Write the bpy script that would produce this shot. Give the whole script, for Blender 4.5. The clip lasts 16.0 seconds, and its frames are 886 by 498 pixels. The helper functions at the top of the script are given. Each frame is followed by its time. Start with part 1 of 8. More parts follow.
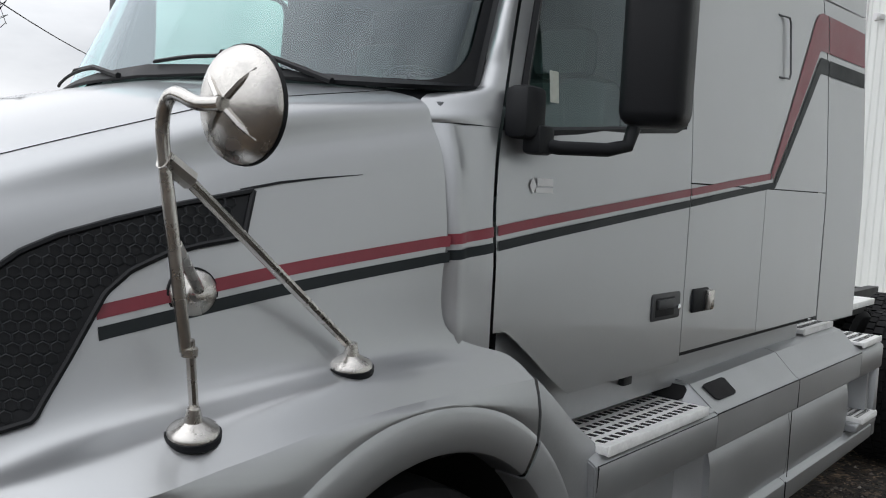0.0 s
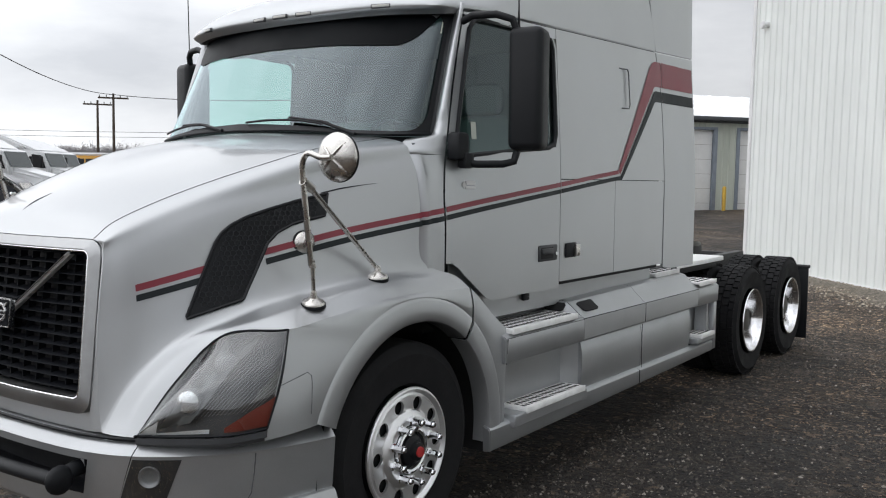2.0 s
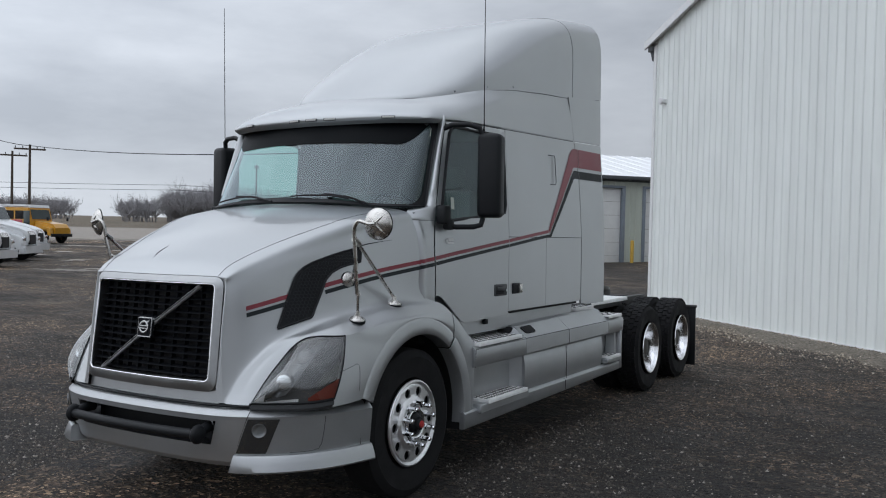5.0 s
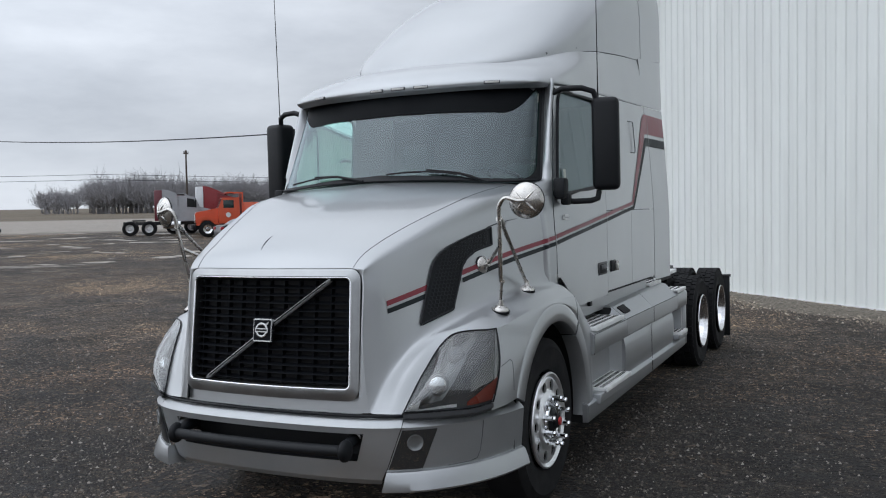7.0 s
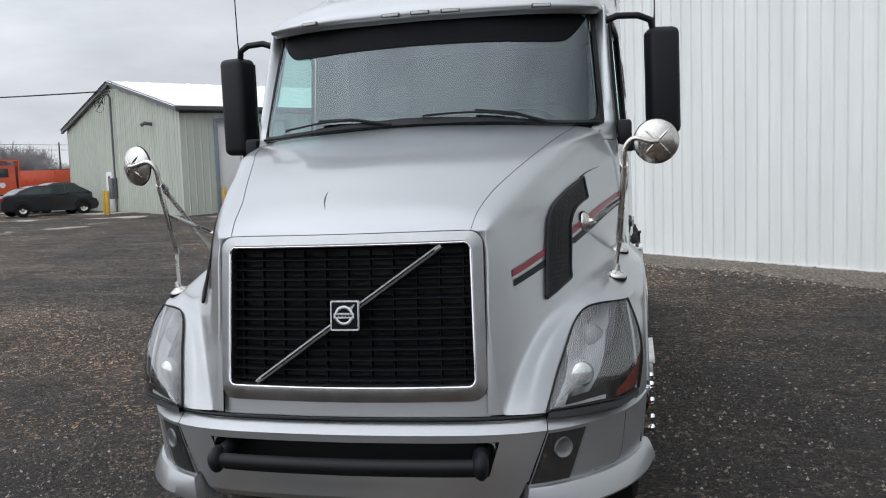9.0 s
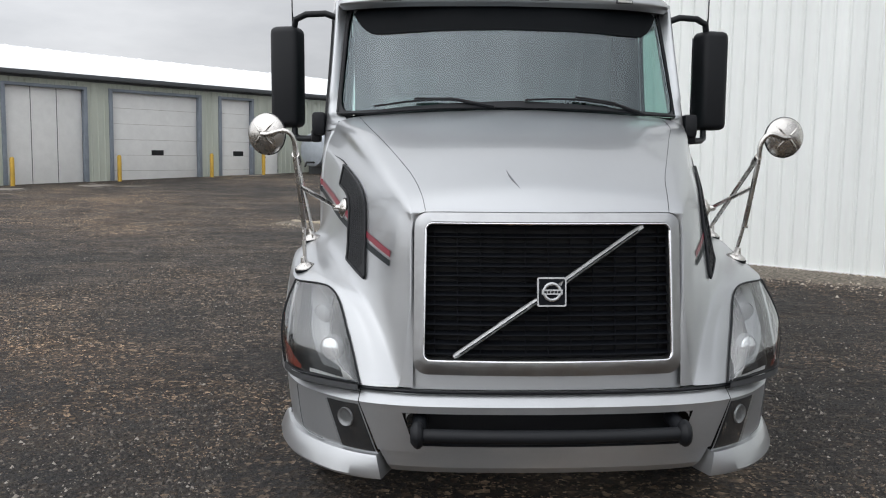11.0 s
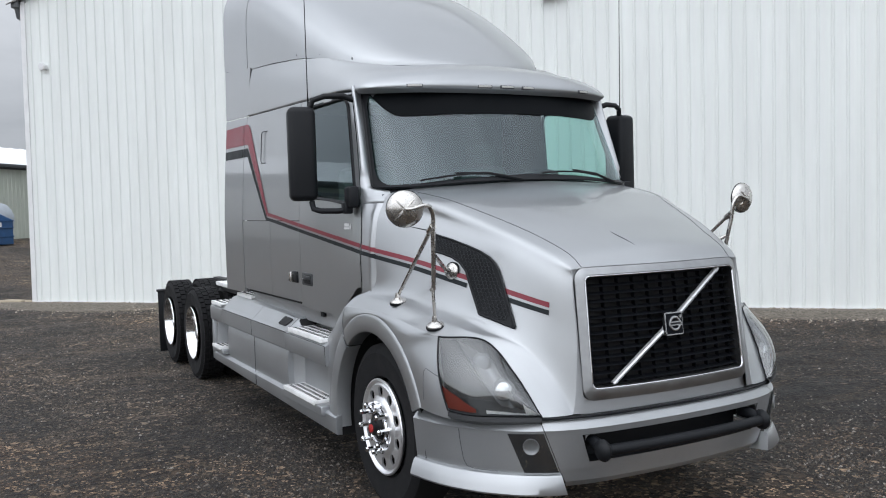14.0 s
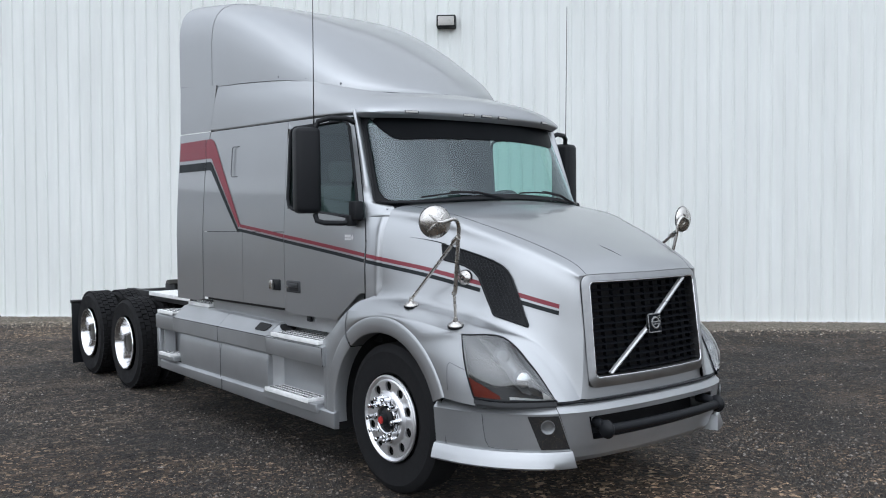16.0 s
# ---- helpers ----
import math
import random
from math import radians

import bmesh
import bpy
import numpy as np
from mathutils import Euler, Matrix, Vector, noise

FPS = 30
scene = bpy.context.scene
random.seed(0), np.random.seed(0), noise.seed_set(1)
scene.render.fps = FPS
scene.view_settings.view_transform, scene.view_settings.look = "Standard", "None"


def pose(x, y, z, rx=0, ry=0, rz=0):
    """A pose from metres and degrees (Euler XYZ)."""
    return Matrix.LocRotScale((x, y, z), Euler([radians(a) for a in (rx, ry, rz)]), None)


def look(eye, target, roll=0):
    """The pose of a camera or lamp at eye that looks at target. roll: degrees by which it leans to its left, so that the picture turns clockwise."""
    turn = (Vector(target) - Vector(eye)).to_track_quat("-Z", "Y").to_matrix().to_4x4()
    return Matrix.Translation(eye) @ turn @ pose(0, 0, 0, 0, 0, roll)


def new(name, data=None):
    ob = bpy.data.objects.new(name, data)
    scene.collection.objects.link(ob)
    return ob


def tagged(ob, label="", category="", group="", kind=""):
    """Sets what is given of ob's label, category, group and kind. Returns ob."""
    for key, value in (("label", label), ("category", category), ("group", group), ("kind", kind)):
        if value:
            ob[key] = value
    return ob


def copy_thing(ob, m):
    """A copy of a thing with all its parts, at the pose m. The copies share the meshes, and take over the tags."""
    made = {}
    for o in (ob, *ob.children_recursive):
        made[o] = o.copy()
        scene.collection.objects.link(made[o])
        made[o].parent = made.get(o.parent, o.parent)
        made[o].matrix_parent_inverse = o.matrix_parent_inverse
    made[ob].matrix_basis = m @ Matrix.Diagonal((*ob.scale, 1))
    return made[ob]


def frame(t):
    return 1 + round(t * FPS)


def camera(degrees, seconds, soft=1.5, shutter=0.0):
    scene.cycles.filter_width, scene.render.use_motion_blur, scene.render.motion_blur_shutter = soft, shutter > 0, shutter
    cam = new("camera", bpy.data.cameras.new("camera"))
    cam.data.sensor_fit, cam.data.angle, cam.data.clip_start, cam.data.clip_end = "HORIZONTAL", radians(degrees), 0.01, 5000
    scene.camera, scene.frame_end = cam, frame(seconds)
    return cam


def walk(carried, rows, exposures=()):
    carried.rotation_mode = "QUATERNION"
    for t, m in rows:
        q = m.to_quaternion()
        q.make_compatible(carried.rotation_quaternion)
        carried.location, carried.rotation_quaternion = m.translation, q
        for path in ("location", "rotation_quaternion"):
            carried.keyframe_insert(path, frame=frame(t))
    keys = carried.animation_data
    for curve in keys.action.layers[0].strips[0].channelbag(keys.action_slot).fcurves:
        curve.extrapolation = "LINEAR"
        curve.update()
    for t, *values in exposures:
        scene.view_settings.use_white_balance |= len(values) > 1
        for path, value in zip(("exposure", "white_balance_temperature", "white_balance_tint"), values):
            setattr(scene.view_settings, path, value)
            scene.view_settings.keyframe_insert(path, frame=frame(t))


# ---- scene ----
cam = camera(53.45, 16.0, soft=1.1)
# seconds, eye, turn about x, y and z
ROWS = [
    (0.0, 2.491, -1.465, 1.782, 85.22, -3.37, 40.75),
    (0.5, 2.915, -1.921, 1.795, 85.83, -1.75, 37.51),
    (1.0, 3.183, -2.401, 1.797, 85.70, -1.48, 34.56),
    (1.5, 3.483, -2.725, 1.786, 85.29, -1.07, 35.94),
    (2.0, 3.734, -3.123, 1.810, 85.28, -1.07, 37.18),
    (2.5, 4.061, -3.575, 1.829, 86.89, -0.38, 35.83),
    (3.0, 4.342, -3.903, 1.850, 88.17, -0.98, 35.21),
    (3.5, 4.539, -4.360, 1.837, 89.43, -1.12, 34.47),
    (3.7, 4.588, -4.476, 1.862, 88.81, -1.36, 34.25),
    (5.8, 4.131, -5.137, 1.808, 89.26, -0.31, 29.94),
    (6.0, 3.960, -5.144, 1.800, 89.24, -0.08, 29.37),
    (6.5, 3.470, -5.127, 1.844, 88.56, 0.29, 27.33),
    (7.0, 3.059, -5.072, 1.837, 87.42, 1.03, 27.11),
    (7.5, 2.516, -4.929, 1.803, 86.75, 0.77, 23.21),
    (8.0, 2.123, -4.860, 1.799, 86.97, 1.50, 19.39),
    (8.5, 1.700, -4.686, 1.788, 85.85, 2.22, 17.60),
    (9.0, 1.235, -4.672, 1.781, 84.86, 1.90, 13.13),
    (9.5, 0.800, -4.686, 1.785, 84.55, 1.70, 9.92),
    (10.0, 0.363, -4.656, 1.779, 84.76, 0.55, 6.77),
    (10.2, 0.191, -4.700, 1.772, 84.43, 0.16, 5.05),
    (12.3, -1.766, -5.146, 1.791, 83.39, -0.49, -13.66),
    (12.5, -1.939, -5.143, 1.808, 83.55, -0.10, -15.93),
    (13.0, -2.433, -5.212, 1.836, 84.76, 0.99, -19.36),
    (13.5, -2.840, -5.090, 1.821, 86.63, 1.18, -22.19),
    (14.0, -3.241, -4.959, 1.842, 87.45, 1.27, -27.02),
    (14.5, -3.627, -4.887, 1.849, 88.07, 1.45, -31.07),
    (15.0, -3.906, -4.737, 1.856, 88.46, 2.61, -32.89),
    (15.5, -4.242, -4.778, 1.838, 88.59, 1.39, -35.76),
    (16.0, -4.526, -4.939, 1.821, 88.56, 0.13, -37.73),
]
# seconds, stops, kelvin, tint
EXPOSURES = [
    (0.0, -0.12, 6450, 10), (1.0, -0.12, 6450, 10), (1.5, -0.06, 6450, 10), (2.0, 0.03, 6450, 10), (2.5, -0.06, 6400, 10), (3.0, -0.17, 6300, 10), (3.5, -0.45, 6000, 9), (6.0, -0.38, 6050, 9), (7.0, -0.24, 6050, 9), (7.5, -0.13, 6120, 9),
    (8.0, -0.16, 6150, 10), (9.0, 0.0, 6250, 10), (10.0, 0.1, 6450, 10), (12.5, 0.22, 6450, 10), (13.5, 0.15, 6250, 10), (14.5, 0.08, 6120, 9), (16.0, 0.06, 6000, 9),
]
walk(cam, [(t, pose(x, y, z, rx, ry, rz)) for t, x, y, z, rx, ry, rz in ROWS], EXPOSURES)

# ---- world, sun ----
scene.view_settings.exposure = 0.0
world = bpy.data.worlds.new("overcast_sky")
scene.world = world
world.use_nodes = True
wt = world.node_tree
wt.nodes.clear()


def wnode(kind, **kw):
    n = wt.nodes.new(kind)
    for k, v in kw.items():
        setattr(n, k, v)
    return n


SUN_ELEV, SUN_ROT = radians(45), radians(236)
sky = wnode("ShaderNodeTexSky", sky_type="NISHITA", sun_disc=False, sun_elevation=SUN_ELEV, sun_rotation=SUN_ROT)
grey_sky = wnode("ShaderNodeHueSaturation")
grey_sky.inputs["Saturation"].default_value = 0.25
wt.links.new(sky.outputs[0], grey_sky.inputs["Color"])
coord = wnode("ShaderNodeTexCoord")
mapping = wnode("ShaderNodeMapping")
mapping.inputs["Scale"].default_value = (1.0, 1.0, 3.2)
wt.links.new(coord.outputs["Generated"], mapping.inputs[0])
cloud = wnode("ShaderNodeTexNoise")
cloud.inputs["Scale"].default_value = 2.3
cloud.inputs["Detail"].default_value = 7
cloud.inputs["Roughness"].default_value = 0.55
wt.links.new(mapping.outputs[0], cloud.inputs["Vector"])
ramp = wnode("ShaderNodeValToRGB")
ramp.color_ramp.elements[0].position, ramp.color_ramp.elements[0].color = 0.32, (4.4, 4.55, 4.85, 1)
ramp.color_ramp.elements[1].position, ramp.color_ramp.elements[1].color = 0.68, (7.7, 7.8, 8.0, 1)
wt.links.new(cloud.outputs[0], ramp.inputs[0])
sky_mix = wnode("ShaderNodeMixRGB")
sky_mix.inputs[0].default_value = 0.85
wt.links.new(grey_sky.outputs[0], sky_mix.inputs[1])
wt.links.new(ramp.outputs[0], sky_mix.inputs[2])
# an overcast sky is brightest overhead
split = wnode("ShaderNodeSeparateXYZ")
wt.links.new(coord.outputs["Generated"], split.inputs[0])
lift = wnode("ShaderNodeMapRange")
lift.inputs["From Min"].default_value, lift.inputs["From Max"].default_value = 0.1, 1.0
lift.inputs["To Min"].default_value, lift.inputs["To Max"].default_value = 0.122, 0.27
wt.links.new(split.outputs["Z"], lift.inputs["Value"])
# and somewhat brighter on the side where the sun stands behind the cloud
side = wnode("ShaderNodeVectorMath", operation="DOT_PRODUCT")
wt.links.new(coord.outputs["Generated"], side.inputs[0])
side.inputs[1].default_value = (math.sin(SUN_ROT), math.cos(SUN_ROT), 0)
veil = wnode("ShaderNodeMapRange", interpolation_type="SMOOTHSTEP")
veil.inputs["From Min"].default_value, veil.inputs["From Max"].default_value = -1.0, 1.0
veil.inputs["To Min"].default_value, veil.inputs["To Max"].default_value = 0.57, 1.40
wt.links.new(side.outputs["Value"], veil.inputs["Value"])
power = wnode("ShaderNodeMath", operation="MULTIPLY")
wt.links.new(lift.outputs[0], power.inputs[0])
wt.links.new(veil.outputs[0], power.inputs[1])
bg = wnode("ShaderNodeBackground")
wt.links.new(power.outputs[0], bg.inputs[1])
wt.links.new(sky_mix.outputs[0], bg.inputs[0])
wout = wnode("ShaderNodeOutputWorld")
wt.links.new(bg.outputs[0], wout.inputs[0])

sun = new("sun", bpy.data.lights.new("sun", "SUN"))
sun.data.energy, sun.data.angle, sun.data.color = 0.6, radians(120), (1.0, 0.97, 0.93)
sun.matrix_world = look((0, 0, 30), (math.sin(SUN_ROT) * -20, math.cos(SUN_ROT) * -20, 30 - 20 * math.tan(SUN_ELEV)))


# ---- materials ----
class Mat:
    """A principled node material with a few helpers for procedural variation."""

    def __init__(self, name, color=(0.5, 0.5, 0.5), rough=0.5, metal=0.0, **kw):
        self.m = bpy.data.materials.new(name)
        self.m.use_nodes = True
        self.t = self.m.node_tree
        self.b = self.t.nodes["Principled BSDF"]
        self.b.inputs["Base Color"].default_value = (*color, 1)
        self.b.inputs["Roughness"].default_value = rough
        self.b.inputs["Metallic"].default_value = metal
        for k, v in kw.items():
            self.b.inputs[k.replace("_", " ")].default_value = v
        self.color = color

    def node(self, kind, **inputs):
        n = self.t.nodes.new(kind)
        for k, v in inputs.items():
            n.inputs[k].default_value = v
        return n

    def coords(self, scale=(1, 1, 1), world_space=False):
        c = self.t.nodes.new("ShaderNodeNewGeometry" if world_space else "ShaderNodeTexCoord")
        mp = self.node("ShaderNodeMapping", Scale=scale)
        self.t.links.new(c.outputs["Position" if world_space else "Object"], mp.inputs[0])
        return mp.outputs[0]

    def noise(self, scale, detail=4, rough=0.6, vec=None):
        n = self.node("ShaderNodeTexNoise", Scale=scale, Detail=detail, Roughness=rough)
        self.t.links.new(vec or self.coords(), n.inputs["Vector"])
        return n.outputs[0]

    def ramp(self, fac, stops):
        r = self.t.nodes.new("ShaderNodeValToRGB")
        e = r.color_ramp.elements
        while len(e) < len(stops):
            e.new(0.5)
        for k, (p, c) in zip(e, stops):
            k.position, k.color = p, (*c, 1)
        self.t.links.new(fac, r.inputs[0])
        return r.outputs[0]

    def mix(self, fac, a, b, mode="MIX"):
        n = self.t.nodes.new("ShaderNodeMixRGB")
        n.blend_type = mode
        for sock, v in zip(n.inputs, (fac, a, b)):
            if isinstance(v, (int, float)):
                sock.default_value = v
            elif isinstance(v, tuple):
                sock.default_value = (*v, 1)
            else:
                self.t.links.new(v, sock)
        return n.outputs[0]

    def value(self, fac, lo, hi):
        n = self.node("ShaderNodeMapRange")
        n.inputs["From Min"].default_value, n.inputs["From Max"].default_value = 0.3, 0.7
        n.inputs["To Min"].default_value, n.inputs["To Max"].default_value = lo, hi
        self.t.links.new(fac, n.inputs["Value"])
        return n.outputs[0]

    def set(self, name, sock):
        self.t.links.new(sock, self.b.inputs[name])
        return self

    def bump(self, height, strength=0.3, distance=0.01):
        n = self.node("ShaderNodeBump", Strength=strength, Distance=distance)
        self.t.links.new(height, n.inputs["Height"])
        self.t.links.new(n.outputs[0], self.b.inputs["Normal"])
        return self


def worn(name, color, rough, metal=0.0, spread=0.25, scale=3.0, grain=60.0, bump=0.1, **kw):
    """A surface with stains at a large scale and grain at a small one."""
    m = Mat(name, color, rough, metal, **kw)
    big, small = m.noise(scale, 5), m.noise(grain, 3)
    dark = tuple(c * (1 - spread) for c in color)
    light = tuple(min(1, c * (1 + spread * 0.5)) for c in color)
    tone = m.ramp(big, [(0.3, dark), (0.7, light)])
    m.set("Base Color", m.mix(0.25, tone, m.ramp(small, [(0.35, dark), (0.65, light)])))
    m.set("Roughness", m.value(big, rough * 0.85, min(1, rough * 1.2)))
    if bump:
        m.bump(small, bump, 0.004)
    return m.m


def paint(name, color, metal, rough, flake=900.0):
    m = Mat(name, color, rough, metal, Coat_Weight=0.7, Coat_Roughness=0.05, Coat_IOR=1.5)
    dust = m.noise(1.6, 6, 0.65)
    fl = m.noise(flake, 2)
    c = m.mix(m.value(fl, 0.0, 0.18), color, tuple(x * 0.72 for x in color))
    c = m.mix(m.value(dust, 0.0, 0.14), c, (0.30, 0.29, 0.28))
    m.set("Base Color", c)
    m.set("Roughness", m.value(m.noise(0.9, 2), rough * 0.95, rough * 1.12))
    m.set("Coat Roughness", m.value(m.noise(1.2, 2), 0.05, 0.075))
    return m.m


def glass(name, tint, rough=0.02, gloss=1.0, sheen=(0.84, 0.95, 1.0)):
    """Thin pane: lets tinted light through, mirrors more at a glancing angle."""
    mt = bpy.data.materials.new(name)
    mt.use_nodes = True
    t = mt.node_tree
    t.nodes.clear()
    out, mx = t.nodes.new("ShaderNodeOutputMaterial"), t.nodes.new("ShaderNodeMixShader")
    tr, gl = t.nodes.new("ShaderNodeBsdfTransparent"), t.nodes.new("ShaderNodeBsdfGlossy")
    lw, pw, ad = t.nodes.new("ShaderNodeLayerWeight"), t.nodes.new("ShaderNodeMath"), t.nodes.new("ShaderNodeMath")
    lw.inputs[0].default_value = 0.5
    pw.operation, ad.operation = "POWER", "MULTIPLY_ADD"
    pw.inputs[1].default_value = 4.0
    ad.inputs[1].default_value, ad.inputs[2].default_value = 0.9, 0.06 * gloss
    tr.inputs[0].default_value = (*tint, 1)
    gl.inputs["Roughness"].default_value = rough
    gl.inputs["Color"].default_value = (*sheen, 1)
    t.links.new(lw.outputs["Facing"], pw.inputs[0])
    t.links.new(pw.outputs[0], ad.inputs[0])
    t.links.new(ad.outputs[0], mx.inputs[0])
    t.links.new(tr.outputs[0], mx.inputs[1])
    t.links.new(gl.outputs[0], mx.inputs[2])
    t.links.new(mx.outputs[0], out.inputs[0])
    return mt


SILVER = paint("silver_paint", (0.42, 0.432, 0.443), 0.85, 0.36)
SILVER_PLASTIC = worn("silver_plastic", (0.42, 0.431, 0.441), 0.36, 0.72, spread=0.15, scale=2.5, grain=220, bump=0.04)
RED_STRIPE = worn("red_stripe", (0.20, 0.022, 0.037), 0.35, spread=0.15)
BLACK_STRIPE = worn("black_stripe", (0.012, 0.016, 0.018), 0.5, spread=0.15, Specular_IOR_Level=0.25)
BLACK_PLASTIC = worn("black_plastic", (0.006, 0.007, 0.009), 0.5, spread=0.3, grain=300, bump=0.15, Specular_IOR_Level=0.28)
DARK = worn("dark_cavity", (0.008, 0.008, 0.009), 0.8)
RUBBER = worn("tyre_rubber", (0.010, 0.010, 0.011), 0.8, spread=0.4, scale=6, grain=80, bump=0.2, Specular_IOR_Level=0.25)
WEATHERED = worn("weathered_trim", (0.11, 0.115, 0.12), 0.55, spread=0.35, scale=9)
CHROME = worn("chrome", (0.82, 0.83, 0.85), 0.09, 1.0, spread=0.06, bump=0)
ALU = worn("polished_aluminium", (0.84, 0.84, 0.85), 0.15, 1.0, spread=0.08, scale=8, grain=140, bump=0.05)
WHEEL_ALU = worn("satin_aluminium", (0.86, 0.86, 0.87), 0.36, 0.9, spread=0.1, scale=8, grain=140, bump=0.03)
BRUSHED = worn("brushed_trim", (0.38, 0.385, 0.39), 0.36, 1.0, spread=0.15, scale=14, grain=240, bump=0.06)
BADGE_METAL = worn("badge_metal", (0.5, 0.505, 0.51), 0.25, 1.0, spread=0.2, scale=20)
STEEL = worn("stainless_steel", (0.60, 0.58, 0.55), 0.26, 1.0, spread=0.2, scale=12, grain=160, bump=0.05)
STEP_ALU = worn("step_aluminium", (0.90, 0.90, 0.89), 0.45, 0.1, spread=0.2, scale=10, grain=90, bump=0.2)
FRAME_STEEL = worn("frame_paint", (0.025, 0.025, 0.026), 0.6, spread=0.4, scale=5)
GREY_STEEL = worn("greasy_steel", (0.07, 0.068, 0.06), 0.5, 0.4, spread=0.4, scale=8)
WINDSCREEN = glass("windscreen_glass", (0.55, 0.80, 0.76), gloss=1.75)
VISOR_BAND = worn("visor_band", (0.004, 0.005, 0.006), 0.4, bump=0, Specular_IOR_Level=0.05)
SIDE_GLASS = glass("side_window_glass", (0.60, 0.78, 0.72))
LENS = glass("lamp_lens", (0.9, 0.92, 0.92), rough=0.04, gloss=2.0, sheen=(1, 1, 1))
LAMP_BRIGHT = worn("lamp_bright_metal", (0.88, 0.88, 0.88), 0.35, 0.45, spread=0.08)
AMBER = worn("amber_reflector", (0.17, 0.024, 0.013), 0.25, spread=0.2)
LAMP_SILVER = worn("lamp_reflector", (0.85, 0.85, 0.86), 0.12, 1.0, spread=0.08, bump=0)
HANDLE_GREY = worn("handle_grey", (0.035, 0.037, 0.04), 0.5, spread=0.3)
MARKER_BASE = worn("marker_base", (0.07, 0.072, 0.075), 0.5)
MARKER_LENS = worn("marker_lens", (0.50, 0.49, 0.46), 0.3)
GRILLE_BLACK = worn("grille_black", (0.005, 0.006, 0.0085), 0.65, spread=0.3, Specular_IOR_Level=0.12)
VENT_GREY = worn("vent_grey", (0.017, 0.019, 0.022), 0.5, spread=0.3, Specular_IOR_Level=0.3)
TRIM_BRIGHT = worn("bright_trim", (0.62, 0.63, 0.63), 0.3, 0.55, spread=0.1, bump=0.02)
LAMP_TROUGH = worn("lamp_trough", (0.22, 0.225, 0.23), 0.36, 0.6, spread=0.2, scale=20, bump=0.02)
LAMP_HOUSING = worn("lamp_housing", (0.018, 0.019, 0.021), 0.4, 0.2, spread=0.3, scale=14)
INTERIOR = worn("interior_trim", (0.125, 0.134, 0.142), 0.8, spread=0.2)
INTERIOR_LIGHT = worn("interior_cloth", (0.14, 0.145, 0.15), 0.9, spread=0.15, grain=150)
RED_CAP = worn("red_cap", (0.45, 0.03, 0.03), 0.4)
WHITE_PAINT = worn("white_paint", (0.72, 0.72, 0.72), 0.45, spread=0.1)
STICKER = worn("sticker_paper", (0.62, 0.66, 0.58), 0.6)


# ---- building helpers ----
def link_mesh(name, bm, material, parent=None, label="", smooth=True, kind=""):
    me = bpy.data.meshes.new(name)
    bm.normal_update()
    if smooth:
        for f in bm.faces:
            f.smooth = True
    bm.to_mesh(me)
    bm.free()
    for mt in material if isinstance(material, (list, tuple)) else [material]:
        me.materials.append(mt)
    ob = new(name, me)
    ob.parent = parent
    return tagged(ob, label=label, kind=kind)


def part(name, bm, material, parent, label="", smooth=True, angle=38):
    """One mesh object under a thing or a part."""
    bmesh.ops.remove_doubles(bm, verts=bm.verts, dist=0.0002)
    if smooth:
        bm.normal_update()
        for e in bm.edges:
            e.smooth = not (len(e.link_faces) == 2 and e.calc_face_angle(0) > radians(angle))
    return link_mesh(name, bm, material, parent, label, smooth)


def thing(name, label, category, group="", kind="", at=None):
    ob = new(name)
    ob.empty_display_size = 0.3
    if at is not None:
        ob.matrix_world = at
    return tagged(ob, label=label, category=category, group=group, kind=kind)


def box(bm, lo, hi, bevel=0.0, m=None, seg=2):
    v = bmesh.ops.create_cube(bm, size=1)["verts"]
    size = [b - a for a, b in zip(lo, hi)]
    mid = [(a + b) / 2 for a, b in zip(lo, hi)]
    for q in v:
        q.co = Vector([c * s + o for c, s, o in zip(q.co, size, mid)])
    if bevel:
        es = list({e for q in v for e in q.link_edges})
        r = bmesh.ops.bevel(bm, geom=es, offset=min(bevel, 0.45 * min(abs(s) for s in size)), segments=seg, affect="EDGES", profile=0.5)
        v = list({x for f in r["faces"] for x in f.verts} | {q for q in v if q.is_valid})
    if m is not None:
        bmesh.ops.transform(bm, matrix=m, verts=v)
    return bm


def boxed(lo, hi, bevel=0.0, m=None):
    return box(bmesh.new(), lo, hi, bevel, m)


def prism(bm, outline, depth, m=None, bevel=0.0):
    """A plate: outline in x, y; thick along z from 0 to depth."""
    vs = [bm.verts.new((x, y, 0)) for x, y in outline]
    f = bm.faces.new(vs)
    r = bmesh.ops.extrude_face_region(bm, geom=[f])
    top = [q for q in r["geom"] if isinstance(q, bmesh.types.BMVert)]
    for q in top:
        q.co.z += depth
    new_vs = vs + top
    if bevel:
        fs = [q for q in r["geom"] if isinstance(q, bmesh.types.BMFace)]
        es = list({e for g in fs for e in g.edges})
        b = bmesh.ops.bevel(bm, geom=es, offset=bevel, segments=2, affect="EDGES")
        new_vs = list({x for g in b["faces"] for x in g.verts} | {q for q in new_vs if q.is_valid} | {x for g in fs if g.is_valid for x in g.verts})
    bmesh.ops.recalc_face_normals(bm, faces=list({f for q in new_vs for f in q.link_faces}))
    if m is not None:
        bmesh.ops.transform(bm, matrix=m, verts=new_vs)
    return bm


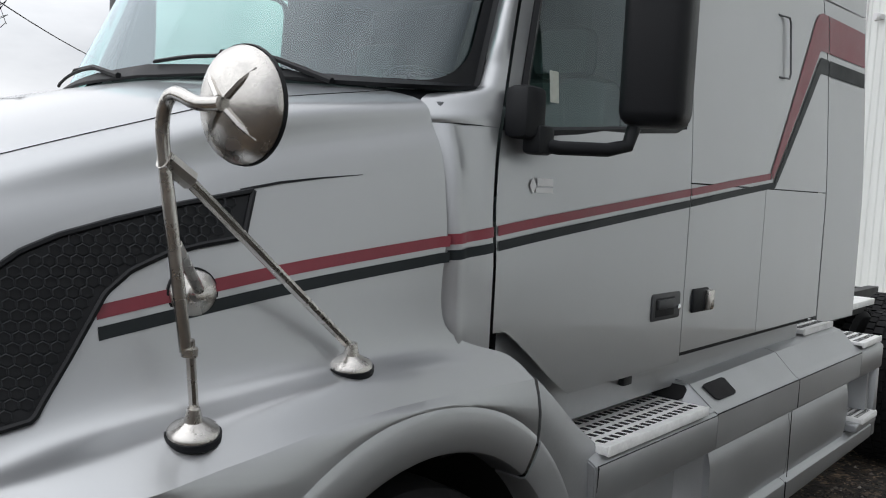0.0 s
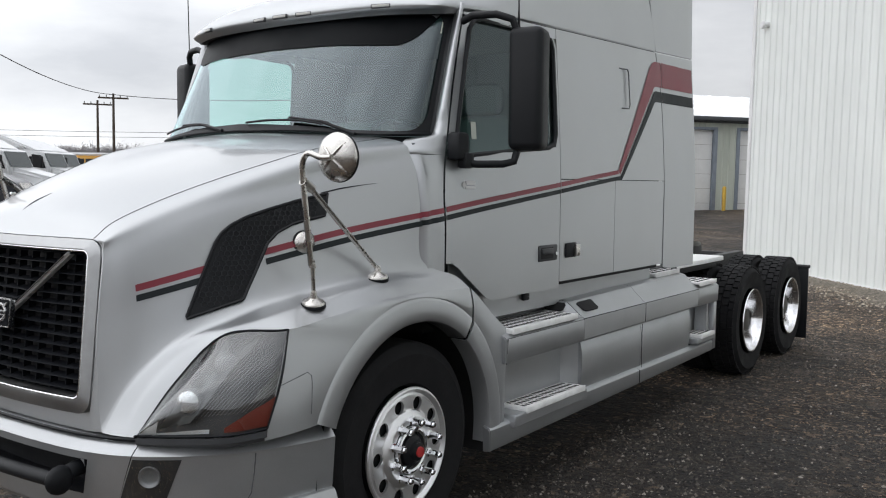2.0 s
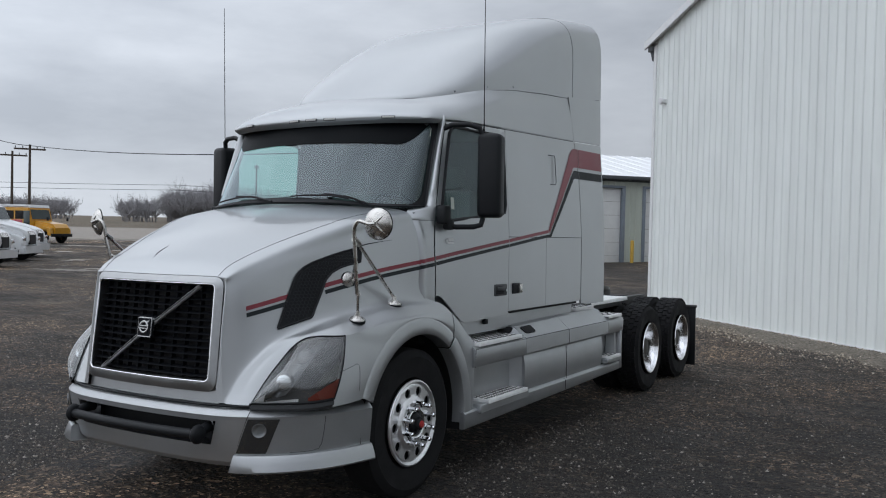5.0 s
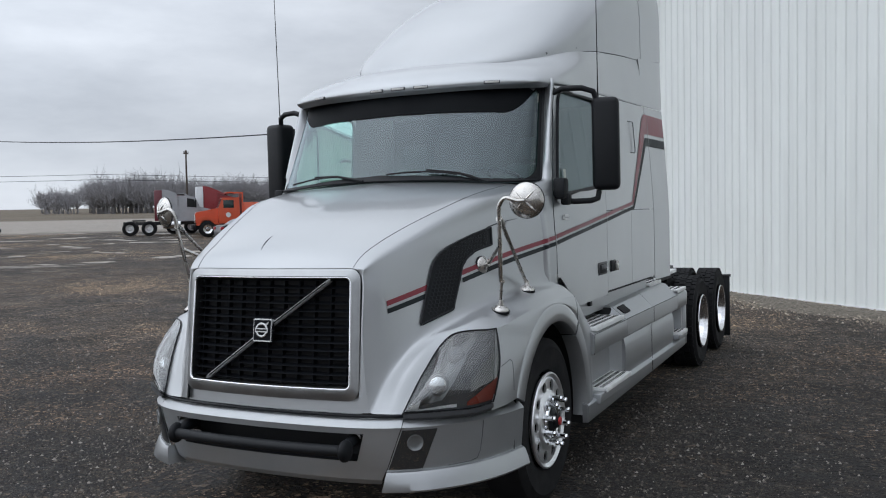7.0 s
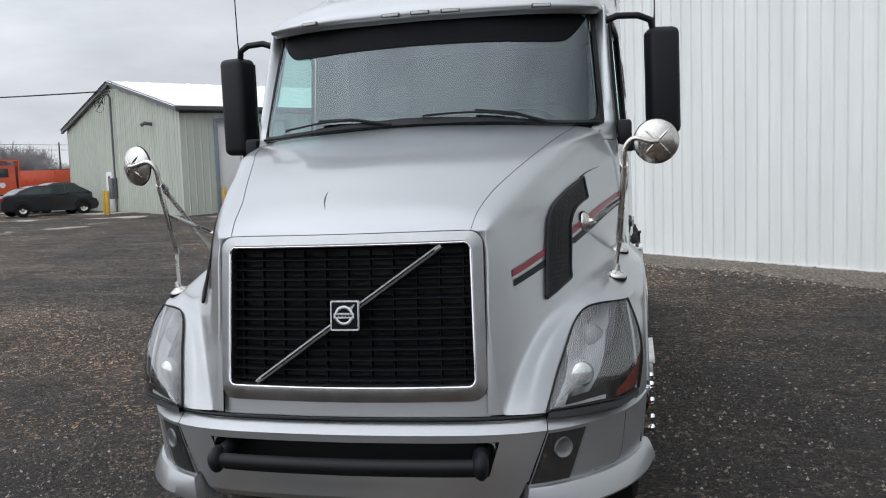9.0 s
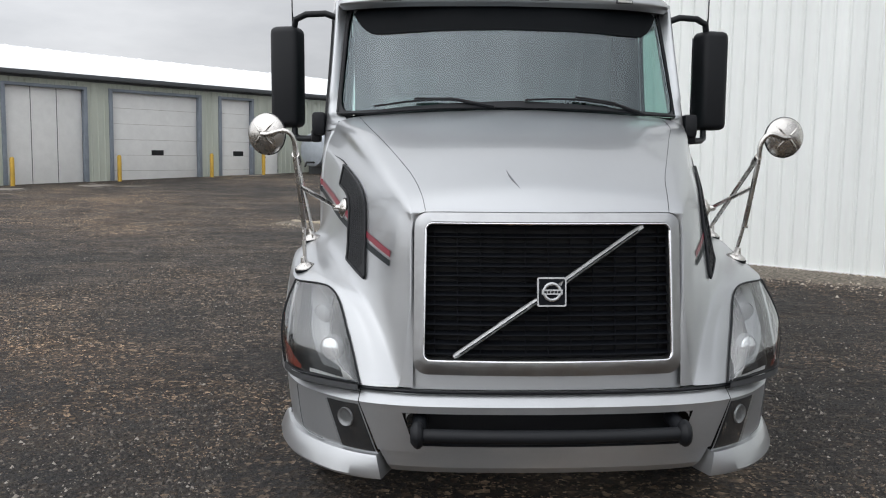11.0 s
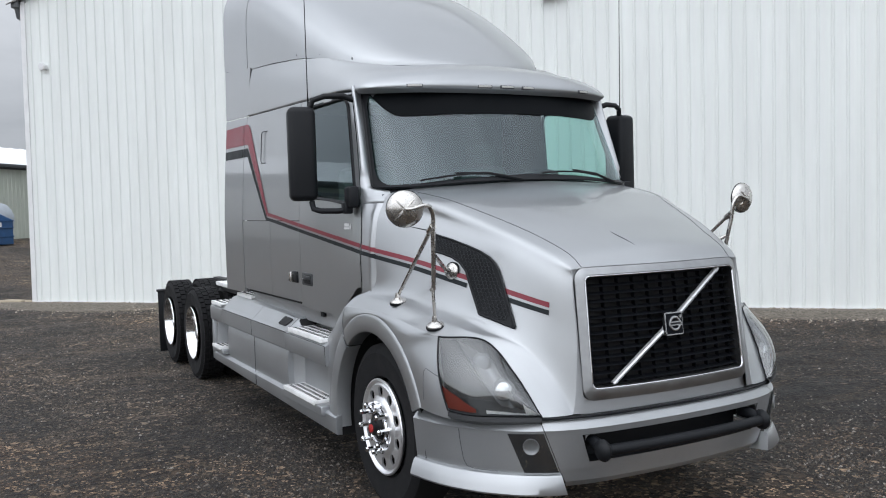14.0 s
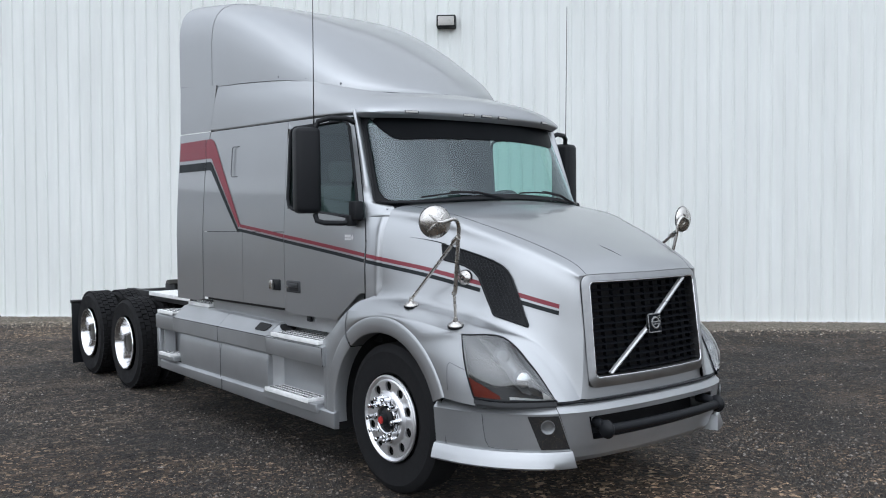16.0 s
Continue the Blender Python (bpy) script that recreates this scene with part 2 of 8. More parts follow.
def tube(bm, pts, r, seg=10, caps=True):
    """A round bar along points; r is one radius or one for each point."""
    pts = [Vector(p) for p in pts]
    rs = r if isinstance(r, (list, tuple)) else [r] * len(pts)
    rings, side = [], None
    for i, p in enumerate(pts):
        d = (pts[min(i + 1, len(pts) - 1)] - pts[max(i - 1, 0)]).normalized()
        if side is None:
            side = d.orthogonal().normalized()
        side = (side - d * side.dot(d)).normalized()
        up = d.cross(side)
        rings.append([bm.verts.new(p + (side * math.cos(a) + up * math.sin(a)) * rs[i]) for a in (2 * math.pi * k / seg for k in range(seg))])
    for a, b in zip(rings, rings[1:]):
        for k in range(seg):
            bm.faces.new((a[k], a[(k + 1) % seg], b[(k + 1) % seg], b[k]))
    if caps:
        bm.faces.new(rings[0][::-1])
        bm.faces.new(rings[-1])
    return bm


def turned(bm, profile, seg=32, m=None, closed=False):
    """A body of revolution round the x axis: profile of (x, radius)."""
    rings = []
    for x, r in profile:
        if r < 1e-5:
            rings.append([bm.verts.new((x, 0, 0))])
        else:
            rings.append([bm.verts.new((x, r * math.cos(a), r * math.sin(a))) for a in (2 * math.pi * k / seg for k in range(seg))])
    pairs = list(zip(rings, rings[1:])) + ([(rings[-1], rings[0])] if closed else [])
    for a, b in pairs:
        for k in range(seg):
            q = [a[k % len(a)], a[(k + 1) % len(a)], b[(k + 1) % len(b)], b[k % len(b)]]
            q = list(dict.fromkeys(q))
            if len(q) > 2:
                bm.faces.new(q)
    if m is not None:
        bmesh.ops.transform(bm, matrix=m, verts=[v for ring in rings for v in ring])
    return bm


def spline(pts, n):
    """n points evenly spread in parameter on a smooth curve through pts."""
    pts = [Vector(p) for p in pts]
    out = []
    for i in range(n):
        u = i / (n - 1) * (len(pts) - 1)
        k = min(int(u), len(pts) - 2)
        f = u - k
        a, b = pts[k], pts[k + 1]
        ta = (b - pts[k - 1]) / 2 if k else b - a
        tb = (pts[k + 2] - a) / 2 if k + 2 < len(pts) else b - a
        f2, f3 = f * f, f * f * f
        out.append(a * (2 * f3 - 3 * f2 + 1) + ta * (f3 - 2 * f2 + f) + b * (3 * f2 - 2 * f3) + tb * (f3 - f2))
    return out


def curve(table, y):
    """Smooth value at y from a short table of (y, value)."""
    if y <= table[0][0]:
        return table[0][1]
    for (a, va), (b, vb) in zip(table, table[1:]):
        if y <= b:
            f = (y - a) / (b - a)
            return va + (vb - va) * f
    return table[-1][1]


def smooth_curve(table):
    """A function that runs smoothly through a short table of (y, value)."""
    ys = np.array([p[0] for p in table])
    vs = np.array([p[1] for p in table])
    d = np.gradient(vs, ys)

    def at(y):
        y = min(max(y, ys[0]), ys[-1])
        k = min(int(np.searchsorted(ys, y, side="right")) - 1, len(ys) - 2)
        h = ys[k + 1] - ys[k]
        f = (y - ys[k]) / h
        return float(vs[k] * (2 * f**3 - 3 * f**2 + 1) + h * d[k] * (f**3 - 2 * f**2 + f) + vs[k + 1] * (3 * f**2 - 2 * f**3) + h * d[k + 1] * (f**3 - f**2))

    return at


def sheet(bm, rows, skip=None):
    """A grid of quads through rows of points; skip(i, j) leaves a cell open."""
    vs = [[bm.verts.new(p) for p in row] for row in rows]
    for i in range(len(vs) - 1):
        for j in range(len(vs[0]) - 1):
            if not (skip and skip(i, j)):
                bm.faces.new((vs[i][j], vs[i][j + 1], vs[i + 1][j + 1], vs[i + 1][j]))
    return bm


def thicken(bm, t):
    """Gives an open sheet its thickness, inwards from the outer face."""
    bmesh.ops.remove_doubles(bm, verts=bm.verts, dist=0.0003)
    bmesh.ops.dissolve_degenerate(bm, edges=bm.edges, dist=0.0003)
    bm.normal_update()
    faces, rim = bm.faces[:], [e for e in bm.edges if len(e.link_faces) == 1]
    back = {v: bm.verts.new(v.co - v.normal * t) for v in bm.verts[:]}
    ends = [(e.verts[0], e.verts[1], e.link_loops[0].vert == e.verts[0]) for e in rim]
    for f in faces:
        bm.faces.new([back[v] for v in reversed(f.verts)])
    for a, b, forward in ends:
        bm.faces.new((b, a, back[a], back[b]) if forward else (a, b, back[b], back[a]))
    return bm


def mirrored(bm, sx):
    if sx < 0:
        bmesh.ops.scale(bm, vec=(-1, 1, 1), verts=bm.verts)
        bmesh.ops.reverse_faces(bm, faces=bm.faces)
    return bm


def inside(poly, a, b):
    hit = False
    for (x0, y0), (x1, y1) in zip(poly, poly[1:] + poly[:1]):
        if (y0 > b) != (y1 > b) and a < (x1 - x0) * (b - y0) / (y1 - y0) + x0:
            hit = not hit
    return hit


def ground_z(x, y):
    """The yard is level round the truck and climbs gently far off."""
    s = -0.0055 * x + 0.0065 * y - 0.12
    # a rise along the front of the workshop
    u, v = 0.63 * (x + 17.3) + 0.777 * (y - 28.0), 0.63 * (y - 28.0) - 0.777 * (x + 17.3)
    rise = 0.023 * min(29.0, max(0.0, u + 4.0)) * min(1.0, max(0.0, (14.0 - v) / 10.0)) * min(1.0, max(0.0, (v + 14.0) / 7.0))
    return rise + (0.5 * (s + math.sqrt(s * s + 0.0004)) if s > -1 else 0.0)


# ---- ground ----
def make_ground():
    m = Mat("crushed_asphalt", (0.05, 0.048, 0.045), 0.85)
    pos = m.coords(world_space=True)
    big, mid, small = m.noise(0.16, 6, 0.62, pos), m.noise(1.1, 7, 0.72, pos), m.noise(28, 5, 0.75, pos)
    v = m.node("ShaderNodeTexVoronoi", Scale=24.0)
    v2 = m.node("ShaderNodeTexVoronoi", Scale=62.0)
    for q in (v, v2):
        m.t.links.new(pos, q.inputs["Vector"])
    cells = []
    for q in (v, v2):
        sep = m.t.nodes.new("ShaderNodeSeparateColor")
        m.t.links.new(q.outputs["Color"], sep.inputs[0])
        cells.append(sep.outputs["Red"])
    grit = m.ramp(cells[0], [(0.15, (0.010, 0.0085, 0.0075)), (0.6, (0.034, 0.028, 0.023)), (0.86, (0.085, 0.072, 0.06)), (0.98, (0.34, 0.31, 0.27))])
    fines = m.ramp(cells[1], [(0.15, (0.004, 0.0035, 0.003)), (0.5, (0.020, 0.0165, 0.0135)), (0.72, (0.065, 0.055, 0.045)), (0.88, (0.19, 0.17, 0.145)), (0.99, (0.46, 0.42, 0.37))])
    pick = m.t.nodes.new("ShaderNodeSeparateColor")
    m.t.links.new(v.outputs["Color"], pick.inputs[0])
    c = m.mix(m.ramp(pick.outputs["Green"], [(0.48, (0, 0, 0)), (0.52, (1, 1, 1))]), fines, grit)
    clumps = m.ramp(m.noise(9.0, 5, 0.8, pos), [(0.38, (0.42, 0.41, 0.40)), (0.52, (0.92, 0.90, 0.88)), (0.66, (1.5, 1.45, 1.38))])
    c = m.mix(1.0, c, clumps, "MULTIPLY")
    # dusty tan drifts, dark damp hollows and old tyre tracks
    tone = m.ramp(big, [(0.38, (0.36, 0.35, 0.345)), (0.48, (0.8, 0.76, 0.72)), (0.57, (1.6, 1.43, 1.22)), (0.66, (2.8, 2.42, 1.98))])
    c = m.mix(1.0, c, tone, "MULTIPLY")
    dark = m.ramp(m.noise(0.6, 6, 0.7, pos), [(0.42, (0.36, 0.35, 0.34)), (0.56, (1.1, 1.08, 1.06))])
    c = m.mix(0.8, c, dark, "MULTIPLY")
    dust = m.ramp(m.noise(0.9, 7, 0.7, m.coords((0.35, 1.3, 1), world_space=True)), [(0.54, (0, 0, 0)), (0.68, (1, 1, 1))])
    film = m.mix(0.45, (0.15, 0.124, 0.094), fines)
    c = m.mix(m.mix(1.0, dust, (0.7, 0.7, 0.7), "MULTIPLY"), c, film)
    silt = m.ramp(m.noise(2.3, 8, 0.75, pos), [(0.53, (0, 0, 0)), (0.64, (0.5, 0.5, 0.5))])
    c = m.mix(silt, c, film)
    # two broad darker patches with ragged edges
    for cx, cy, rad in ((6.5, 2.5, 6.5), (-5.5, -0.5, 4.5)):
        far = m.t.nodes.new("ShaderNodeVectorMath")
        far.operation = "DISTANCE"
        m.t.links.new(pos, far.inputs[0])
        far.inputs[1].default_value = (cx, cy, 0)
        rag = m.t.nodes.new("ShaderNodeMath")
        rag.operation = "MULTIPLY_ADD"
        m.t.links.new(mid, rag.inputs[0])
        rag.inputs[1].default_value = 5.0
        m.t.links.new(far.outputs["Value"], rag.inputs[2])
        dark_patch = m.node("ShaderNodeMapRange")
        dark_patch.inputs["From Min"].default_value, dark_patch.inputs["From Max"].default_value = rad + 3.5, rad + 1.0
        m.t.links.new(rag.outputs[0], dark_patch.inputs["Value"])
        c = m.mix(dark_patch.outputs[0], c, m.mix(1.0, c, (0.52, 0.49, 0.46), "MULTIPLY"))
    # beyond the yard: a pale wet apron, then a dry field
    away = m.t.nodes.new("ShaderNodeVectorMath")
    away.operation = "DOT_PRODUCT"
    m.t.links.new(pos, away.inputs[0])
    away.inputs[1].default_value = (-0.785, 0.62, 0)
    edge = m.t.nodes.new("ShaderNodeMath")
    edge.operation = "MULTIPLY_ADD"
    m.t.links.new(mid, edge.inputs[0])
    edge.inputs[1].default_value = 14.0
    m.t.links.new(away.outputs["Value"], edge.inputs[2])

    def zone(lo, hi):
        n = m.node("ShaderNodeMapRange")
        n.inputs["From Min"].default_value, n.inputs["From Max"].default_value = lo, hi
        m.t.links.new(edge.outputs[0], n.inputs["Value"])
        return n.outputs[0]

    apron = m.ramp(mid, [(0.3, (0.20, 0.195, 0.185)), (0.7, (0.36, 0.35, 0.34))])
    field = m.ramp(m.noise(0.05, 4, 0.6, pos), [(0.3, (0.075, 0.064, 0.045)), (0.7, (0.13, 0.11, 0.08))])
    pale = m.ramp(m.noise(0.5, 5, 0.6, m.coords((0.55, 0.9, 1), world_space=True)), [(0.585, (0, 0, 0)), (0.61, (1, 1, 1))])
    c = m.mix(m.mix(1.0, m.mix(1.0, pale, zone(32, 38), "MULTIPLY"), (0.9, 0.9, 0.9), "MULTIPLY"), c, (0.46, 0.455, 0.45))
    c = m.mix(zone(74, 84), c, apron)
    c = m.mix(zone(150, 165), c, field)
    c = m.mix(1.0, c, (1.09, 1.0, 0.90), "MULTIPLY")
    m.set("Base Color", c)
    m.set("Roughness", m.value(mid, 0.7, 0.98))
    bump = m.mix(0.5, small, v.outputs["Distance"])
    m.bump(m.mix(0.30, bump, m.noise(3.0, 5, 0.65, pos)), 1.0, 0.07)
    # lumps and ruts at a hand's breadth
    lumps = m.node("ShaderNodeBump", Strength=0.9, Distance=0.16)
    m.t.links.new(m.noise(2.4, 6, 0.6, m.coords((0.6, 1.2, 1), world_space=True)), lumps.inputs["Height"])
    m.t.links.new(lumps.outputs[0], m.b.inputs["Normal"].links[0].from_node.inputs["Normal"])
    bm = bmesh.new()
    ticks = sorted({round(s * r, 2) for s in (-1, 1) for r in (0, 4, 8, 12, 16, 20, 26, 32, 40, 50, 62, 80, 110, 150, 220, 340, 560, 1000, 2000)})
    sheet(bm, [[(x, y, ground_z(x, y)) for x in ticks] for y in ticks])
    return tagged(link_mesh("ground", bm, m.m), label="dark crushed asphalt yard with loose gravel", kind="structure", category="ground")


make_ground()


# ---- buildings ----
def ribbed_metal(name, color, stain):
    m = Mat(name, color, 0.45)
    pos = m.coords((1, 1, 0.12), world_space=True)
    streak, fine = m.noise(2.2, 5, 0.6, pos), m.noise(14, 4, 0.6, pos)
    c = m.mix(m.value(streak, 0.0, stain), color, tuple(k * 0.72 for k in color))
    c = m.mix(m.value(fine, 0.0, stain * 0.5), c, tuple(k * 0.8 for k in color))
    m.set("Base Color", c)
    m.set("Roughness", m.value(streak, 0.38, 0.6))
    return m.m


SIDING = ribbed_metal("white_ribbed_siding", (0.81, 0.835, 0.81), 0.42)
SIDING_OLD = ribbed_metal("pale_green_siding", (0.50, 0.53, 0.46), 0.7)
ROOF_WHITE = worn("white_metal_roof", (0.86, 0.87, 0.88), 0.4, spread=0.06)
ROOF_TRIM = worn("dark_gutter", (0.06, 0.065, 0.07), 0.5)
DOOR_WHITE = worn("overhead_door_paint", (0.74, 0.74, 0.72), 0.5, spread=0.08)
JAMB = worn("blue_grey_jamb", (0.22, 0.25, 0.29), 0.6)
YELLOW = worn("bollard_yellow", (0.55, 0.34, 0.04), 0.55, spread=0.25)
CONCRETE = worn("concrete", (0.34, 0.31, 0.27), 0.9, spread=0.3, grain=30)


def wall_frame(corner, along):
    """A pose whose x runs along the wall, y into it and z up."""
    return Matrix.Translation((corner[0], corner[1], corner[2])) @ Matrix.Rotation(math.atan2(along[1], along[0]), 4, "Z")


def ribbed_wall(length, top, pitch, rib, depth, holes=(), base=-0.3):
    """Sheet-metal wall of panels with narrow ribs; top(x) is its upper edge; holes are (x0, x1, z1) door openings."""
    bm = bmesh.new()
    xs, k = [], 0.0
    while k < length - 1e-6:
        a = k
        xs += [(a, 0.0), (a + pitch - rib * 2.2, 0.0), (a + pitch - rib * 1.5, -depth), (a + pitch - rib * 0.7, -depth)]
        k += pitch
    xs = [(x, d) for x, d in xs if x < length] + [(length, 0.0)]
    for x0, x1, z1 in holes:
        xs = [(x, d) for x, d in xs if abs(x - x0) > 0.03 and abs(x - x1) > 0.03] + [(x0, 0.0), (x1, 0.0)]
    xs.sort()
    for (a, da), (b, db) in zip(xs, xs[1:]):
        mid, low = (a + b) / 2, base
        for x0, x1, z1 in holes:
            if x0 < mid < x1:
                low = z1
        bm.faces.new([bm.verts.new(p) for p in ((a, da, low), (b, db, low), (b, db, top(b)), (a, da, top(a)))])
    bmesh.ops.remove_doubles(bm, verts=bm.verts, dist=0.0005)
    return bm


def big_shed():
    """White ribbed building whose gable end stands behind the truck."""
    half, eave, slope = 17.0, 6.56, 0.29
    width = 2 * half
    fr = wall_frame((-2.54, 16.02, 0), (0.734, -0.679))
    root = thing("large_white_shed", "tall white ribbed metal shed with a gable end", "building", kind="structure", at=fr)
    top = lambda x: eave + slope * min(x, width - x)
    part("wall", ribbed_wall(width, top, 0.229, 0.026, 0.022), SIDING, root, smooth=False)
    bm = bmesh.new()
    box(bm, (-0.02, 0.0, -0.3), (0.1, 30, eave))
    box(bm, (width - 0.1, 0.0, -0.3), (width + 0.02, 30, eave))
    box(bm, (0, 29.9, -0.3), (width, 30, eave))
    part("side_wall", bm, SIDING, root, smooth=False)
    bm = bmesh.new()
    for s in (0, 1):
        a, b = (-0.25, half) if not s else (width + 0.25, half)
        za, zb = eave - 0.07, eave + slope * half
        prism(bm, [(a, za), (b, zb), (b, zb + 0.12), (a, za + 0.12)], 30.3, pose(0, 30.15, 0, 90, 0, 0))
    part("roof", bm, ROOF_WHITE, root, smooth=False)
    bm = bmesh.new()
    prism(bm, [(-0.27, eave - 0.15), (half, eave + slope * half - 0.08), (half, eave + slope * half + 0.1), (-0.27, eave + 0.03)], 0.05, pose(0, -0.12, 0, 90, 0, 0))
    prism(bm, [(width + 0.27, eave - 0.15), (half, eave + slope * half - 0.08), (half, eave + slope * half + 0.1), (width + 0.27, eave + 0.03)], 0.05, pose(0, -0.12, 0, 90, 0, 0))
    part("rake_trim", bm, WHITE_PAINT, root, smooth=False)
    bm = bmesh.new()
    box(bm, (-0.2, -0.1, eave - 0.22), (-0.02, 30, eave - 0.08), 0.02)
    tube(bm, [(-0.1, -0.03, eave - 0.2), (-0.1, 0.02, eave - 0.4), (-0.04, 0.08, eave - 0.45)], 0.05)
    part("gutter", bm, WEATHERED, root)
    part("corner_trim", box(bmesh.new(), (-0.03, -0.022, -0.3), (0.09, 0.05, eave - 0.1), 0.006), WHITE_PAINT, root, smooth=False)
    lamp = part("wall_lamp", box(bmesh.new(), (11.20, -0.2, 5.57), (11.56, 0.0, 5.80), 0.02), BLACK_PLASTIC, root, "black box-shaped wall lamp")
    part("lamp_glass", box(bmesh.new(), (11.23, -0.206, 5.60), (11.53, -0.196, 5.77), 0.004), MARKER_LENS, lamp)
    bm = bmesh.new()
    turned(bm, [(-0.06, 0.0), (-0.05, 0.06), (0.02, 0.085), (0.05, 0.07), (0.06, 0.0)], 16, pose(0.55, -0.1, 5.05, 0, 0, -90))
    box(bm, (0.49, -0.06, 5.0), (0.61, 0, 5.1), 0.01)
    part("flood_lamp", bm, WHITE_PAINT, root, "small white flood lamp")
    part("base_trim", box(bmesh.new(), (0, -0.03, 0.0), (width, 0.01, 0.07), 0.004), WHITE_PAINT, root, smooth=False)
    return fr


SHED = big_shed()


# ---- truck: front body ----
truck = thing("tractor_truck", "silver tractor truck with red and black side stripes", "truck", at=pose(0.0, 0.03, 0, 0, -0.6, 0.95))

from mathutils.bvhtree import BVHTree

# Rails of the bonnet from the cowl to the nose, on the truck's left half
RAIL_CENTRE = [(0, 0.00, 2.025), (0, -0.25, 1.967), (0, -0.50, 1.895), (0, -0.78, 1.80), (0, -0.98, 1.715), (0, -1.16, 1.632), (0, -1.262, 1.534)]
RAIL_CREASE = [(0.875, 0.145, 1.985), (0.81, -0.25, 1.92), (0.73, -0.50, 1.845), (0.64, -0.78, 1.75), (0.575, -0.98, 1.67), (0.54, -1.14, 1.597), (0.525, -1.222, 1.532)]
RAIL_SHOULDER = [(1.030, 0.170, 1.88), (0.92, -0.22, 1.81), (0.845, -0.50, 1.735), (0.772, -0.78, 1.662), (0.705, -0.98, 1.588), (0.645, -1.14, 1.510), (0.588, -1.222, 1.470)]
RAIL_SIDE = [(1.083, 0.17, 1.665), (0.985, -0.22, 1.61), (0.92, -0.50, 1.53), (0.835, -0.78, 1.43), (0.755, -1.00, 1.32), (0.675, -1.16, 1.21), (0.595, -1.26, 1.14)]
RAIL_FOOT = [(1.095, 0.17, 1.395), (1.045, -0.22, 1.362), (0.975, -0.52, 1.315), (0.890, -0.80, 1.242), (0.80, -1.02, 1.14), (0.705, -1.18, 0.975), (0.640, -1.275, 0.783)]
RAIL_CROWN = [(1.145, 0.385, 1.300), (1.140, -0.15, 1.308), (1.080, -0.55, 1.254), (1.022, -0.78, 1.206), (0.885, -0.97, 1.135), (0.80, -1.13, 0.985), (0.735, -1.260, 0.780)]
RAIL_EDGE = [(1.198, 0.435, 1.238), (1.195, -0.12, 1.250), (1.170, -0.52, 1.206), (1.132, -0.75, 1.172), (0.945, -0.92, 1.152), (0.865, -1.09, 0.985), (0.803, -1.232, 0.780)]


def bonnet_rows(n=44, m=9):
    rails = [spline(r, n) for r in (RAIL_CENTRE, RAIL_CREASE, RAIL_SHOULDER, RAIL_SIDE, RAIL_FOOT, RAIL_CROWN, RAIL_EDGE)]
    rows = []
    for i in range(n):
        pts = [r[i] for r in rails]
        # the mirrored neighbour keeps the crown of the bonnet smooth
        full = spline([Vector((-pts[1].x, pts[1].y, pts[1].z))] + pts, 7 * m + 1)
        row = full[m:]
        for j in range(3 * m, 6 * m + 1):
            floor_z = min(row[3 * m].z, row[4 * m].z) if j < 4 * m else min(row[4 * m].z, row[5 * m].z) if j < 5 * m else min(row[5 * m].z, row[6 * m].z)
            row[j].z = max(row[j].z, floor_z)
        rows.append(row)
    return rows


ROWS_B = bonnet_rows()
bm = sheet(bmesh.new(), ROWS_B)
right = sheet(bmesh.new(), [[(-p.x, p.y, p.z) for p in row[::-1]] for row in ROWS_B])
tmp = bpy.data.meshes.new("tmp")
right.to_mesh(tmp)
bm.from_mesh(tmp)
right.free()
bpy.data.meshes.remove(tmp)
bmesh.ops.remove_doubles(bm, verts=bm.verts, dist=0.0004)
bmesh.ops.recalc_face_normals(bm, faces=bm.faces)
BONNET_TREE = BVHTree.FromBMesh(bm)
bonnet = part("bonnet", bm, SILVER, truck, "silver painted bonnet with flared fenders", angle=60)


for s in (1, -1):
    seam = [Vector((p.x * s, p.y, p.z + 0.0005)) for p in spline(RAIL_CREASE, 40)]
    part("bonnet_seam", tube(bmesh.new(), seam, 0.0014, 4), BLACK_PLASTIC, bonnet)


def on_bonnet(y, z, sx, lift=0.004):
    """The place on the bonnet's flank seen from the side at y, z."""
    hit, nor, *_ = BONNET_TREE.ray_cast(Vector((3 * sx, y, z)), Vector((-sx, 0, 0)))
    if hit is None:
        return Vector((1.1 * sx, y, z))
    if nor.x * sx < 0:
        nor = -nor
    return hit + nor * lift


def cab_x(y, z):
    """Half width of the cab's side: upright below the belt, leaning in above, drawn in towards the windscreen."""
    x = 1.135
    if z > 1.75:
        x -= 0.062 * min(1.0, (z - 1.75) / 1.0) ** 1.25
    if y < 1.0:
        x -= 0.075 * ((1.0 - y) / 0.6) ** 2 * min(1.0, max(0.0, (z - 1.55)) / 1.0) + 0.012 * ((1.0 - y) / 0.6) ** 2
    return x


def on_cab(y, z, sx, lift=0.004):
    return Vector(((cab_x(y, z) + lift) * sx, y, z))


def cab_panel(bm, y0, y1, lo, hi, sx, ny=10, nz=10):
    """A grid on the cab's side between two edges given as functions of y."""
    rows = []
    for i in range(ny + 1):
        y = y0 + (y1 - y0) * i / ny
        a, b = lo(y), hi(y)
        row = []
        for j in range(nz + 1):
            z = a + (b - a) * j / nz
            row.append(on_cab(y, z, sx, 0))
        rows.append(row if sx > 0 else row[::-1])
    return sheet(bm, rows[::-1])


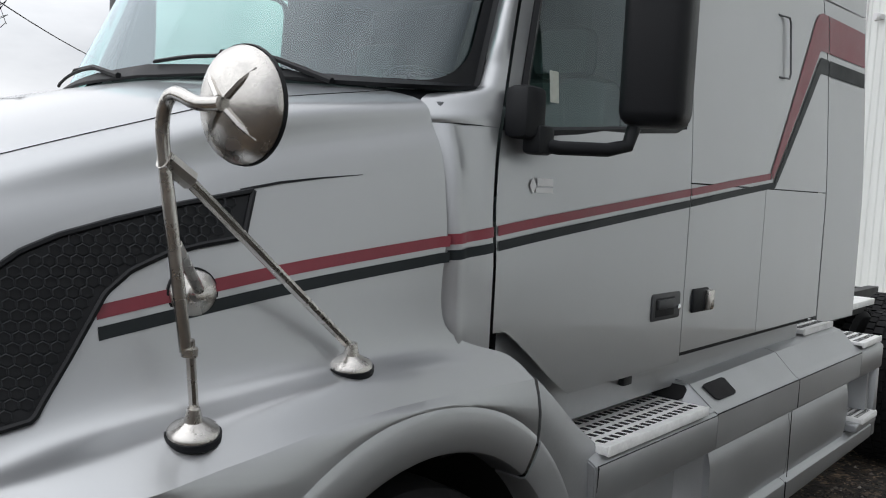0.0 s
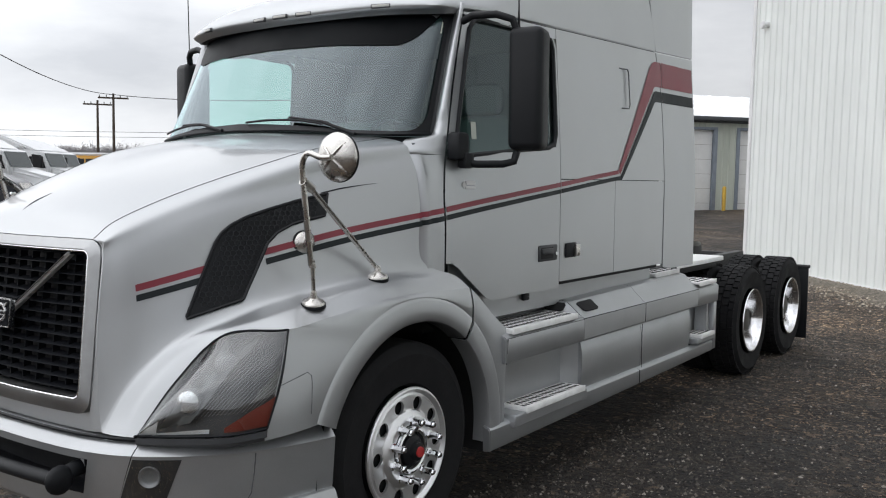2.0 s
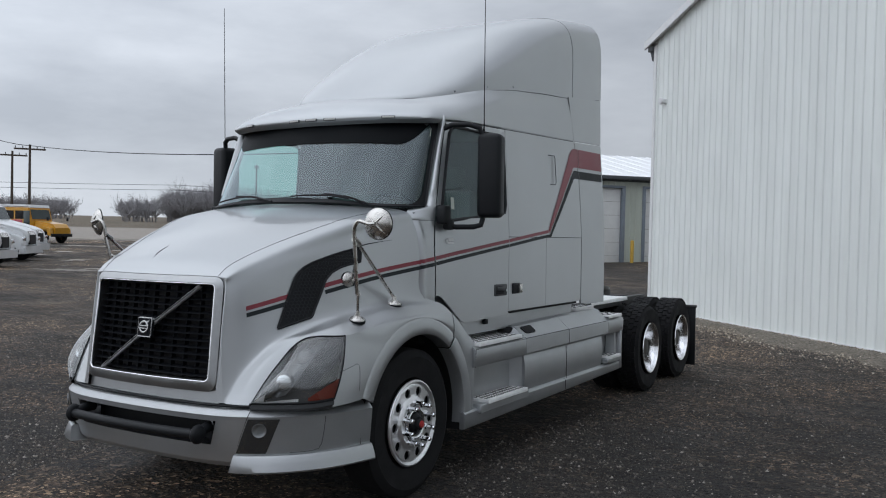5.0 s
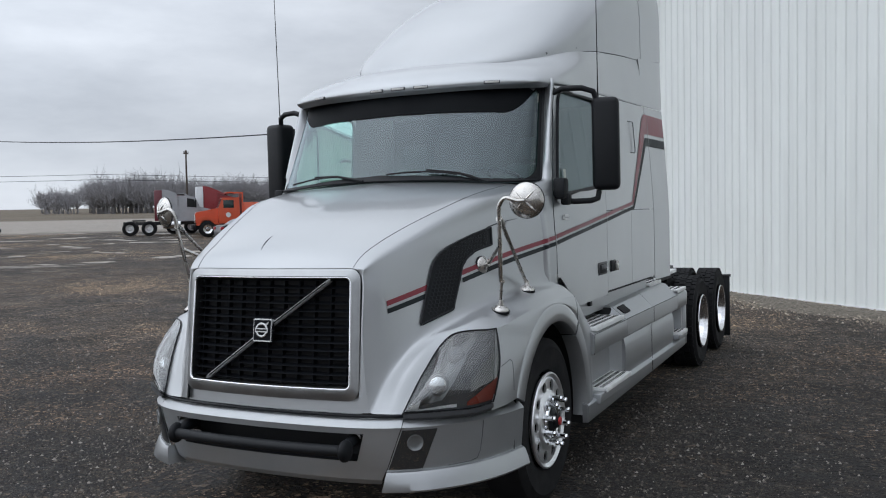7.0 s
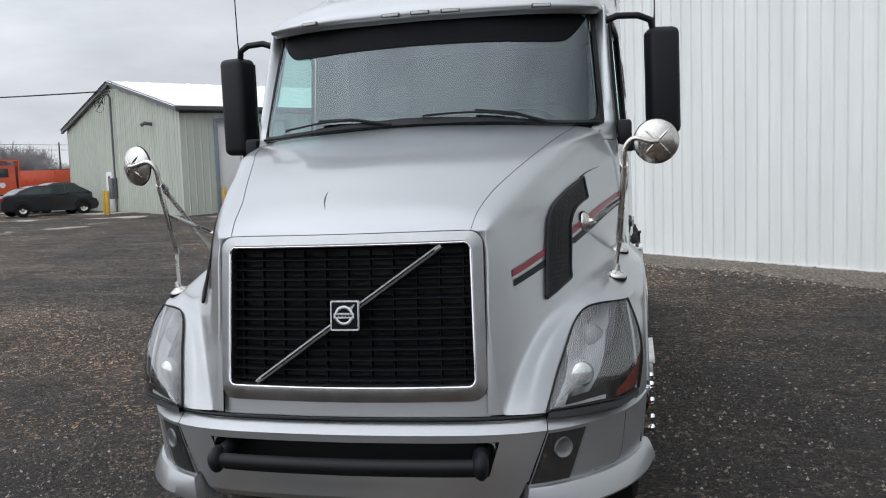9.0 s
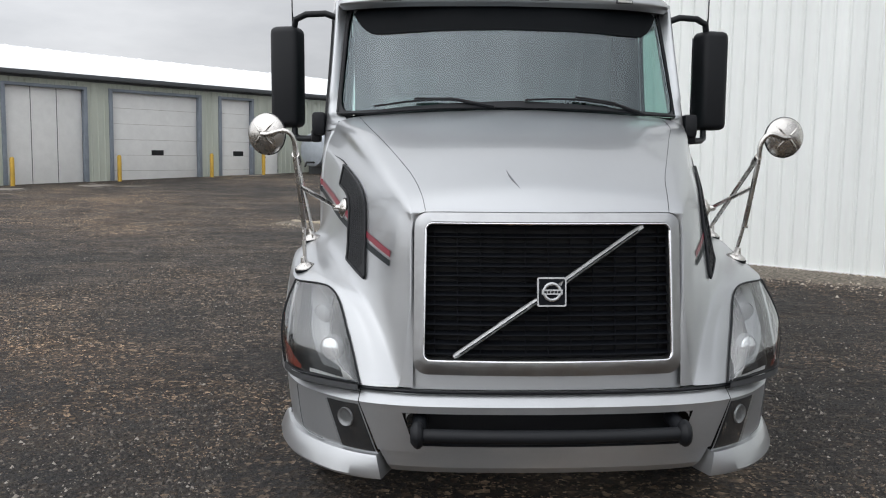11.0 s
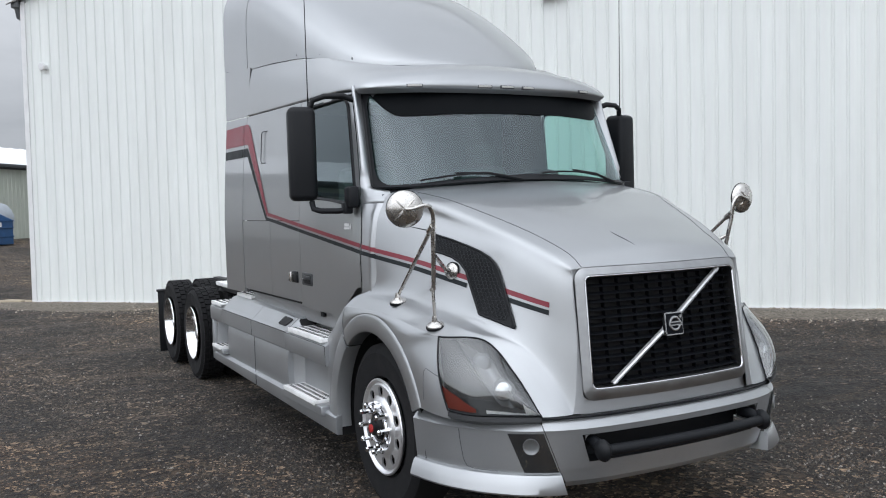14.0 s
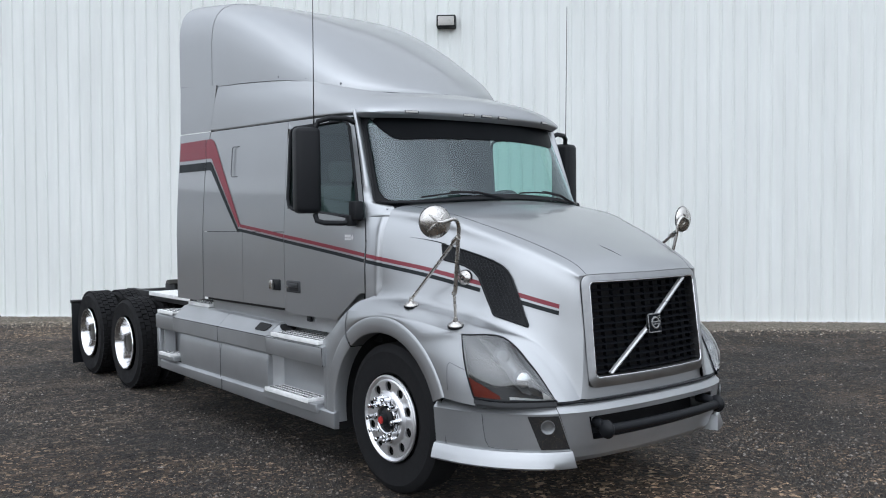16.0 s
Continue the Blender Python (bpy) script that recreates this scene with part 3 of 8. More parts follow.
def strip(bm, upper, lower, place, n=60):
    """A ribbon between two paths in y, z laid on a surface."""
    a, b = path_points(upper, n), path_points(lower, n)
    return sheet(bm, [[place(*p), place(*(p + (q - p) * 0.5)), place(*q)] for p, q in zip(a, b)])


def path_points(pts, n):
    pts = [np.array(p, float) for p in pts]
    d = np.cumsum([0] + [float(np.linalg.norm(b - a)) for a, b in zip(pts, pts[1:])])
    out = []
    for u in np.linspace(0, d[-1], n):
        k = min(int(np.searchsorted(d, u, side="right")) - 1, len(pts) - 2)
        out.append(pts[k] + (pts[k + 1] - pts[k]) * ((u - d[k]) / (d[k + 1] - d[k])))
    return out


ARCH_Y, ARCH_Z = 0.0, 0.51
WHEEL_R = 0.515


def arch(th, r, x):
    return Vector((x, ARCH_Y - r * math.cos(th), ARCH_Z + r * math.sin(th)))


def fenders(sx):
    # flank between the crown's edge and the arch, ahead of the cab
    n = 30
    rail = [p for p in spline(RAIL_EDGE, 61)[:31]][::-1]
    outer = [(1.166, -0.912, 0.76), (1.170, -0.872, 0.88), (1.158, -0.812, 1.03)] + [tuple(p) for p in rail]
    rows = []
    for k, p in enumerate(path_points(outer, n)):
        th = radians(22 + (128 - 22) * (k / (n - 1)) ** 0.9)
        a, o = arch(th, 0.715, 1.212), Vector(p)
        rows.append([Vector(((o + (a - o) * f).x + 0.012 * math.sin(math.pi * f), *(o + (a - o) * f)[1:])) for f in (0, 0.25, 0.5, 0.75, 1)])
    bm = sheet(bmesh.new(), rows)
    mirrored(bm, sx)
    tree = BVHTree.FromBMesh(bm)
    side = part("fender_side", thicken(bm, 0.008), SILVER, bonnet)
    # joint of the small marker panel behind the headlamp
    line = []
    for y, z in path_points([(-0.852, 0.955), (-0.70, 1.00), (-0.685, 0.98), (-0.70, 0.83)], 14):
        hit = tree.ray_cast(Vector((3 * sx, y, z)), Vector((-sx, 0, 0)))[0]
        if hit:
            line.append(hit)
    if len(line) > 3:
        part("panel_joint", tube(bmesh.new(), line, 0.0022, 4), WEATHERED, side)
    # quarter behind the arch, fixed to the cab
    outer = [(0.455, 1.234), (0.55, 1.165), (0.66, 1.078), (0.80, 0.985), (0.80, 0.80), (0.78, 0.60), (0.73, 0.37)]
    rows = []
    for k, p in enumerate(path_points(outer, n)):
        th = radians(129.5 + (190 - 129.5) * k / (n - 1))
        a, o = arch(th, 0.715, 1.212), Vector((1.195, p[0], p[1]))
        rows.append([Vector(((o + (a - o) * f).x + 0.012 * math.sin(math.pi * f), *(o + (a - o) * f)[1:])) for f in (0, 0.25, 0.5, 0.75, 1)])
    bm = sheet(bmesh.new(), rows)
    sheet(bm, [[Vector((1.095, p[0] + 0.022, p[1] + 0.032)), Vector((1.14, p[0] + 0.012, p[1] + 0.014)), Vector((1.195, p[0], p[1]))] for p in path_points(outer[:4], 12)])
    part("fender_quarter", thicken(mirrored(bm, sx), 0.008), SILVER_PLASTIC, truck)
    # arch lip, in two lengths with a joint
    for name, t0, t1, owner, mt in (("arch_lip", 22, 127.6, bonnet, SILVER), ("arch_lip_rear", 129.6, 190, truck, SILVER_PLASTIC)):
        rows = []
        for k in range(31):
            th = radians(t0 + (t1 - t0) * k / 30)
            rows.append([arch(th, r, x) for r, x in ((0.724, 1.2125), (0.716, 1.2175), (0.703, 1.221), (0.66, 1.2235), (0.622, 1.2235), (0.610, 1.219), (0.604, 1.206), (0.605, 1.12))])
        bm = sheet(bmesh.new(), rows)
        part(name, thicken(mirrored(bm, sx), 0.006), mt, owner)
    rows = []
    for k in range(25):
        th = radians(-10 + 205 * k / 24)
        rows.append([arch(th, 0.64, x) for x in (1.18, 0.95, 0.6)])
    bm = sheet(bmesh.new(), rows)
    vs = [bm.verts.new(arch(radians(-10 + 205 * k / 24), 0.64, 0.6)) for k in range(25)]
    bm.faces.new(vs)
    part("wheel_housing", mirrored(bm, sx), DARK, truck)


fenders(1)
fenders(-1)


# nose panel behind and round the grille
def grille():
    lean = lambda z: -1.245 - 0.075 * (1.51 - z) / 0.66
    bm = bmesh.new()
    rows = [[(x * (0.585 / 0.62 if abs(x) > 0.6 else 1), lean(z) + 0.018 + 0.04 * (abs(x) / 0.6) ** 2, z) for x in (-0.62, -0.545, -0.4, -0.2, 0, 0.2, 0.4, 0.545, 0.62)] for z in (0.772, 0.885, 1.0, 1.1, 1.2, 1.3, 1.4, 1.495, 1.52)]
    sheet(bm, rows, skip=lambda i, j: 1 <= i <= 6 and 1 <= j <= 6)
    part("nose_panel", bm, SILVER, truck)
    # return of the bonnet's nose to the surround
    for s in (1, -1):
        rows = []
        for p in ROWS_B[-1][:37]:
            x, z = min(p.x, 0.578), min(p.z, 1.528)
            if x > 0.512 and z > 1.468:
                d = Vector((x - 0.512, z - 1.468)).normalized() * 0.062
                x, z = 0.512 + d.x, 1.468 + d.y
            q = Vector((x, lean(z) - 0.018 + 0.05 * (x / 0.57) ** 2, z))
            rows.append([Vector((v.x * s, v.y, v.z)) for v in (p, p + (q - p) * 0.5 + Vector((0, -0.004, 0)), q)])
        bm = sheet(bmesh.new(), rows)
        bmesh.ops.recalc_face_normals(bm, faces=bm.faces)
        part("nose_return", bm, SILVER, bonnet)

    def rounded(hw0, hw1, z0, z1, r, n=6):
        pts = []
        for cx, cz, a0 in ((hw1 - r, z1 - r, 0), (-hw1 + r, z1 - r, 90), (-hw0 + r, z0 + r, 180), (hw0 - r, z0 + r, 270)):
            for k in range(n + 1):
                a = radians(a0 + 90 * k / n)
                pts.append((cx + r * math.cos(a), cz + r * math.sin(a)))
        return pts

    def dense(pts, n=7, steps=10):
        """The same outline with points along its straight edges, so that it can bow."""
        out_pts = []
        for g in range(4):
            out_pts += pts[g * n:(g + 1) * n]
            p, q = pts[g * n + n - 1], pts[(g + 1) * n % len(pts)]
            out_pts += [(p[0] + (q[0] - p[0]) * k / steps, p[1] + (q[1] - p[1]) * k / steps) for k in range(1, steps)]
        return out_pts

    bow = lambda x: 0.05 * (abs(x) / 0.57) ** 2
    outer, mid, inner = rounded(0.578, 0.572, 0.842, 1.528, 0.06), rounded(0.562, 0.556, 0.862, 1.514, 0.05), rounded(0.532, 0.522, 0.905, 1.482, 0.03)
    crest = rounded(0.542, 0.533, 0.890, 1.492, 0.038)
    bm = bmesh.new()
    loops = []
    for pts, off in ((outer, 0.012), (outer, -0.024), (mid, -0.032), (crest, -0.042), (inner, -0.041), (inner, 0.03)):
        loops.append([(x, lean(z) + off + bow(x), z) for x, z in dense(pts)])
    vs = [[bm.verts.new(p) for p in lp] for lp in loops]
    for a, b in zip(vs, vs[1:]):
        for k in range(len(a)):
            bm.faces.new((a[k], a[(k + 1) % len(a)], b[(k + 1) % len(a)], b[k]))
    bmesh.ops.recalc_face_normals(bm, faces=bm.faces)
    surround = part("grille_surround", bm, BRUSHED, truck, "brushed chrome grille surround", angle=25)
    # bright inner bead
    bm = bmesh.new()
    ip = [(x, lean(z) - 0.036 + bow(x), z) for x, z in dense(rounded(0.534, 0.524, 0.903, 1.484, 0.03))]
    tube(bm, ip + ip[:1], 0.0062, 8, caps=False)
    part("bead", bm, CHROME, surround)
    backing = [[(x, lean(z) + 0.05 + bow(x), z) for x in np.linspace(-0.54, 0.54, 9)] for z in np.linspace(0.89, 1.50, 5)]
    part("grille_screen", sheet(bmesh.new(), backing), DARK, surround)
    # horizontal slats and upright ribs
    nslat = 14
    slat_z = [0.925 + (1.465 - 0.925) * k / (nslat - 1) for k in range(nslat)]
    for z in slat_z:
        bm = bmesh.new()
        rows = []
        for x in np.linspace(-0.53, 0.53, 11):
            y = lean(z) + bow(x)
            rows.append([(x, y + 0.04, z + 0.012), (x, y - 0.002, z + 0.0025), (x, y - 0.003, z - 0.001), (x, y + 0.04, z + 0.008)])
        part("slat", sheet(bm, rows), GRILLE_BLACK, surround)
    for k in range(11):
        x = -0.485 + 0.097 * k
        bm = bmesh.new()
        sheet(bm, [[(x - 0.002, lean(z) + bow(x) + 0.012, z), (x + 0.002, lean(z) + bow(x) + 0.012, z), (x + 0.002, lean(z) + bow(x) + 0.045, z)] for z in np.linspace(0.91, 1.48, 4)])
        part("rib", bm, GRILLE_BLACK, surround)
    # diagonal bar and badge
    a, b = Vector((-0.405, lean(0.915) - 0.005, 0.918)), Vector((0.405, lean(1.47) - 0.005, 1.472))
    d = (b - a).normalized()
    side = d.cross(Vector((0, -1, 0))).normalized()
    bm = bmesh.new()
    rows = []
    for f in (0, 0.02, 0.5, 0.98, 1):
        p = a + (b - a) * f
        p.y += bow(p.x) * 0.8
        wd = 0.0105 if 0.01 < f < 0.99 else 0.008
        rows.append([p + side * wd * s + Vector((0, -q, 0)) for s, q in ((-1, 0), (-1, 0.02), (-0.35, 0.03), (-0.25, 0.022), (0.25, 0.022), (0.35, 0.03), (1, 0.02), (1, 0))])
    sheet(bm, rows)
    bmesh.ops.recalc_face_normals(bm, faces=bm.faces)
    bar = part("diagonal_bar", bm, TRIM_BRIGHT, surround, "chrome diagonal grille bar", angle=20)
    rows = []
    for f in (0.03, 0.5, 0.97):
        p = a + (b - a) * f
        p.y += bow(p.x) * 0.8
        rows.append([p + side * 0.0036 * s + Vector((0, -0.0255, 0)) for s in (-1, 1)])
    part("bar_groove", sheet(bmesh.new(), rows), BLACK_PLASTIC, bar)
    m = Matrix.Translation((0.005, lean(1.198) - 0.028, 1.198)) @ pose(0, 0, 0, 90 - 6.5, 0, 0)
    badge = part("badge", prism(bmesh.new(), rounded(0.062, 0.062, -0.062, 0.062, 0.008), 0.022, m, bevel=0.003), BADGE_METAL, truck, "square chrome badge with a ring emblem on black")
    part("badge_field", prism(bmesh.new(), rounded(0.055, 0.055, -0.055, 0.055, 0.005), 0.003, m @ pose(0, 0, 0.021)), GRILLE_BLACK, badge)
    bm = bmesh.new()
    turned(bm, [(0.022, 0.026), (0.030, 0.028), (0.032, 0.034), (0.030, 0.041), (0.022, 0.043)], 28, m @ pose(0, 0, 0, 0, -90, 0))
    tube(bm, [m @ Vector((0.03, 0.03, 0.028)), m @ Vector((0.046, 0.046, 0.028))], [0.010, 0.002], 4)
    part("badge_ring", bm, BADGE_METAL, badge)
    part("badge_band", prism(bmesh.new(), [(-0.044, -0.011), (0.044, -0.011), (0.044, 0.011), (-0.044, 0.011)], 0.01, m @ pose(0, 0, 0.022), bevel=0.002), BADGE_METAL, badge)
    bm = bmesh.new()
    for k in range(5):
        prism(bm, [(-0.034 + k * 0.0145, -0.005), (-0.0235 + k * 0.0145, -0.005), (-0.0235 + k * 0.0145, 0.005), (-0.034 + k * 0.0145, 0.005)], 0.002, m @ pose(0, 0, 0.0325))
    part("badge_bars", bm, BLACK_PLASTIC, badge)


grille()


# ---- bumper ----
PLAN = [(0, -1.385), (0.30, -1.375), (0.58, -1.345), (0.79, -1.275), (0.95, -1.15), (1.08, -0.98), (1.165, -0.78), (1.21, -0.56)]
PLAN_PTS = spline([(x, y, 0) for x, y in PLAN], 57)


def bumper_level(z):
    """True height of a level of the bumper's section."""
    return float(np.interp(z, (0.38, 0.40, 0.515, 0.542, 0.737, 0.784, 0.80), (0.378, 0.392, 0.487, 0.505, 0.711, 0.757, 0.772)))


def bumper_place(u, z, out=0.0):
    """A place on the bumper's face: u along its plan from -1 to 1; the ends hang a little lower."""
    z = bumper_level(z) - 0.022 * max(0.0, abs(u) - 0.45) * min(1.0, max(0.0, (z - 0.45) / 0.2))
    k = abs(u) * 56
    i = min(int(k), 55)
    a, b = PLAN_PTS[i], PLAN_PTS[i + 1]
    p = a + (b - a) * (k - i)
    t = (b - a).normalized()
    n = Vector((t.y, -t.x, 0))
    p = p + n * out
    return Vector((p.x * (1 if u >= 0 else -1), p.y, z))


def bumper_u(x):
    """Plan parameter of the bumper at half width x."""
    for k in range(57):
        if PLAN_PTS[k].x >= x:
            return k / 56
    return 1.0


def bumper():
    U = bumper_u
    lip = lambda u: [(0.795, -0.09), (0.790, -0.050), (0.784, -0.040), (0.765, -0.020), (0.743, 0.0015), (0.737, 0.0)]
    edge = lambda z: U(0.805) + (z - 0.737) / 0.20 * (U(0.805) - U(0.74))

    def run(prof, u0, u1, n, skip=None):
        """Rows along the bumper; the ends may lean with height."""
        rows = []
        for k in range(n):
            f = k / (n - 1)
            rows.append([bumper_place(u0(z) + (u1(z) - u0(z)) * f, z, o) for z, o in prof])
        return sheet(bmesh.new(), rows, skip)

    def joined(*parts):
        bm = bmesh.new()
        for src in parts:
            tm = bpy.data.meshes.new("tmp")
            src.to_mesh(tm)
            bm.from_mesh(tm)
            src.free()
            bpy.data.meshes.remove(tm)
        return bm

    # centre section with its slot
    n = 65
    slot = U(0.59) / U(0.78)
    slot_end = U(0.589)
    face = [(z, -0.03 * (0.737 - z) / 0.2) for z in (0.737, 0.712, 0.665, 0.62, 0.572, 0.555, 0.542)]
    low = [(0.542, -0.03), (0.537, -0.042), (0.50, -0.046), (0.45, -0.056), (0.412, -0.085), (0.405, -0.15)]
    neg, pos = (lambda z: -edge(z) + 0.003), (lambda z: edge(z) - 0.003)
    bm = joined(run(lip(0)[:], neg, pos, n), run(face, neg, pos, n, lambda i, j: 1 <= j <= 3 and abs(2 * (i + 0.5) / (n - 1) - 1) < slot), run(low, neg, pos, n))
    bumper_ob = part("bumper", bm, SILVER_PLASTIC, truck, "silver plastic front bumper with an air slot", angle=25)
    bm = bmesh.new()
    su = U(0.60)
    for z0, o0, z1, o1 in ((0.712, -0.008, 0.712, -0.15), (0.572, -0.027, 0.572, -0.15), (0.715, -0.15, 0.57, -0.15)):
        sheet(bm, [[bumper_place(u, z0, o0), bumper_place(u, z1, o1)] for u in np.linspace(-su, su, 31)])
    part("slot_recess", bm, BLACK_PLASTIC, bumper_ob)
    # rounded corners of the slot
    for s in (-1, 1):
        for zc, dz in ((0.7105, -1), (0.5735, 1)):
            bm = bmesh.new()
            ue, r = slot_end, 0.034
            du = r * (U(0.59) - U(0.55)) / 0.04
            off = lambda z: 0.001 - 0.03 * (0.737 - z) / 0.2
            arc = [(ue - du * (1 - math.sin(a)), zc + dz * r * (1 - math.cos(a))) for a in np.linspace(0, math.pi / 2, 7)]
            tip = bumper_place(s * ue, zc, off(zc))
            vs = [bm.verts.new(bumper_place(s * u, z, off(z))) for u, z in arc]
            t = bm.verts.new(tip)
            for p, q in zip(vs, vs[1:]):
                bm.faces.new((t, p, q))
            part("slot_corner", bm, SILVER_PLASTIC, bumper_ob)
    bm = bmesh.new()
    tube(bm, [(x, -1.455 + 0.035 * (x / 0.55) ** 2, 0.612) for x in np.linspace(-0.535, 0.535, 13)], 0.029, 16)
    part("bumper_bar", bm, BLACK_PLASTIC, bumper_ob, "black tube across the bumper slot")
    # dark tube that paints the shaded gap between bonnet and bumper
    part("bumper_gap_line", tube(bmesh.new(), [bumper_place(u, 0.797, -0.036) for u in np.linspace(-0.66, 0.66, 41)], 0.0075, 6), BLACK_PLASTIC, bumper_ob)
    for s in (-1, 1):
        bm = bmesh.new()
        turned(bm, [(-0.03, 0.0), (-0.028, 0.032), (-0.014, 0.05), (0.0, 0.058), (0.012, 0.056), (0.024, 0.044), (0.03, 0.0)], 20, pose(0.562 * s, -1.412, 0.612))
        tube(bm, [(0.555 * s, -1.40, 0.62), (0.55 * s, -1.34, 0.635), (0.545 * s, -1.27, 0.64)], 0.032, 12)
        part("bar_end", bm, BLACK_PLASTIC, bumper_ob)
    # corner sections with a slanting fog lamp, and a flared spoiler lip below
    for s in (-1, 1):
        n = 49
        fog_out = lambda z: U(0.945) - (0.725 - z) / 0.19 * (U(0.945) - U(0.882))
        zs = [0.737, 0.728, 0.68, 0.63, 0.58, 0.535, 0.515]
        face = [(z, -0.02 * (0.737 - z) / 0.2) for z in zs]
        inner, outer = (lambda z: s * edge(z)), (lambda z: s * 1.0)
        bm = joined(run(lip(0), inner, outer, n), run(face, inner, outer, n))
        corner = part("bumper_corner", bm, SILVER_PLASTIC, bumper_ob, "silver bumper corner with a fog lamp", angle=25)
        lipf = [(0.520, -0.024), (0.513, -0.004), (0.497, 0.006), (0.45, 0.022), (0.405, 0.033), (0.392, 0.028), (0.395, -0.02)]
        low_in = lambda z: s * (edge(0.53) - 0.02 * (0.53 - z) / 0.14)
        rows = []
        for k in range(n):
            f = k / (n - 1)
            grow = min(1.0, 0.25 + 3.0 * f)
            rows.append([bumper_place(low_in(z) + (s - low_in(z)) * f, z, o * grow if o > 0 else o) for z, o in lipf])
        bm = sheet(bmesh.new(), rows)
        sheet(bm, [[p, bumper_place(low_in(z), z, -0.16)] for p, (z, o) in zip(rows[0], lipf)])
        part("spoiler_lip", bm, SILVER, bumper_ob, "silver spoiler lip", angle=30)
        fo = lambda z: s * (fog_out(z) + 0.006)
        fi = lambda z: s * (edge(z) + 0.004)
        zf = np.linspace(0.73, 0.53, 7)
        part("fog_lamp_bowl", run([(z, 0.002 - 0.02 * (0.737 - z) / 0.2) for z in zf], fi, fo, 9), LAMP_HOUSING, corner)
        uc = (fi(0.66) + fo(0.66)) / 2
        c = bumper_place(uc, 0.668, 0.004)
        d = (bumper_place(uc, 0.66, 0.2) - c).normalized()
        mm = Matrix.Translation(c) @ d.to_track_quat("X", "Z").to_matrix().to_4x4()
        part("fog_reflector", turned(bmesh.new(), [(-0.004, 0.0), (-0.003, 0.018), (0.0, 0.032), (0.004, 0.037), (0.005, 0.041), (-0.004, 0.043)], 24, mm), LAMP_TROUGH, corner)
        ob = part("fog_lens", run([(z, 0.012 - 0.02 * (0.737 - z) / 0.2) for z in zf], fi, fo, 9), LENS, corner)
        ob.visible_shadow = False
        # moulded panel line on the corner
        pl = [(0.765, 0.735), (0.762, 0.66), (0.755, 0.58), (0.742, 0.545), (0.71, 0.532), (0.62, 0.530)]
        part("panel_line", tube(bmesh.new(), [bumper_place(s * u, z, 0.002 - 0.02 * (0.737 - z) / 0.2) for u, z in pl], 0.0022, 4), WEATHERED, corner)


bumper()


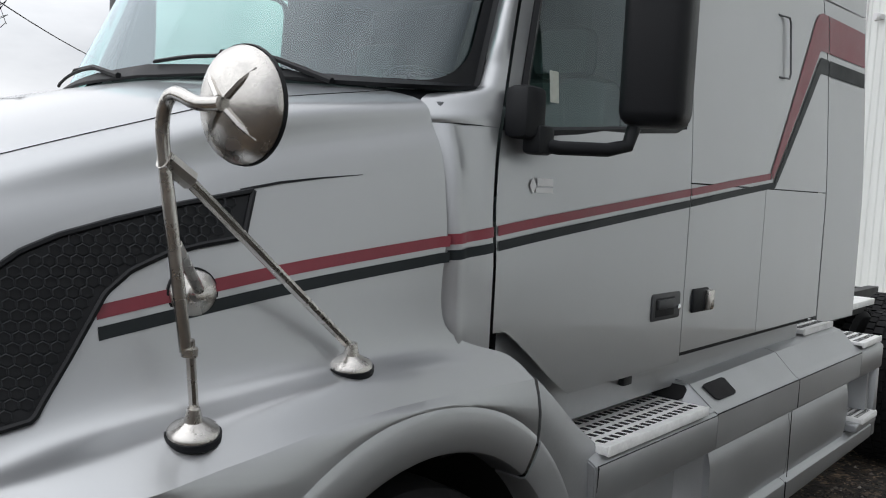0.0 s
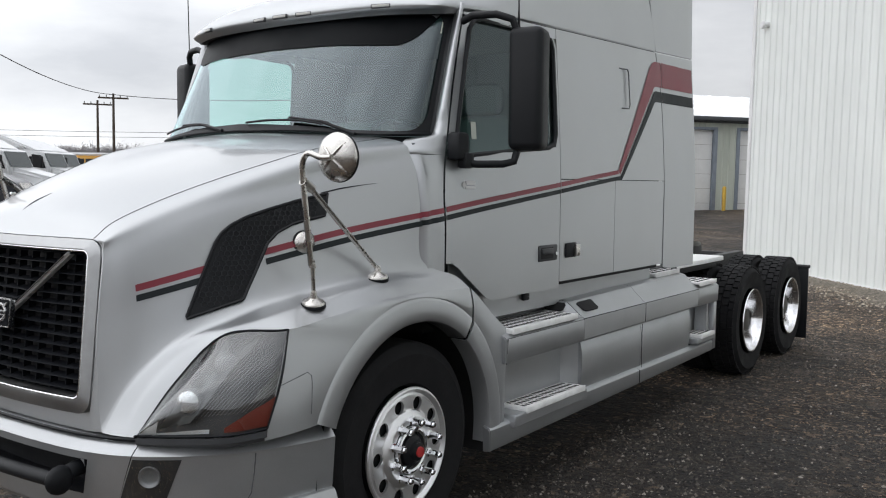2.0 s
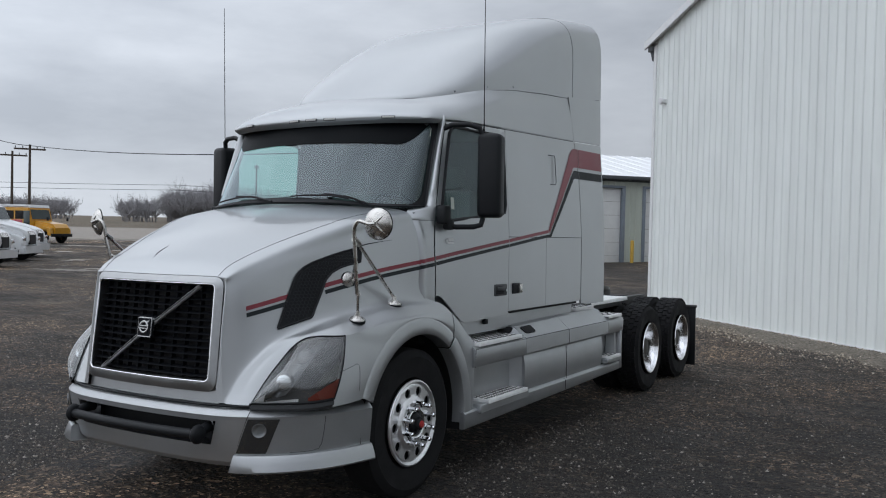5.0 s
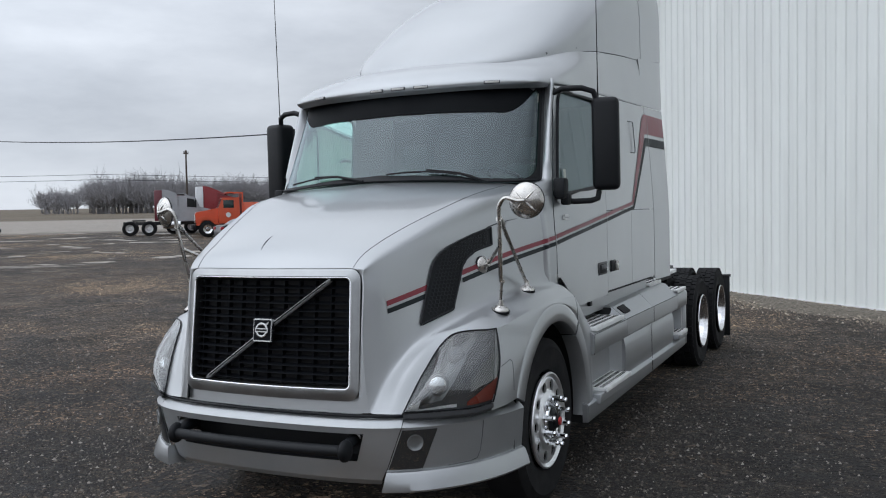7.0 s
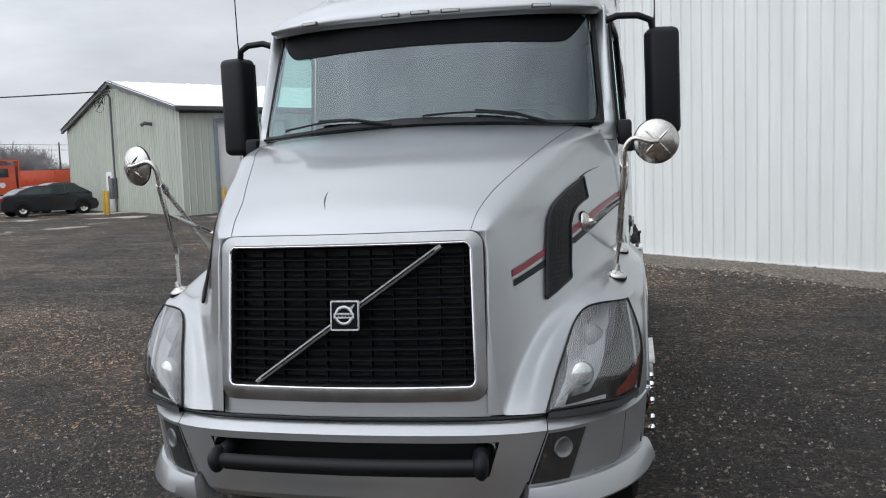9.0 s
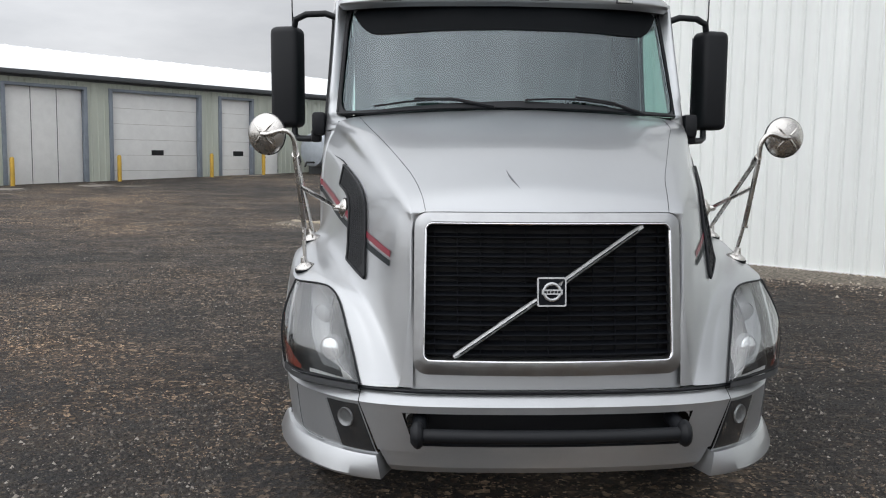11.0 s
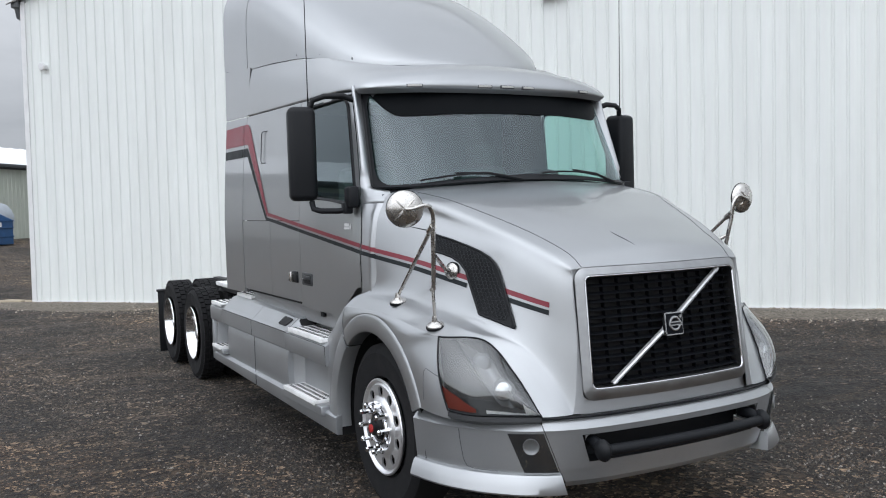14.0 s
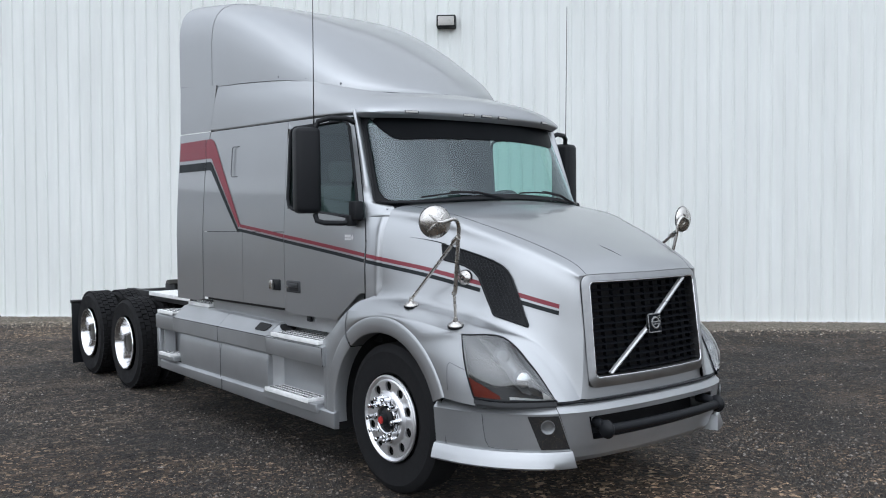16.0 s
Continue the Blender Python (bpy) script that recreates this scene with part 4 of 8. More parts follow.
# ---- head lamps ----
def headlamp(sx):
    upper = spline(RAIL_EDGE, 61)[30:]
    upper = [upper[round(i * 30 / 24)] for i in range(25)]
    lower = spline([(1.170, -0.90, 0.806), (1.105, -1.03, 0.797), (0.98, -1.135, 0.794), (0.88, -1.205, 0.793), (0.812, -1.242, 0.792)], 25)

    def surf(i, f, depth=0.0):
        a, b = upper[i], lower[i]
        p = a + (b - a) * f
        out = Vector((0.62, -0.78, 0.25)).normalized()
        bulge = 0.062 * math.sin(math.pi * f) * math.sin(math.pi * min(1, 0.12 + 0.8 * i / 24))
        return p + out * (bulge - depth) + Vector((0.022, 0, 0)) * math.sin(math.pi * f) * (1 - i / 24)

    fs = np.linspace(0, 1, 13)
    flip = lambda bm: mirrored(bm, sx)
    housing = part("headlamp", flip(sheet(bmesh.new(), [[surf(i, f, 0.05 + 0.05 * math.sin(math.pi * f)) for f in fs] for i in range(25)])), LAMP_HOUSING, truck, "clear swept headlamp with amber corner reflector")
    bm = sheet(bmesh.new(), [[surf(i, f, -0.004) for f in fs] for i in range(25)])
    ob = part("headlamp_lens", flip(bm), LENS, housing)
    ob.visible_shadow = False
    bm = bmesh.new()
    rim = [surf(i, 0, -0.006) for i in range(25)] + [surf(24, f, -0.006) for f in fs[1:]] + [surf(i, 1, -0.006) for i in range(23, -1, -1)] + [surf(0, f, -0.006) for f in fs[::-1][1:]]
    tube(bm, rim, 0.0042, 6, caps=False)
    part("headlamp_gasket", flip(bm), BLACK_PLASTIC, housing)
    bm = sheet(bmesh.new(), [[surf(i, 0, 0.0), surf(i, 0, 0.07)] for i in range(25)])
    sheet(bm, [[surf(i, 1, 0.0), surf(i, 1, 0.07)] for i in range(25)])
    sheet(bm, [[surf(0, f, 0.0), surf(0, f, 0.07)] for f in fs])
    part("headlamp_wall", flip(bm), BLACK_PLASTIC, housing)
    # glossy black plate between the lamp and the bumper
    bm = sheet(bmesh.new(), [[p + Vector((0.003, -0.004, -0.006)), p + Vector((0.004, -0.006, -0.03)), p + Vector((-0.02, 0.03, -0.055))] for p in lower])
    part("lamp_plate", flip(bm), HANDLE_GREY, housing)
    # long bright trough behind both lamps, a soft oval upper lamp and a round projector below
    rows = []
    for k in range(17):
        v = k / 16
        lo, hi = 3.0 + 9.0 * v, 8.0 + 11.0 * v
        row = []
        for j in range(9):
            i = lo + (hi - lo) * j / 8
            q = surf(int(i), 0.04 + 0.80 * v, 0.03 + 0.05 * math.sin(math.pi * j / 8))
            row.append(q + (surf(min(24, int(i) + 1), 0.04 + 0.80 * v, 0.03 + 0.05 * math.sin(math.pi * j / 8)) - q) * (i - int(i)))
        rows.append(row)
    part("reflector_trough", flip(sheet(bmesh.new(), rows)), LAMP_TROUGH, housing)
    for i, f, r, flat in ((8, 0.30, 0.042, 0.3), (13, 0.56, 0.048, 0.4)):
        c = surf(i, f, 0.052)
        d = Vector((0.45, -0.88, 0.1)).normalized()
        frame_m = Matrix.Translation(c) @ d.to_track_quat("X", "Z").to_matrix().to_4x4()
        bm = bmesh.new()
        turned(bm, [(r * flat * math.sin(a), r * math.cos(a)) for a in np.linspace(0, math.pi / 2, 7)], 24, frame_m)
        part("projector", flip(bm), LAMP_SILVER if flat > 0.35 else LAMP_TROUGH, housing)
        bm = bmesh.new()
        turned(bm, [(-0.02, r * 1.25), (0.002, r * 1.1), (0.006, r * 1.02), (-0.004, r * 0.98)], 24, frame_m)
        part("projector_collar", flip(bm), LAMP_TROUGH, housing)
    bm = sheet(bmesh.new(), [[surf(i, f, 0.012) for f in np.linspace(0.66 + 0.038 * i, 0.97, 4)] for i in range(0, 8)])
    part("amber_reflector", flip(bm), AMBER, housing, "amber corner reflector")
    bm = bmesh.new()
    for k in range(46):
        a, b = k * 0.56 - 8.0, k * 0.56 + 1.5
        pts = []
        for j in range(7):
            i, f = a + (b - a) * j / 6, 0.06 + 0.74 * j / 6
            if 0 <= i <= 23:
                q = surf(int(i), f, 0.014)
                pts.append(q + (surf(min(24, int(i) + 1), f, 0.014) - q) * (i - int(i)))
        if len(pts) > 2:
            tube(bm, pts, 0.0006, 3)
    link_mesh("lens_ribs", flip(bm), BRUSHED, housing, kind="stuff")
    bm = sheet(bmesh.new(), [[surf(i, f, 0.010) for f in np.linspace(0.66, 0.95, 4)] for i in range(18, 24)])
    part("front_reflector", flip(bm), LAMP_BRIGHT, housing)
    bm = sheet(bmesh.new(), [[surf(i, f, 0.012) for f in np.linspace(0.93, 0.975, 3)] for i in range(9, 20)])
    part("reflector_strip", flip(bm), LAMP_BRIGHT, housing)


headlamp(1)
headlamp(-1)


# ---- truck: cab ----
SILL = 1.20
roof_seam = smooth_curve([(0.55, 2.655), (0.8, 2.668), (1.4, 2.69), (2.2, 2.714), (3.05, 2.738)])
rear_seam = smooth_curve([(1.1, 3.095), (2.0, 3.085), (2.4, 3.07), (2.74, 2.995), (3.14, 2.87), (3.3, 2.83)])


def lean_seam(bm, near, far, edge):
    """Draws the end at edge of a panel to the leaning joint before the side extender."""
    for v in bm.verts:
        f = min(1.0, max(0.0, (v.co.y - near) / (far - near)))
        v.co.y += f * (rear_seam(v.co.z) - edge)
    return bm


door_front_low = lambda y: max(SILL - 0.06, 1.36 - (y - 0.40) * 0.72) if y > 0.40 else 1.36


def window_low(y):
    return 1.898 + 0.085 * (y - 0.43)


WIN = (0.60, 1.485, 2.628)


a_pillar = smooth_curve([(1.5, 0.335), (1.7, 0.338), (1.85, 0.36), (1.95, 0.387), (2.1, 0.426), (2.35, 0.495), (2.7, 0.60)])
win_front = lambda z: 0.450 + max(0.0, z - 1.95) * 0.27


REAR_EDGE = sorted((p.z, p.x) for p in ROWS_B[0][9:37])
bonnet_end = lambda z: float(np.interp(z, [q[0] for q in REAR_EDGE], [q[1] for q in REAR_EDGE]))


def cowl_point(y, z, sx, lift=0.0):
    """The cowl between the bonnet's rear edge and the door: a step, a rounded ridge, then a flat panel."""
    end = a_pillar(z) - 0.008
    f = min(1.0, max(0.0, (y - 0.178) / (end - 0.178)))
    a, b = bonnet_end(z), cab_x(end, z)
    k = f * f * (3 - 2 * f)
    ridge = 0.011 * math.exp(-((f - 0.22) / 0.13) ** 2) - 0.022 * math.exp(-((f - 0.0) / 0.09) ** 2)
    return Vector((sx * (a + (b - a) * k + ridge + lift), y, z))


def doors(sx):
    name = "left" if sx > 0 else "right"
    # cowl ahead of the door, under the windscreen pillar
    bm = bmesh.new()
    rows = []
    for k in range(21):
        z = 1.30 + (1.905 - 1.30) * k / 20
        rows.append([cowl_point(0.178 + (a_pillar(z) - 0.008 - 0.178) * f, z, sx) for f in (0, 0.05, 0.1, 0.16, 0.22, 0.28, 0.36, 0.5, 0.7, 0.85, 1)])
    sheet(bm, rows if sx < 0 else [r[::-1] for r in rows])
    sheet(bm, [[Vector((sx * (abs(cowl_point(0.178, z, 1).x) - 0.05), 0.178, z)), cowl_point(0.178, z, sx)] for z in np.linspace(1.30, 1.905, 12)])
    part("cowl_side", bm, SILVER, truck)
    # door skin, with the window left open
    bm = bmesh.new()
    y0, y1, wt = WIN
    nz = 14
    zs_low = np.linspace(0, 1, 9)
    ys = [0.335, 0.39, 0.45, 0.52, 0.62, 0.72, 0.85, 1.0, 1.15, 1.3, y1 - 0.045, y1]
    rows = []
    for y in ys:
        a, b = door_front_low(y), window_low(max(0.45, min(y1 - 0.045, y)))
        rows.append([on_cab(max(y, a_pillar(a + (b - a) * f) + 0.005), a + (b - a) * f, sx, 0) for f in zs_low])
    sheet(bm, rows[::-1] if sx > 0 else rows)
    zs = np.linspace(window_low(0.45), wt, 10)
    for za, zb in zip(zs, zs[1:]):
        for lo_y, hi_y in (((lambda z: a_pillar(z) + 0.005), win_front), ((lambda z: y1 - 0.045), (lambda z: y1))):
            q = [on_cab(lo_y(za), za, sx, 0), on_cab(hi_y(za), za, sx, 0), on_cab(hi_y(zb), zb, sx, 0), on_cab(lo_y(zb), zb, sx, 0)]
            sheet(bm, [[q[0], q[1]], [q[3], q[2]]] if sx < 0 else [[q[1], q[0]], [q[2], q[3]]])
    rows = []
    for y in np.linspace(a_pillar(wt) + 0.005, y1, 10):
        rows.append([on_cab(y, z, sx, 0) for z in (wt, roof_seam(y) - 0.004)])
    sheet(bm, rows[::-1] if sx > 0 else rows)
    door = part("cab_door", bm, SILVER, truck, "silver cab door with a tinted window", angle=50)
    # glass and its rubber
    loop = []
    for z in np.linspace(window_low(0.5) + 0.05, wt - 0.06, 6):
        loop.append((win_front(z), z))
    loop += [(win_front(wt) + 0.02, wt - 0.015), (win_front(wt) + 0.06, wt)]
    loop += [(y1 - 0.115, wt), (y1 - 0.065, wt - 0.02), (y1 - 0.045, wt - 0.07)]
    loop += [(y1 - 0.045, window_low(1.4) + 0.08), (y1 - 0.07, window_low(1.4) + 0.02), (y1 - 0.135, window_low(1.35))]
    loop += [(win_front(1.9) + 0.07, window_low(0.52)), (win_front(1.9) + 0.02, window_low(0.5) + 0.015)]
    bm = bmesh.new()
    tube(bm, [on_cab(y, z, sx, 0.0) for y, z in loop + loop[:1]], 0.014, 6, caps=False)
    part("window_rubber", bm, BLACK_PLASTIC, door)
    bm = bmesh.new()
    bm.faces.new([bm.verts.new(on_cab(y, z, sx, -0.012)) for y, z in loop])
    ob = part("side_window", bm, SIDE_GLASS, door, "green-tinted side window")
    ob.visible_shadow = False
    # door handle: dark cup with a flap
    bm = bmesh.new()
    hx = cab_x(1.3, 1.36)
    box(bm, (hx - 0.02, 1.228, 1.308), (hx + 0.008, 1.455, 1.408), 0.02)
    handle = part("door_handle", mirrored(bm, sx), HANDLE_GREY, door, "black recessed door handle")
    bm = bmesh.new()
    box(bm, (hx + 0.004, 1.25, 1.325), (hx + 0.0095, 1.395, 1.392), 0.012)
    part("handle_cup", mirrored(bm, sx), DARK, handle)
    bm = bmesh.new()
    box(bm, (hx + 0.006, 1.255, 1.352), (hx + 0.020, 1.385, 1.386), 0.008)
    part("handle_flap", mirrored(bm, sx), HANDLE_GREY, handle)
    bm = turned(bmesh.new(), [(hx + 0.008, 0.011), (hx + 0.017, 0.010), (hx + 0.018, 0.0)], 12, pose(0, 1.422, 1.352))
    part("lock", mirrored(bm, sx), CHROME, handle)
    # maker's plate: a diamond and two bars, under the window
    for y0, z0, y1, z1 in ((0.512, 1.757, 0.585, 1.778), (0.505, 1.738, 0.585, 1.752)):
        bm = bmesh.new()
        sheet(bm, [[on_cab(y0, z0, sx, 0.004), on_cab(y0, z1, sx, 0.004)], [on_cab(y1, z0, sx, 0.004), on_cab(y1, z1, sx, 0.004)]])
        part("plate_bar", bm, WHITE_PAINT, door)
    bm = bmesh.new()
    bm.faces.new([bm.verts.new(on_cab(y, z, sx, 0.004)) for y, z in ((0.478, 1.757), (0.494, 1.735), (0.508, 1.757), (0.494, 1.78))])
    part("plate_diamond", bm, WHITE_PAINT, door)
    if sx > 0:
        bm = bmesh.new()
        sheet(bm, [[on_cab(y, z, sx, -0.004) for z in (1.995, 2.04, 2.085)] for y in (0.585, 0.625)])
        part("window_sticker", bm, STICKER, door, "small paper sticker inside the window")
    # sill under the door, behind it
    bm = bmesh.new()
    cab_panel(bm, 0.42, 3.04, lambda y: 1.02, lambda y: SILL + 0.02 + 0.62 * max(0.0, 0.72 - y), sx, 24, 2)
    for v in bm.verts:
        v.co.x -= sx * (0.075 if v.co.y > 0.8 else 0.05)
    part("sill", bm, SILVER_PLASTIC, truck)
    # black strip that paints the shade under the door's edge
    bm = bmesh.new()
    box(bm, (1.045, 0.66, 1.128), (1.068, 1.49, 1.155), 0.006)
    part("sill_shadow", mirrored(bm, sx), BLACK_PLASTIC, truck)
    bm = bmesh.new()
    box(bm, (1.06, 1.17, 1.085), (1.085, 1.23, 1.125), 0.006)
    part("sill_catch", mirrored(bm, sx), BLACK_PLASTIC, truck)


def sleeper(sx):
    lockers = []
    bm = bmesh.new()
    cab_panel(bm, 1.49, 3.045, lambda y: 1.797, lambda y: roof_seam(y) - 0.004, sx, 20, 12)
    lean_seam(bm, 2.3, 3.045, 3.05)
    part("sleeper_side", thicken(bm, 0.02), SILVER, truck, "silver sleeper side panel")
    for y0, y1 in ((1.49, 2.243), (2.248, 3.082)):
        bm = bmesh.new()
        cab_panel(bm, y0, y1, lambda y: SILL - 0.025, lambda y: 1.792, sx, 8, 8)
        lockers.append(part("locker_door", thicken(bm, 0.02), SILVER, truck, "silver luggage locker door"))
    x = cab_x(1.6, 1.38)
    bm = bmesh.new()
    box(bm, (x - 0.01, 1.555, 1.315), (x + 0.012, 1.70, 1.405), 0.01)
    latch = part("locker_latch", mirrored(bm, sx), BLACK_PLASTIC, lockers[0], "black latch with a steel paddle")
    bm = bmesh.new()
    box(bm, (x + 0.008, 1.655, 1.322), (x + 0.033, 1.70, 1.398), 0.006)
    part("paddle", mirrored(bm, sx), STEEL, latch)
    # dark shell behind the panel gaps
    bm = bmesh.new()
    cab_panel(bm, 1.42, 3.05, lambda y: SILL - 0.05, lambda y: roof_seam(y) + 0.02, sx, 10, 8)
    for v in bm.verts:
        v.co.x -= sx * 0.028
    part("inner_shell", bm, DARK, truck)
    # grab rail beside the sleeper
    bm = bmesh.new()
    p = [(2.36, 2.552), (2.455, 2.552), (2.472, 2.53), (2.475, 2.31), (2.46, 2.286), (2.375, 2.284)]
    tube(bm, [on_cab(p[0][0], p[0][1], sx, 0.0)] + [on_cab(y, z, sx, 0.016) for y, z in p[1:-1]] + [on_cab(p[-1][0], p[-1][1], sx, 0.0)], 0.0045, 8)
    part("vent_trim", bm, WEATHERED, truck)
    # side extender behind the sleeper
    bm = bmesh.new()
    rows = []
    for y in (3.052, 3.2, 3.4, 3.68):
        rows.append([Vector((sx * (cab_x(3.05, z) + 0.03 * (y - 3.05)), y, z)) for z in np.linspace(1.15 if y < 3.1 else 1.13, 2.735 + 0.03 * (y - 3.05), 14)])
    sheet(bm, rows[::-1] if sx > 0 else rows)
    lean_seam(bm, 3.68, 3.052, 3.045)
    part("side_extender", thicken(bm, 0.02), SILVER, truck, "silver side extender behind the sleeper")
    bm = bmesh.new()
    rows = []
    for y in (3.052, 3.2, 3.4, 3.68):
        rows.append([Vector((sx * (cab_x(3.05, min(z, 2.77)) - max(0, z - 2.77) * 0.02 + 0.03 * (y - 3.05)), y, z)) for z in np.linspace(2.745 + 0.03 * (y - 3.05), 3.16 + 0.11 * (y - 3.05), 7)])
    sheet(bm, rows[::-1] if sx > 0 else rows)
    lean_seam(bm, 3.68, 3.052, 3.045)
    part("side_extender_top", thicken(bm, 0.02), SILVER, truck)


for sx in (1, -1):
    doors(sx)
    sleeper(sx)


def roof():
    lower = [(1.070, 3.05, 2.741), (1.068, 2.2, 2.717), (1.064, 1.4, 2.694), (1.04, 0.85, 2.670), (1.005, 0.62, 2.650), (0.935, 0.475, 2.634), (0.60, 0.352, 2.637), (0, 0.312, 2.640)]
    lip = [(1.074, 3.05, 2.772), (1.072, 2.2, 2.748), (1.068, 1.4, 2.725), (1.052, 0.83, 2.704), (1.02, 0.585, 2.690), (0.945, 0.432, 2.682), (0.60, 0.316, 2.690), (0, 0.278, 2.694)]
    mid = [(1.07, 3.05, 3.00), (1.058, 2.2, 2.95), (1.032, 1.4, 2.885), (0.988, 0.95, 2.83), (0.93, 0.69, 2.80), (0.83, 0.54, 2.788), (0.5, 0.405, 2.797), (0, 0.365, 2.80)]
    upper = [(1.052, 3.05, 3.165), (1.02, 2.2, 3.102), (0.95, 1.4, 3.015), (0.85, 1.0, 2.93), (0.74, 0.80, 2.885), (0.60, 0.70, 2.868), (0.35, 0.60, 2.873), (0, 0.56, 2.878)]
    top = [(0.0, 3.05, 3.18), (0.0, 2.4, 3.12), (0, 1.8, 3.03), (0, 1.4, 2.97), (0, 1.1, 2.935), (0, 0.95, 2.915), (0, 0.8, 2.905), (0, 0.66, 2.895)]
    n = 57
    rails = [spline(r, n) for r in (lower, lip, mid, upper, top)]
    rows = [spline([r[i] for r in rails[:4]], 16) + [rails[3][i] + (rails[4][i] - rails[3][i]) * f for f in (0.3, 0.7, 1)] for i in range(n)]
    bm = sheet(bmesh.new(), rows)
    tm = bpy.data.meshes.new("tmp")
    r2 = sheet(bmesh.new(), [[(-p.x, p.y, p.z) for p in row[::-1]] for row in rows])
    r2.to_mesh(tm)
    bm.from_mesh(tm)
    r2.free()
    bpy.data.meshes.remove(tm)
    bmesh.ops.remove_doubles(bm, verts=bm.verts, dist=0.0005)
    bmesh.ops.recalc_face_normals(bm, faces=bm.faces)
    lean_seam(bm, 2.3, 3.05, 3.05)
    roof_ob = part("cab_roof", bm, SILVER, truck, "silver cab roof with a sun visor lip", angle=50)
    # underside of the visor
    low = spline(lower, n)
    bm = sheet(bmesh.new(), [[(p.x, p.y, p.z), (p.x * 0.96, p.y + 0.10, p.z + 0.005)] for p in low[24:]])
    sheet(bm, [[(-p.x, p.y, p.z), (-p.x * 0.96, p.y + 0.10, p.z + 0.005)] for p in low[24:]])
    part("visor_underside", bm, DARK, roof_ob)
    # marker lamps along the visor
    lp = spline(lip, 200)
    for x in (0.0, 0.181, -0.181, 0.692, -0.692):
        p = min(lp[100:], key=lambda q: abs(q.x - abs(x)))
        yaw = 0 if abs(x) < 0.1 else math.copysign(math.degrees(math.atan(0.12 if abs(x) < 0.3 else 0.33)), x)
        bm = boxed((-0.056, -0.012, -0.011), (0.056, 0.01, 0.011), 0.004)
        lamp = part("marker_lamp", bm, MARKER_BASE, roof_ob)
        lamp.matrix_basis = pose(math.copysign(p.x, x) if x else 0, p.y + 0.006, p.z - 0.012, -4, 0, yaw)
        lens = part("marker_lens", boxed((-0.048, -0.0145, -0.007), (0.048, 0.0, 0.007), 0.003), MARKER_LENS, lamp)
    # roof fairing
    wb = smooth_curve([(0.78, 0.05), (0.82, 0.33), (0.92, 0.60), (1.12, 0.80), (1.5, 0.935), (2.2, 1.015), (3.0, 1.05), (3.68, 1.072)])
    zb = smooth_curve([(0.78, 2.895), (0.92, 2.903), (1.12, 2.945), (1.5, 3.03), (2.2, 3.105), (3.0, 3.16), (3.68, 3.235)])
    zt = smooth_curve([(0.78, 2.905), (0.86, 2.97), (1.12, 3.16), (1.5, 3.40), (1.9, 3.62), (2.4, 3.83), (2.9, 3.97), (3.68, 4.085)])
    ex = smooth_curve([(0.78, 2.1), (1.3, 2.5), (2.0, 3.6), (2.9, 5.8), (3.68, 6.5)])

    def section(y):
        w, a, b, e = wb(y), zb(y), zt(y), ex(y)
        pts = []
        for k in range(33):
            t = math.pi * k / 32
            c, s = math.cos(t), math.sin(t)
            pts.append((w * math.copysign(abs(c) ** (2 / e), c), y, a + (b - a) * abs(s) ** (2 / e)))
        return pts

    ys = [0.78, 0.80, 0.82, 0.86, 0.92, 1.0, 1.1, 1.2, 1.33, 1.5, 1.7, 1.9, 2.1, 2.3, 2.5, 2.7, 2.85, 2.97]
    bm = sheet(bmesh.new(), [section(y) for y in ys])
    fairing = part("roof_fairing", thicken(bm, 0.012), SILVER, truck, "silver roof air deflector", angle=60)
    bm = sheet(bmesh.new(), [section(y) for y in (2.975, 3.1, 3.3, 3.5, 3.68)])
    part("fairing_rear", thicken(bm, 0.015), SILVER, fairing)
    bm = bmesh.new()
    sheet(bm, [[(-0.70, 0.95, 2.91), (0.70, 0.95, 2.91)], [(-0.88, 1.5, 3.02), (0.88, 1.5, 3.02)], [(-0.97, 2.2, 3.09), (0.97, 2.2, 3.09)], [(-1.0, 3.6, 3.17), (1.0, 3.6, 3.17)]])
    part("fairing_floor", bm, DARK, fairing)
    # seam of dark rubber under the fairing, with its screws
    for s in (1, -1):
        bm = bmesh.new()
        tube(bm, [(s * (wb(y) + 0.004), y, zb(y)) for y in np.linspace(0.98, 3.66, 30)], 0.005, 6)
        part("fairing_seal", bm, BLACK_PLASTIC, fairing)
        for y in (1.12, 1.45, 1.8, 2.2, 2.65, 2.95):
            bm = turned(bmesh.new(), [(0, 0.012), (0.008, 0.011), (0.012, 0.0)], 10)
            ob = part("screw", mirrored(bm, s), WEATHERED, fairing)
            ob.location = (s * (wb(y) + 0.001), y, zb(y) + 0.028)
    return


roof()


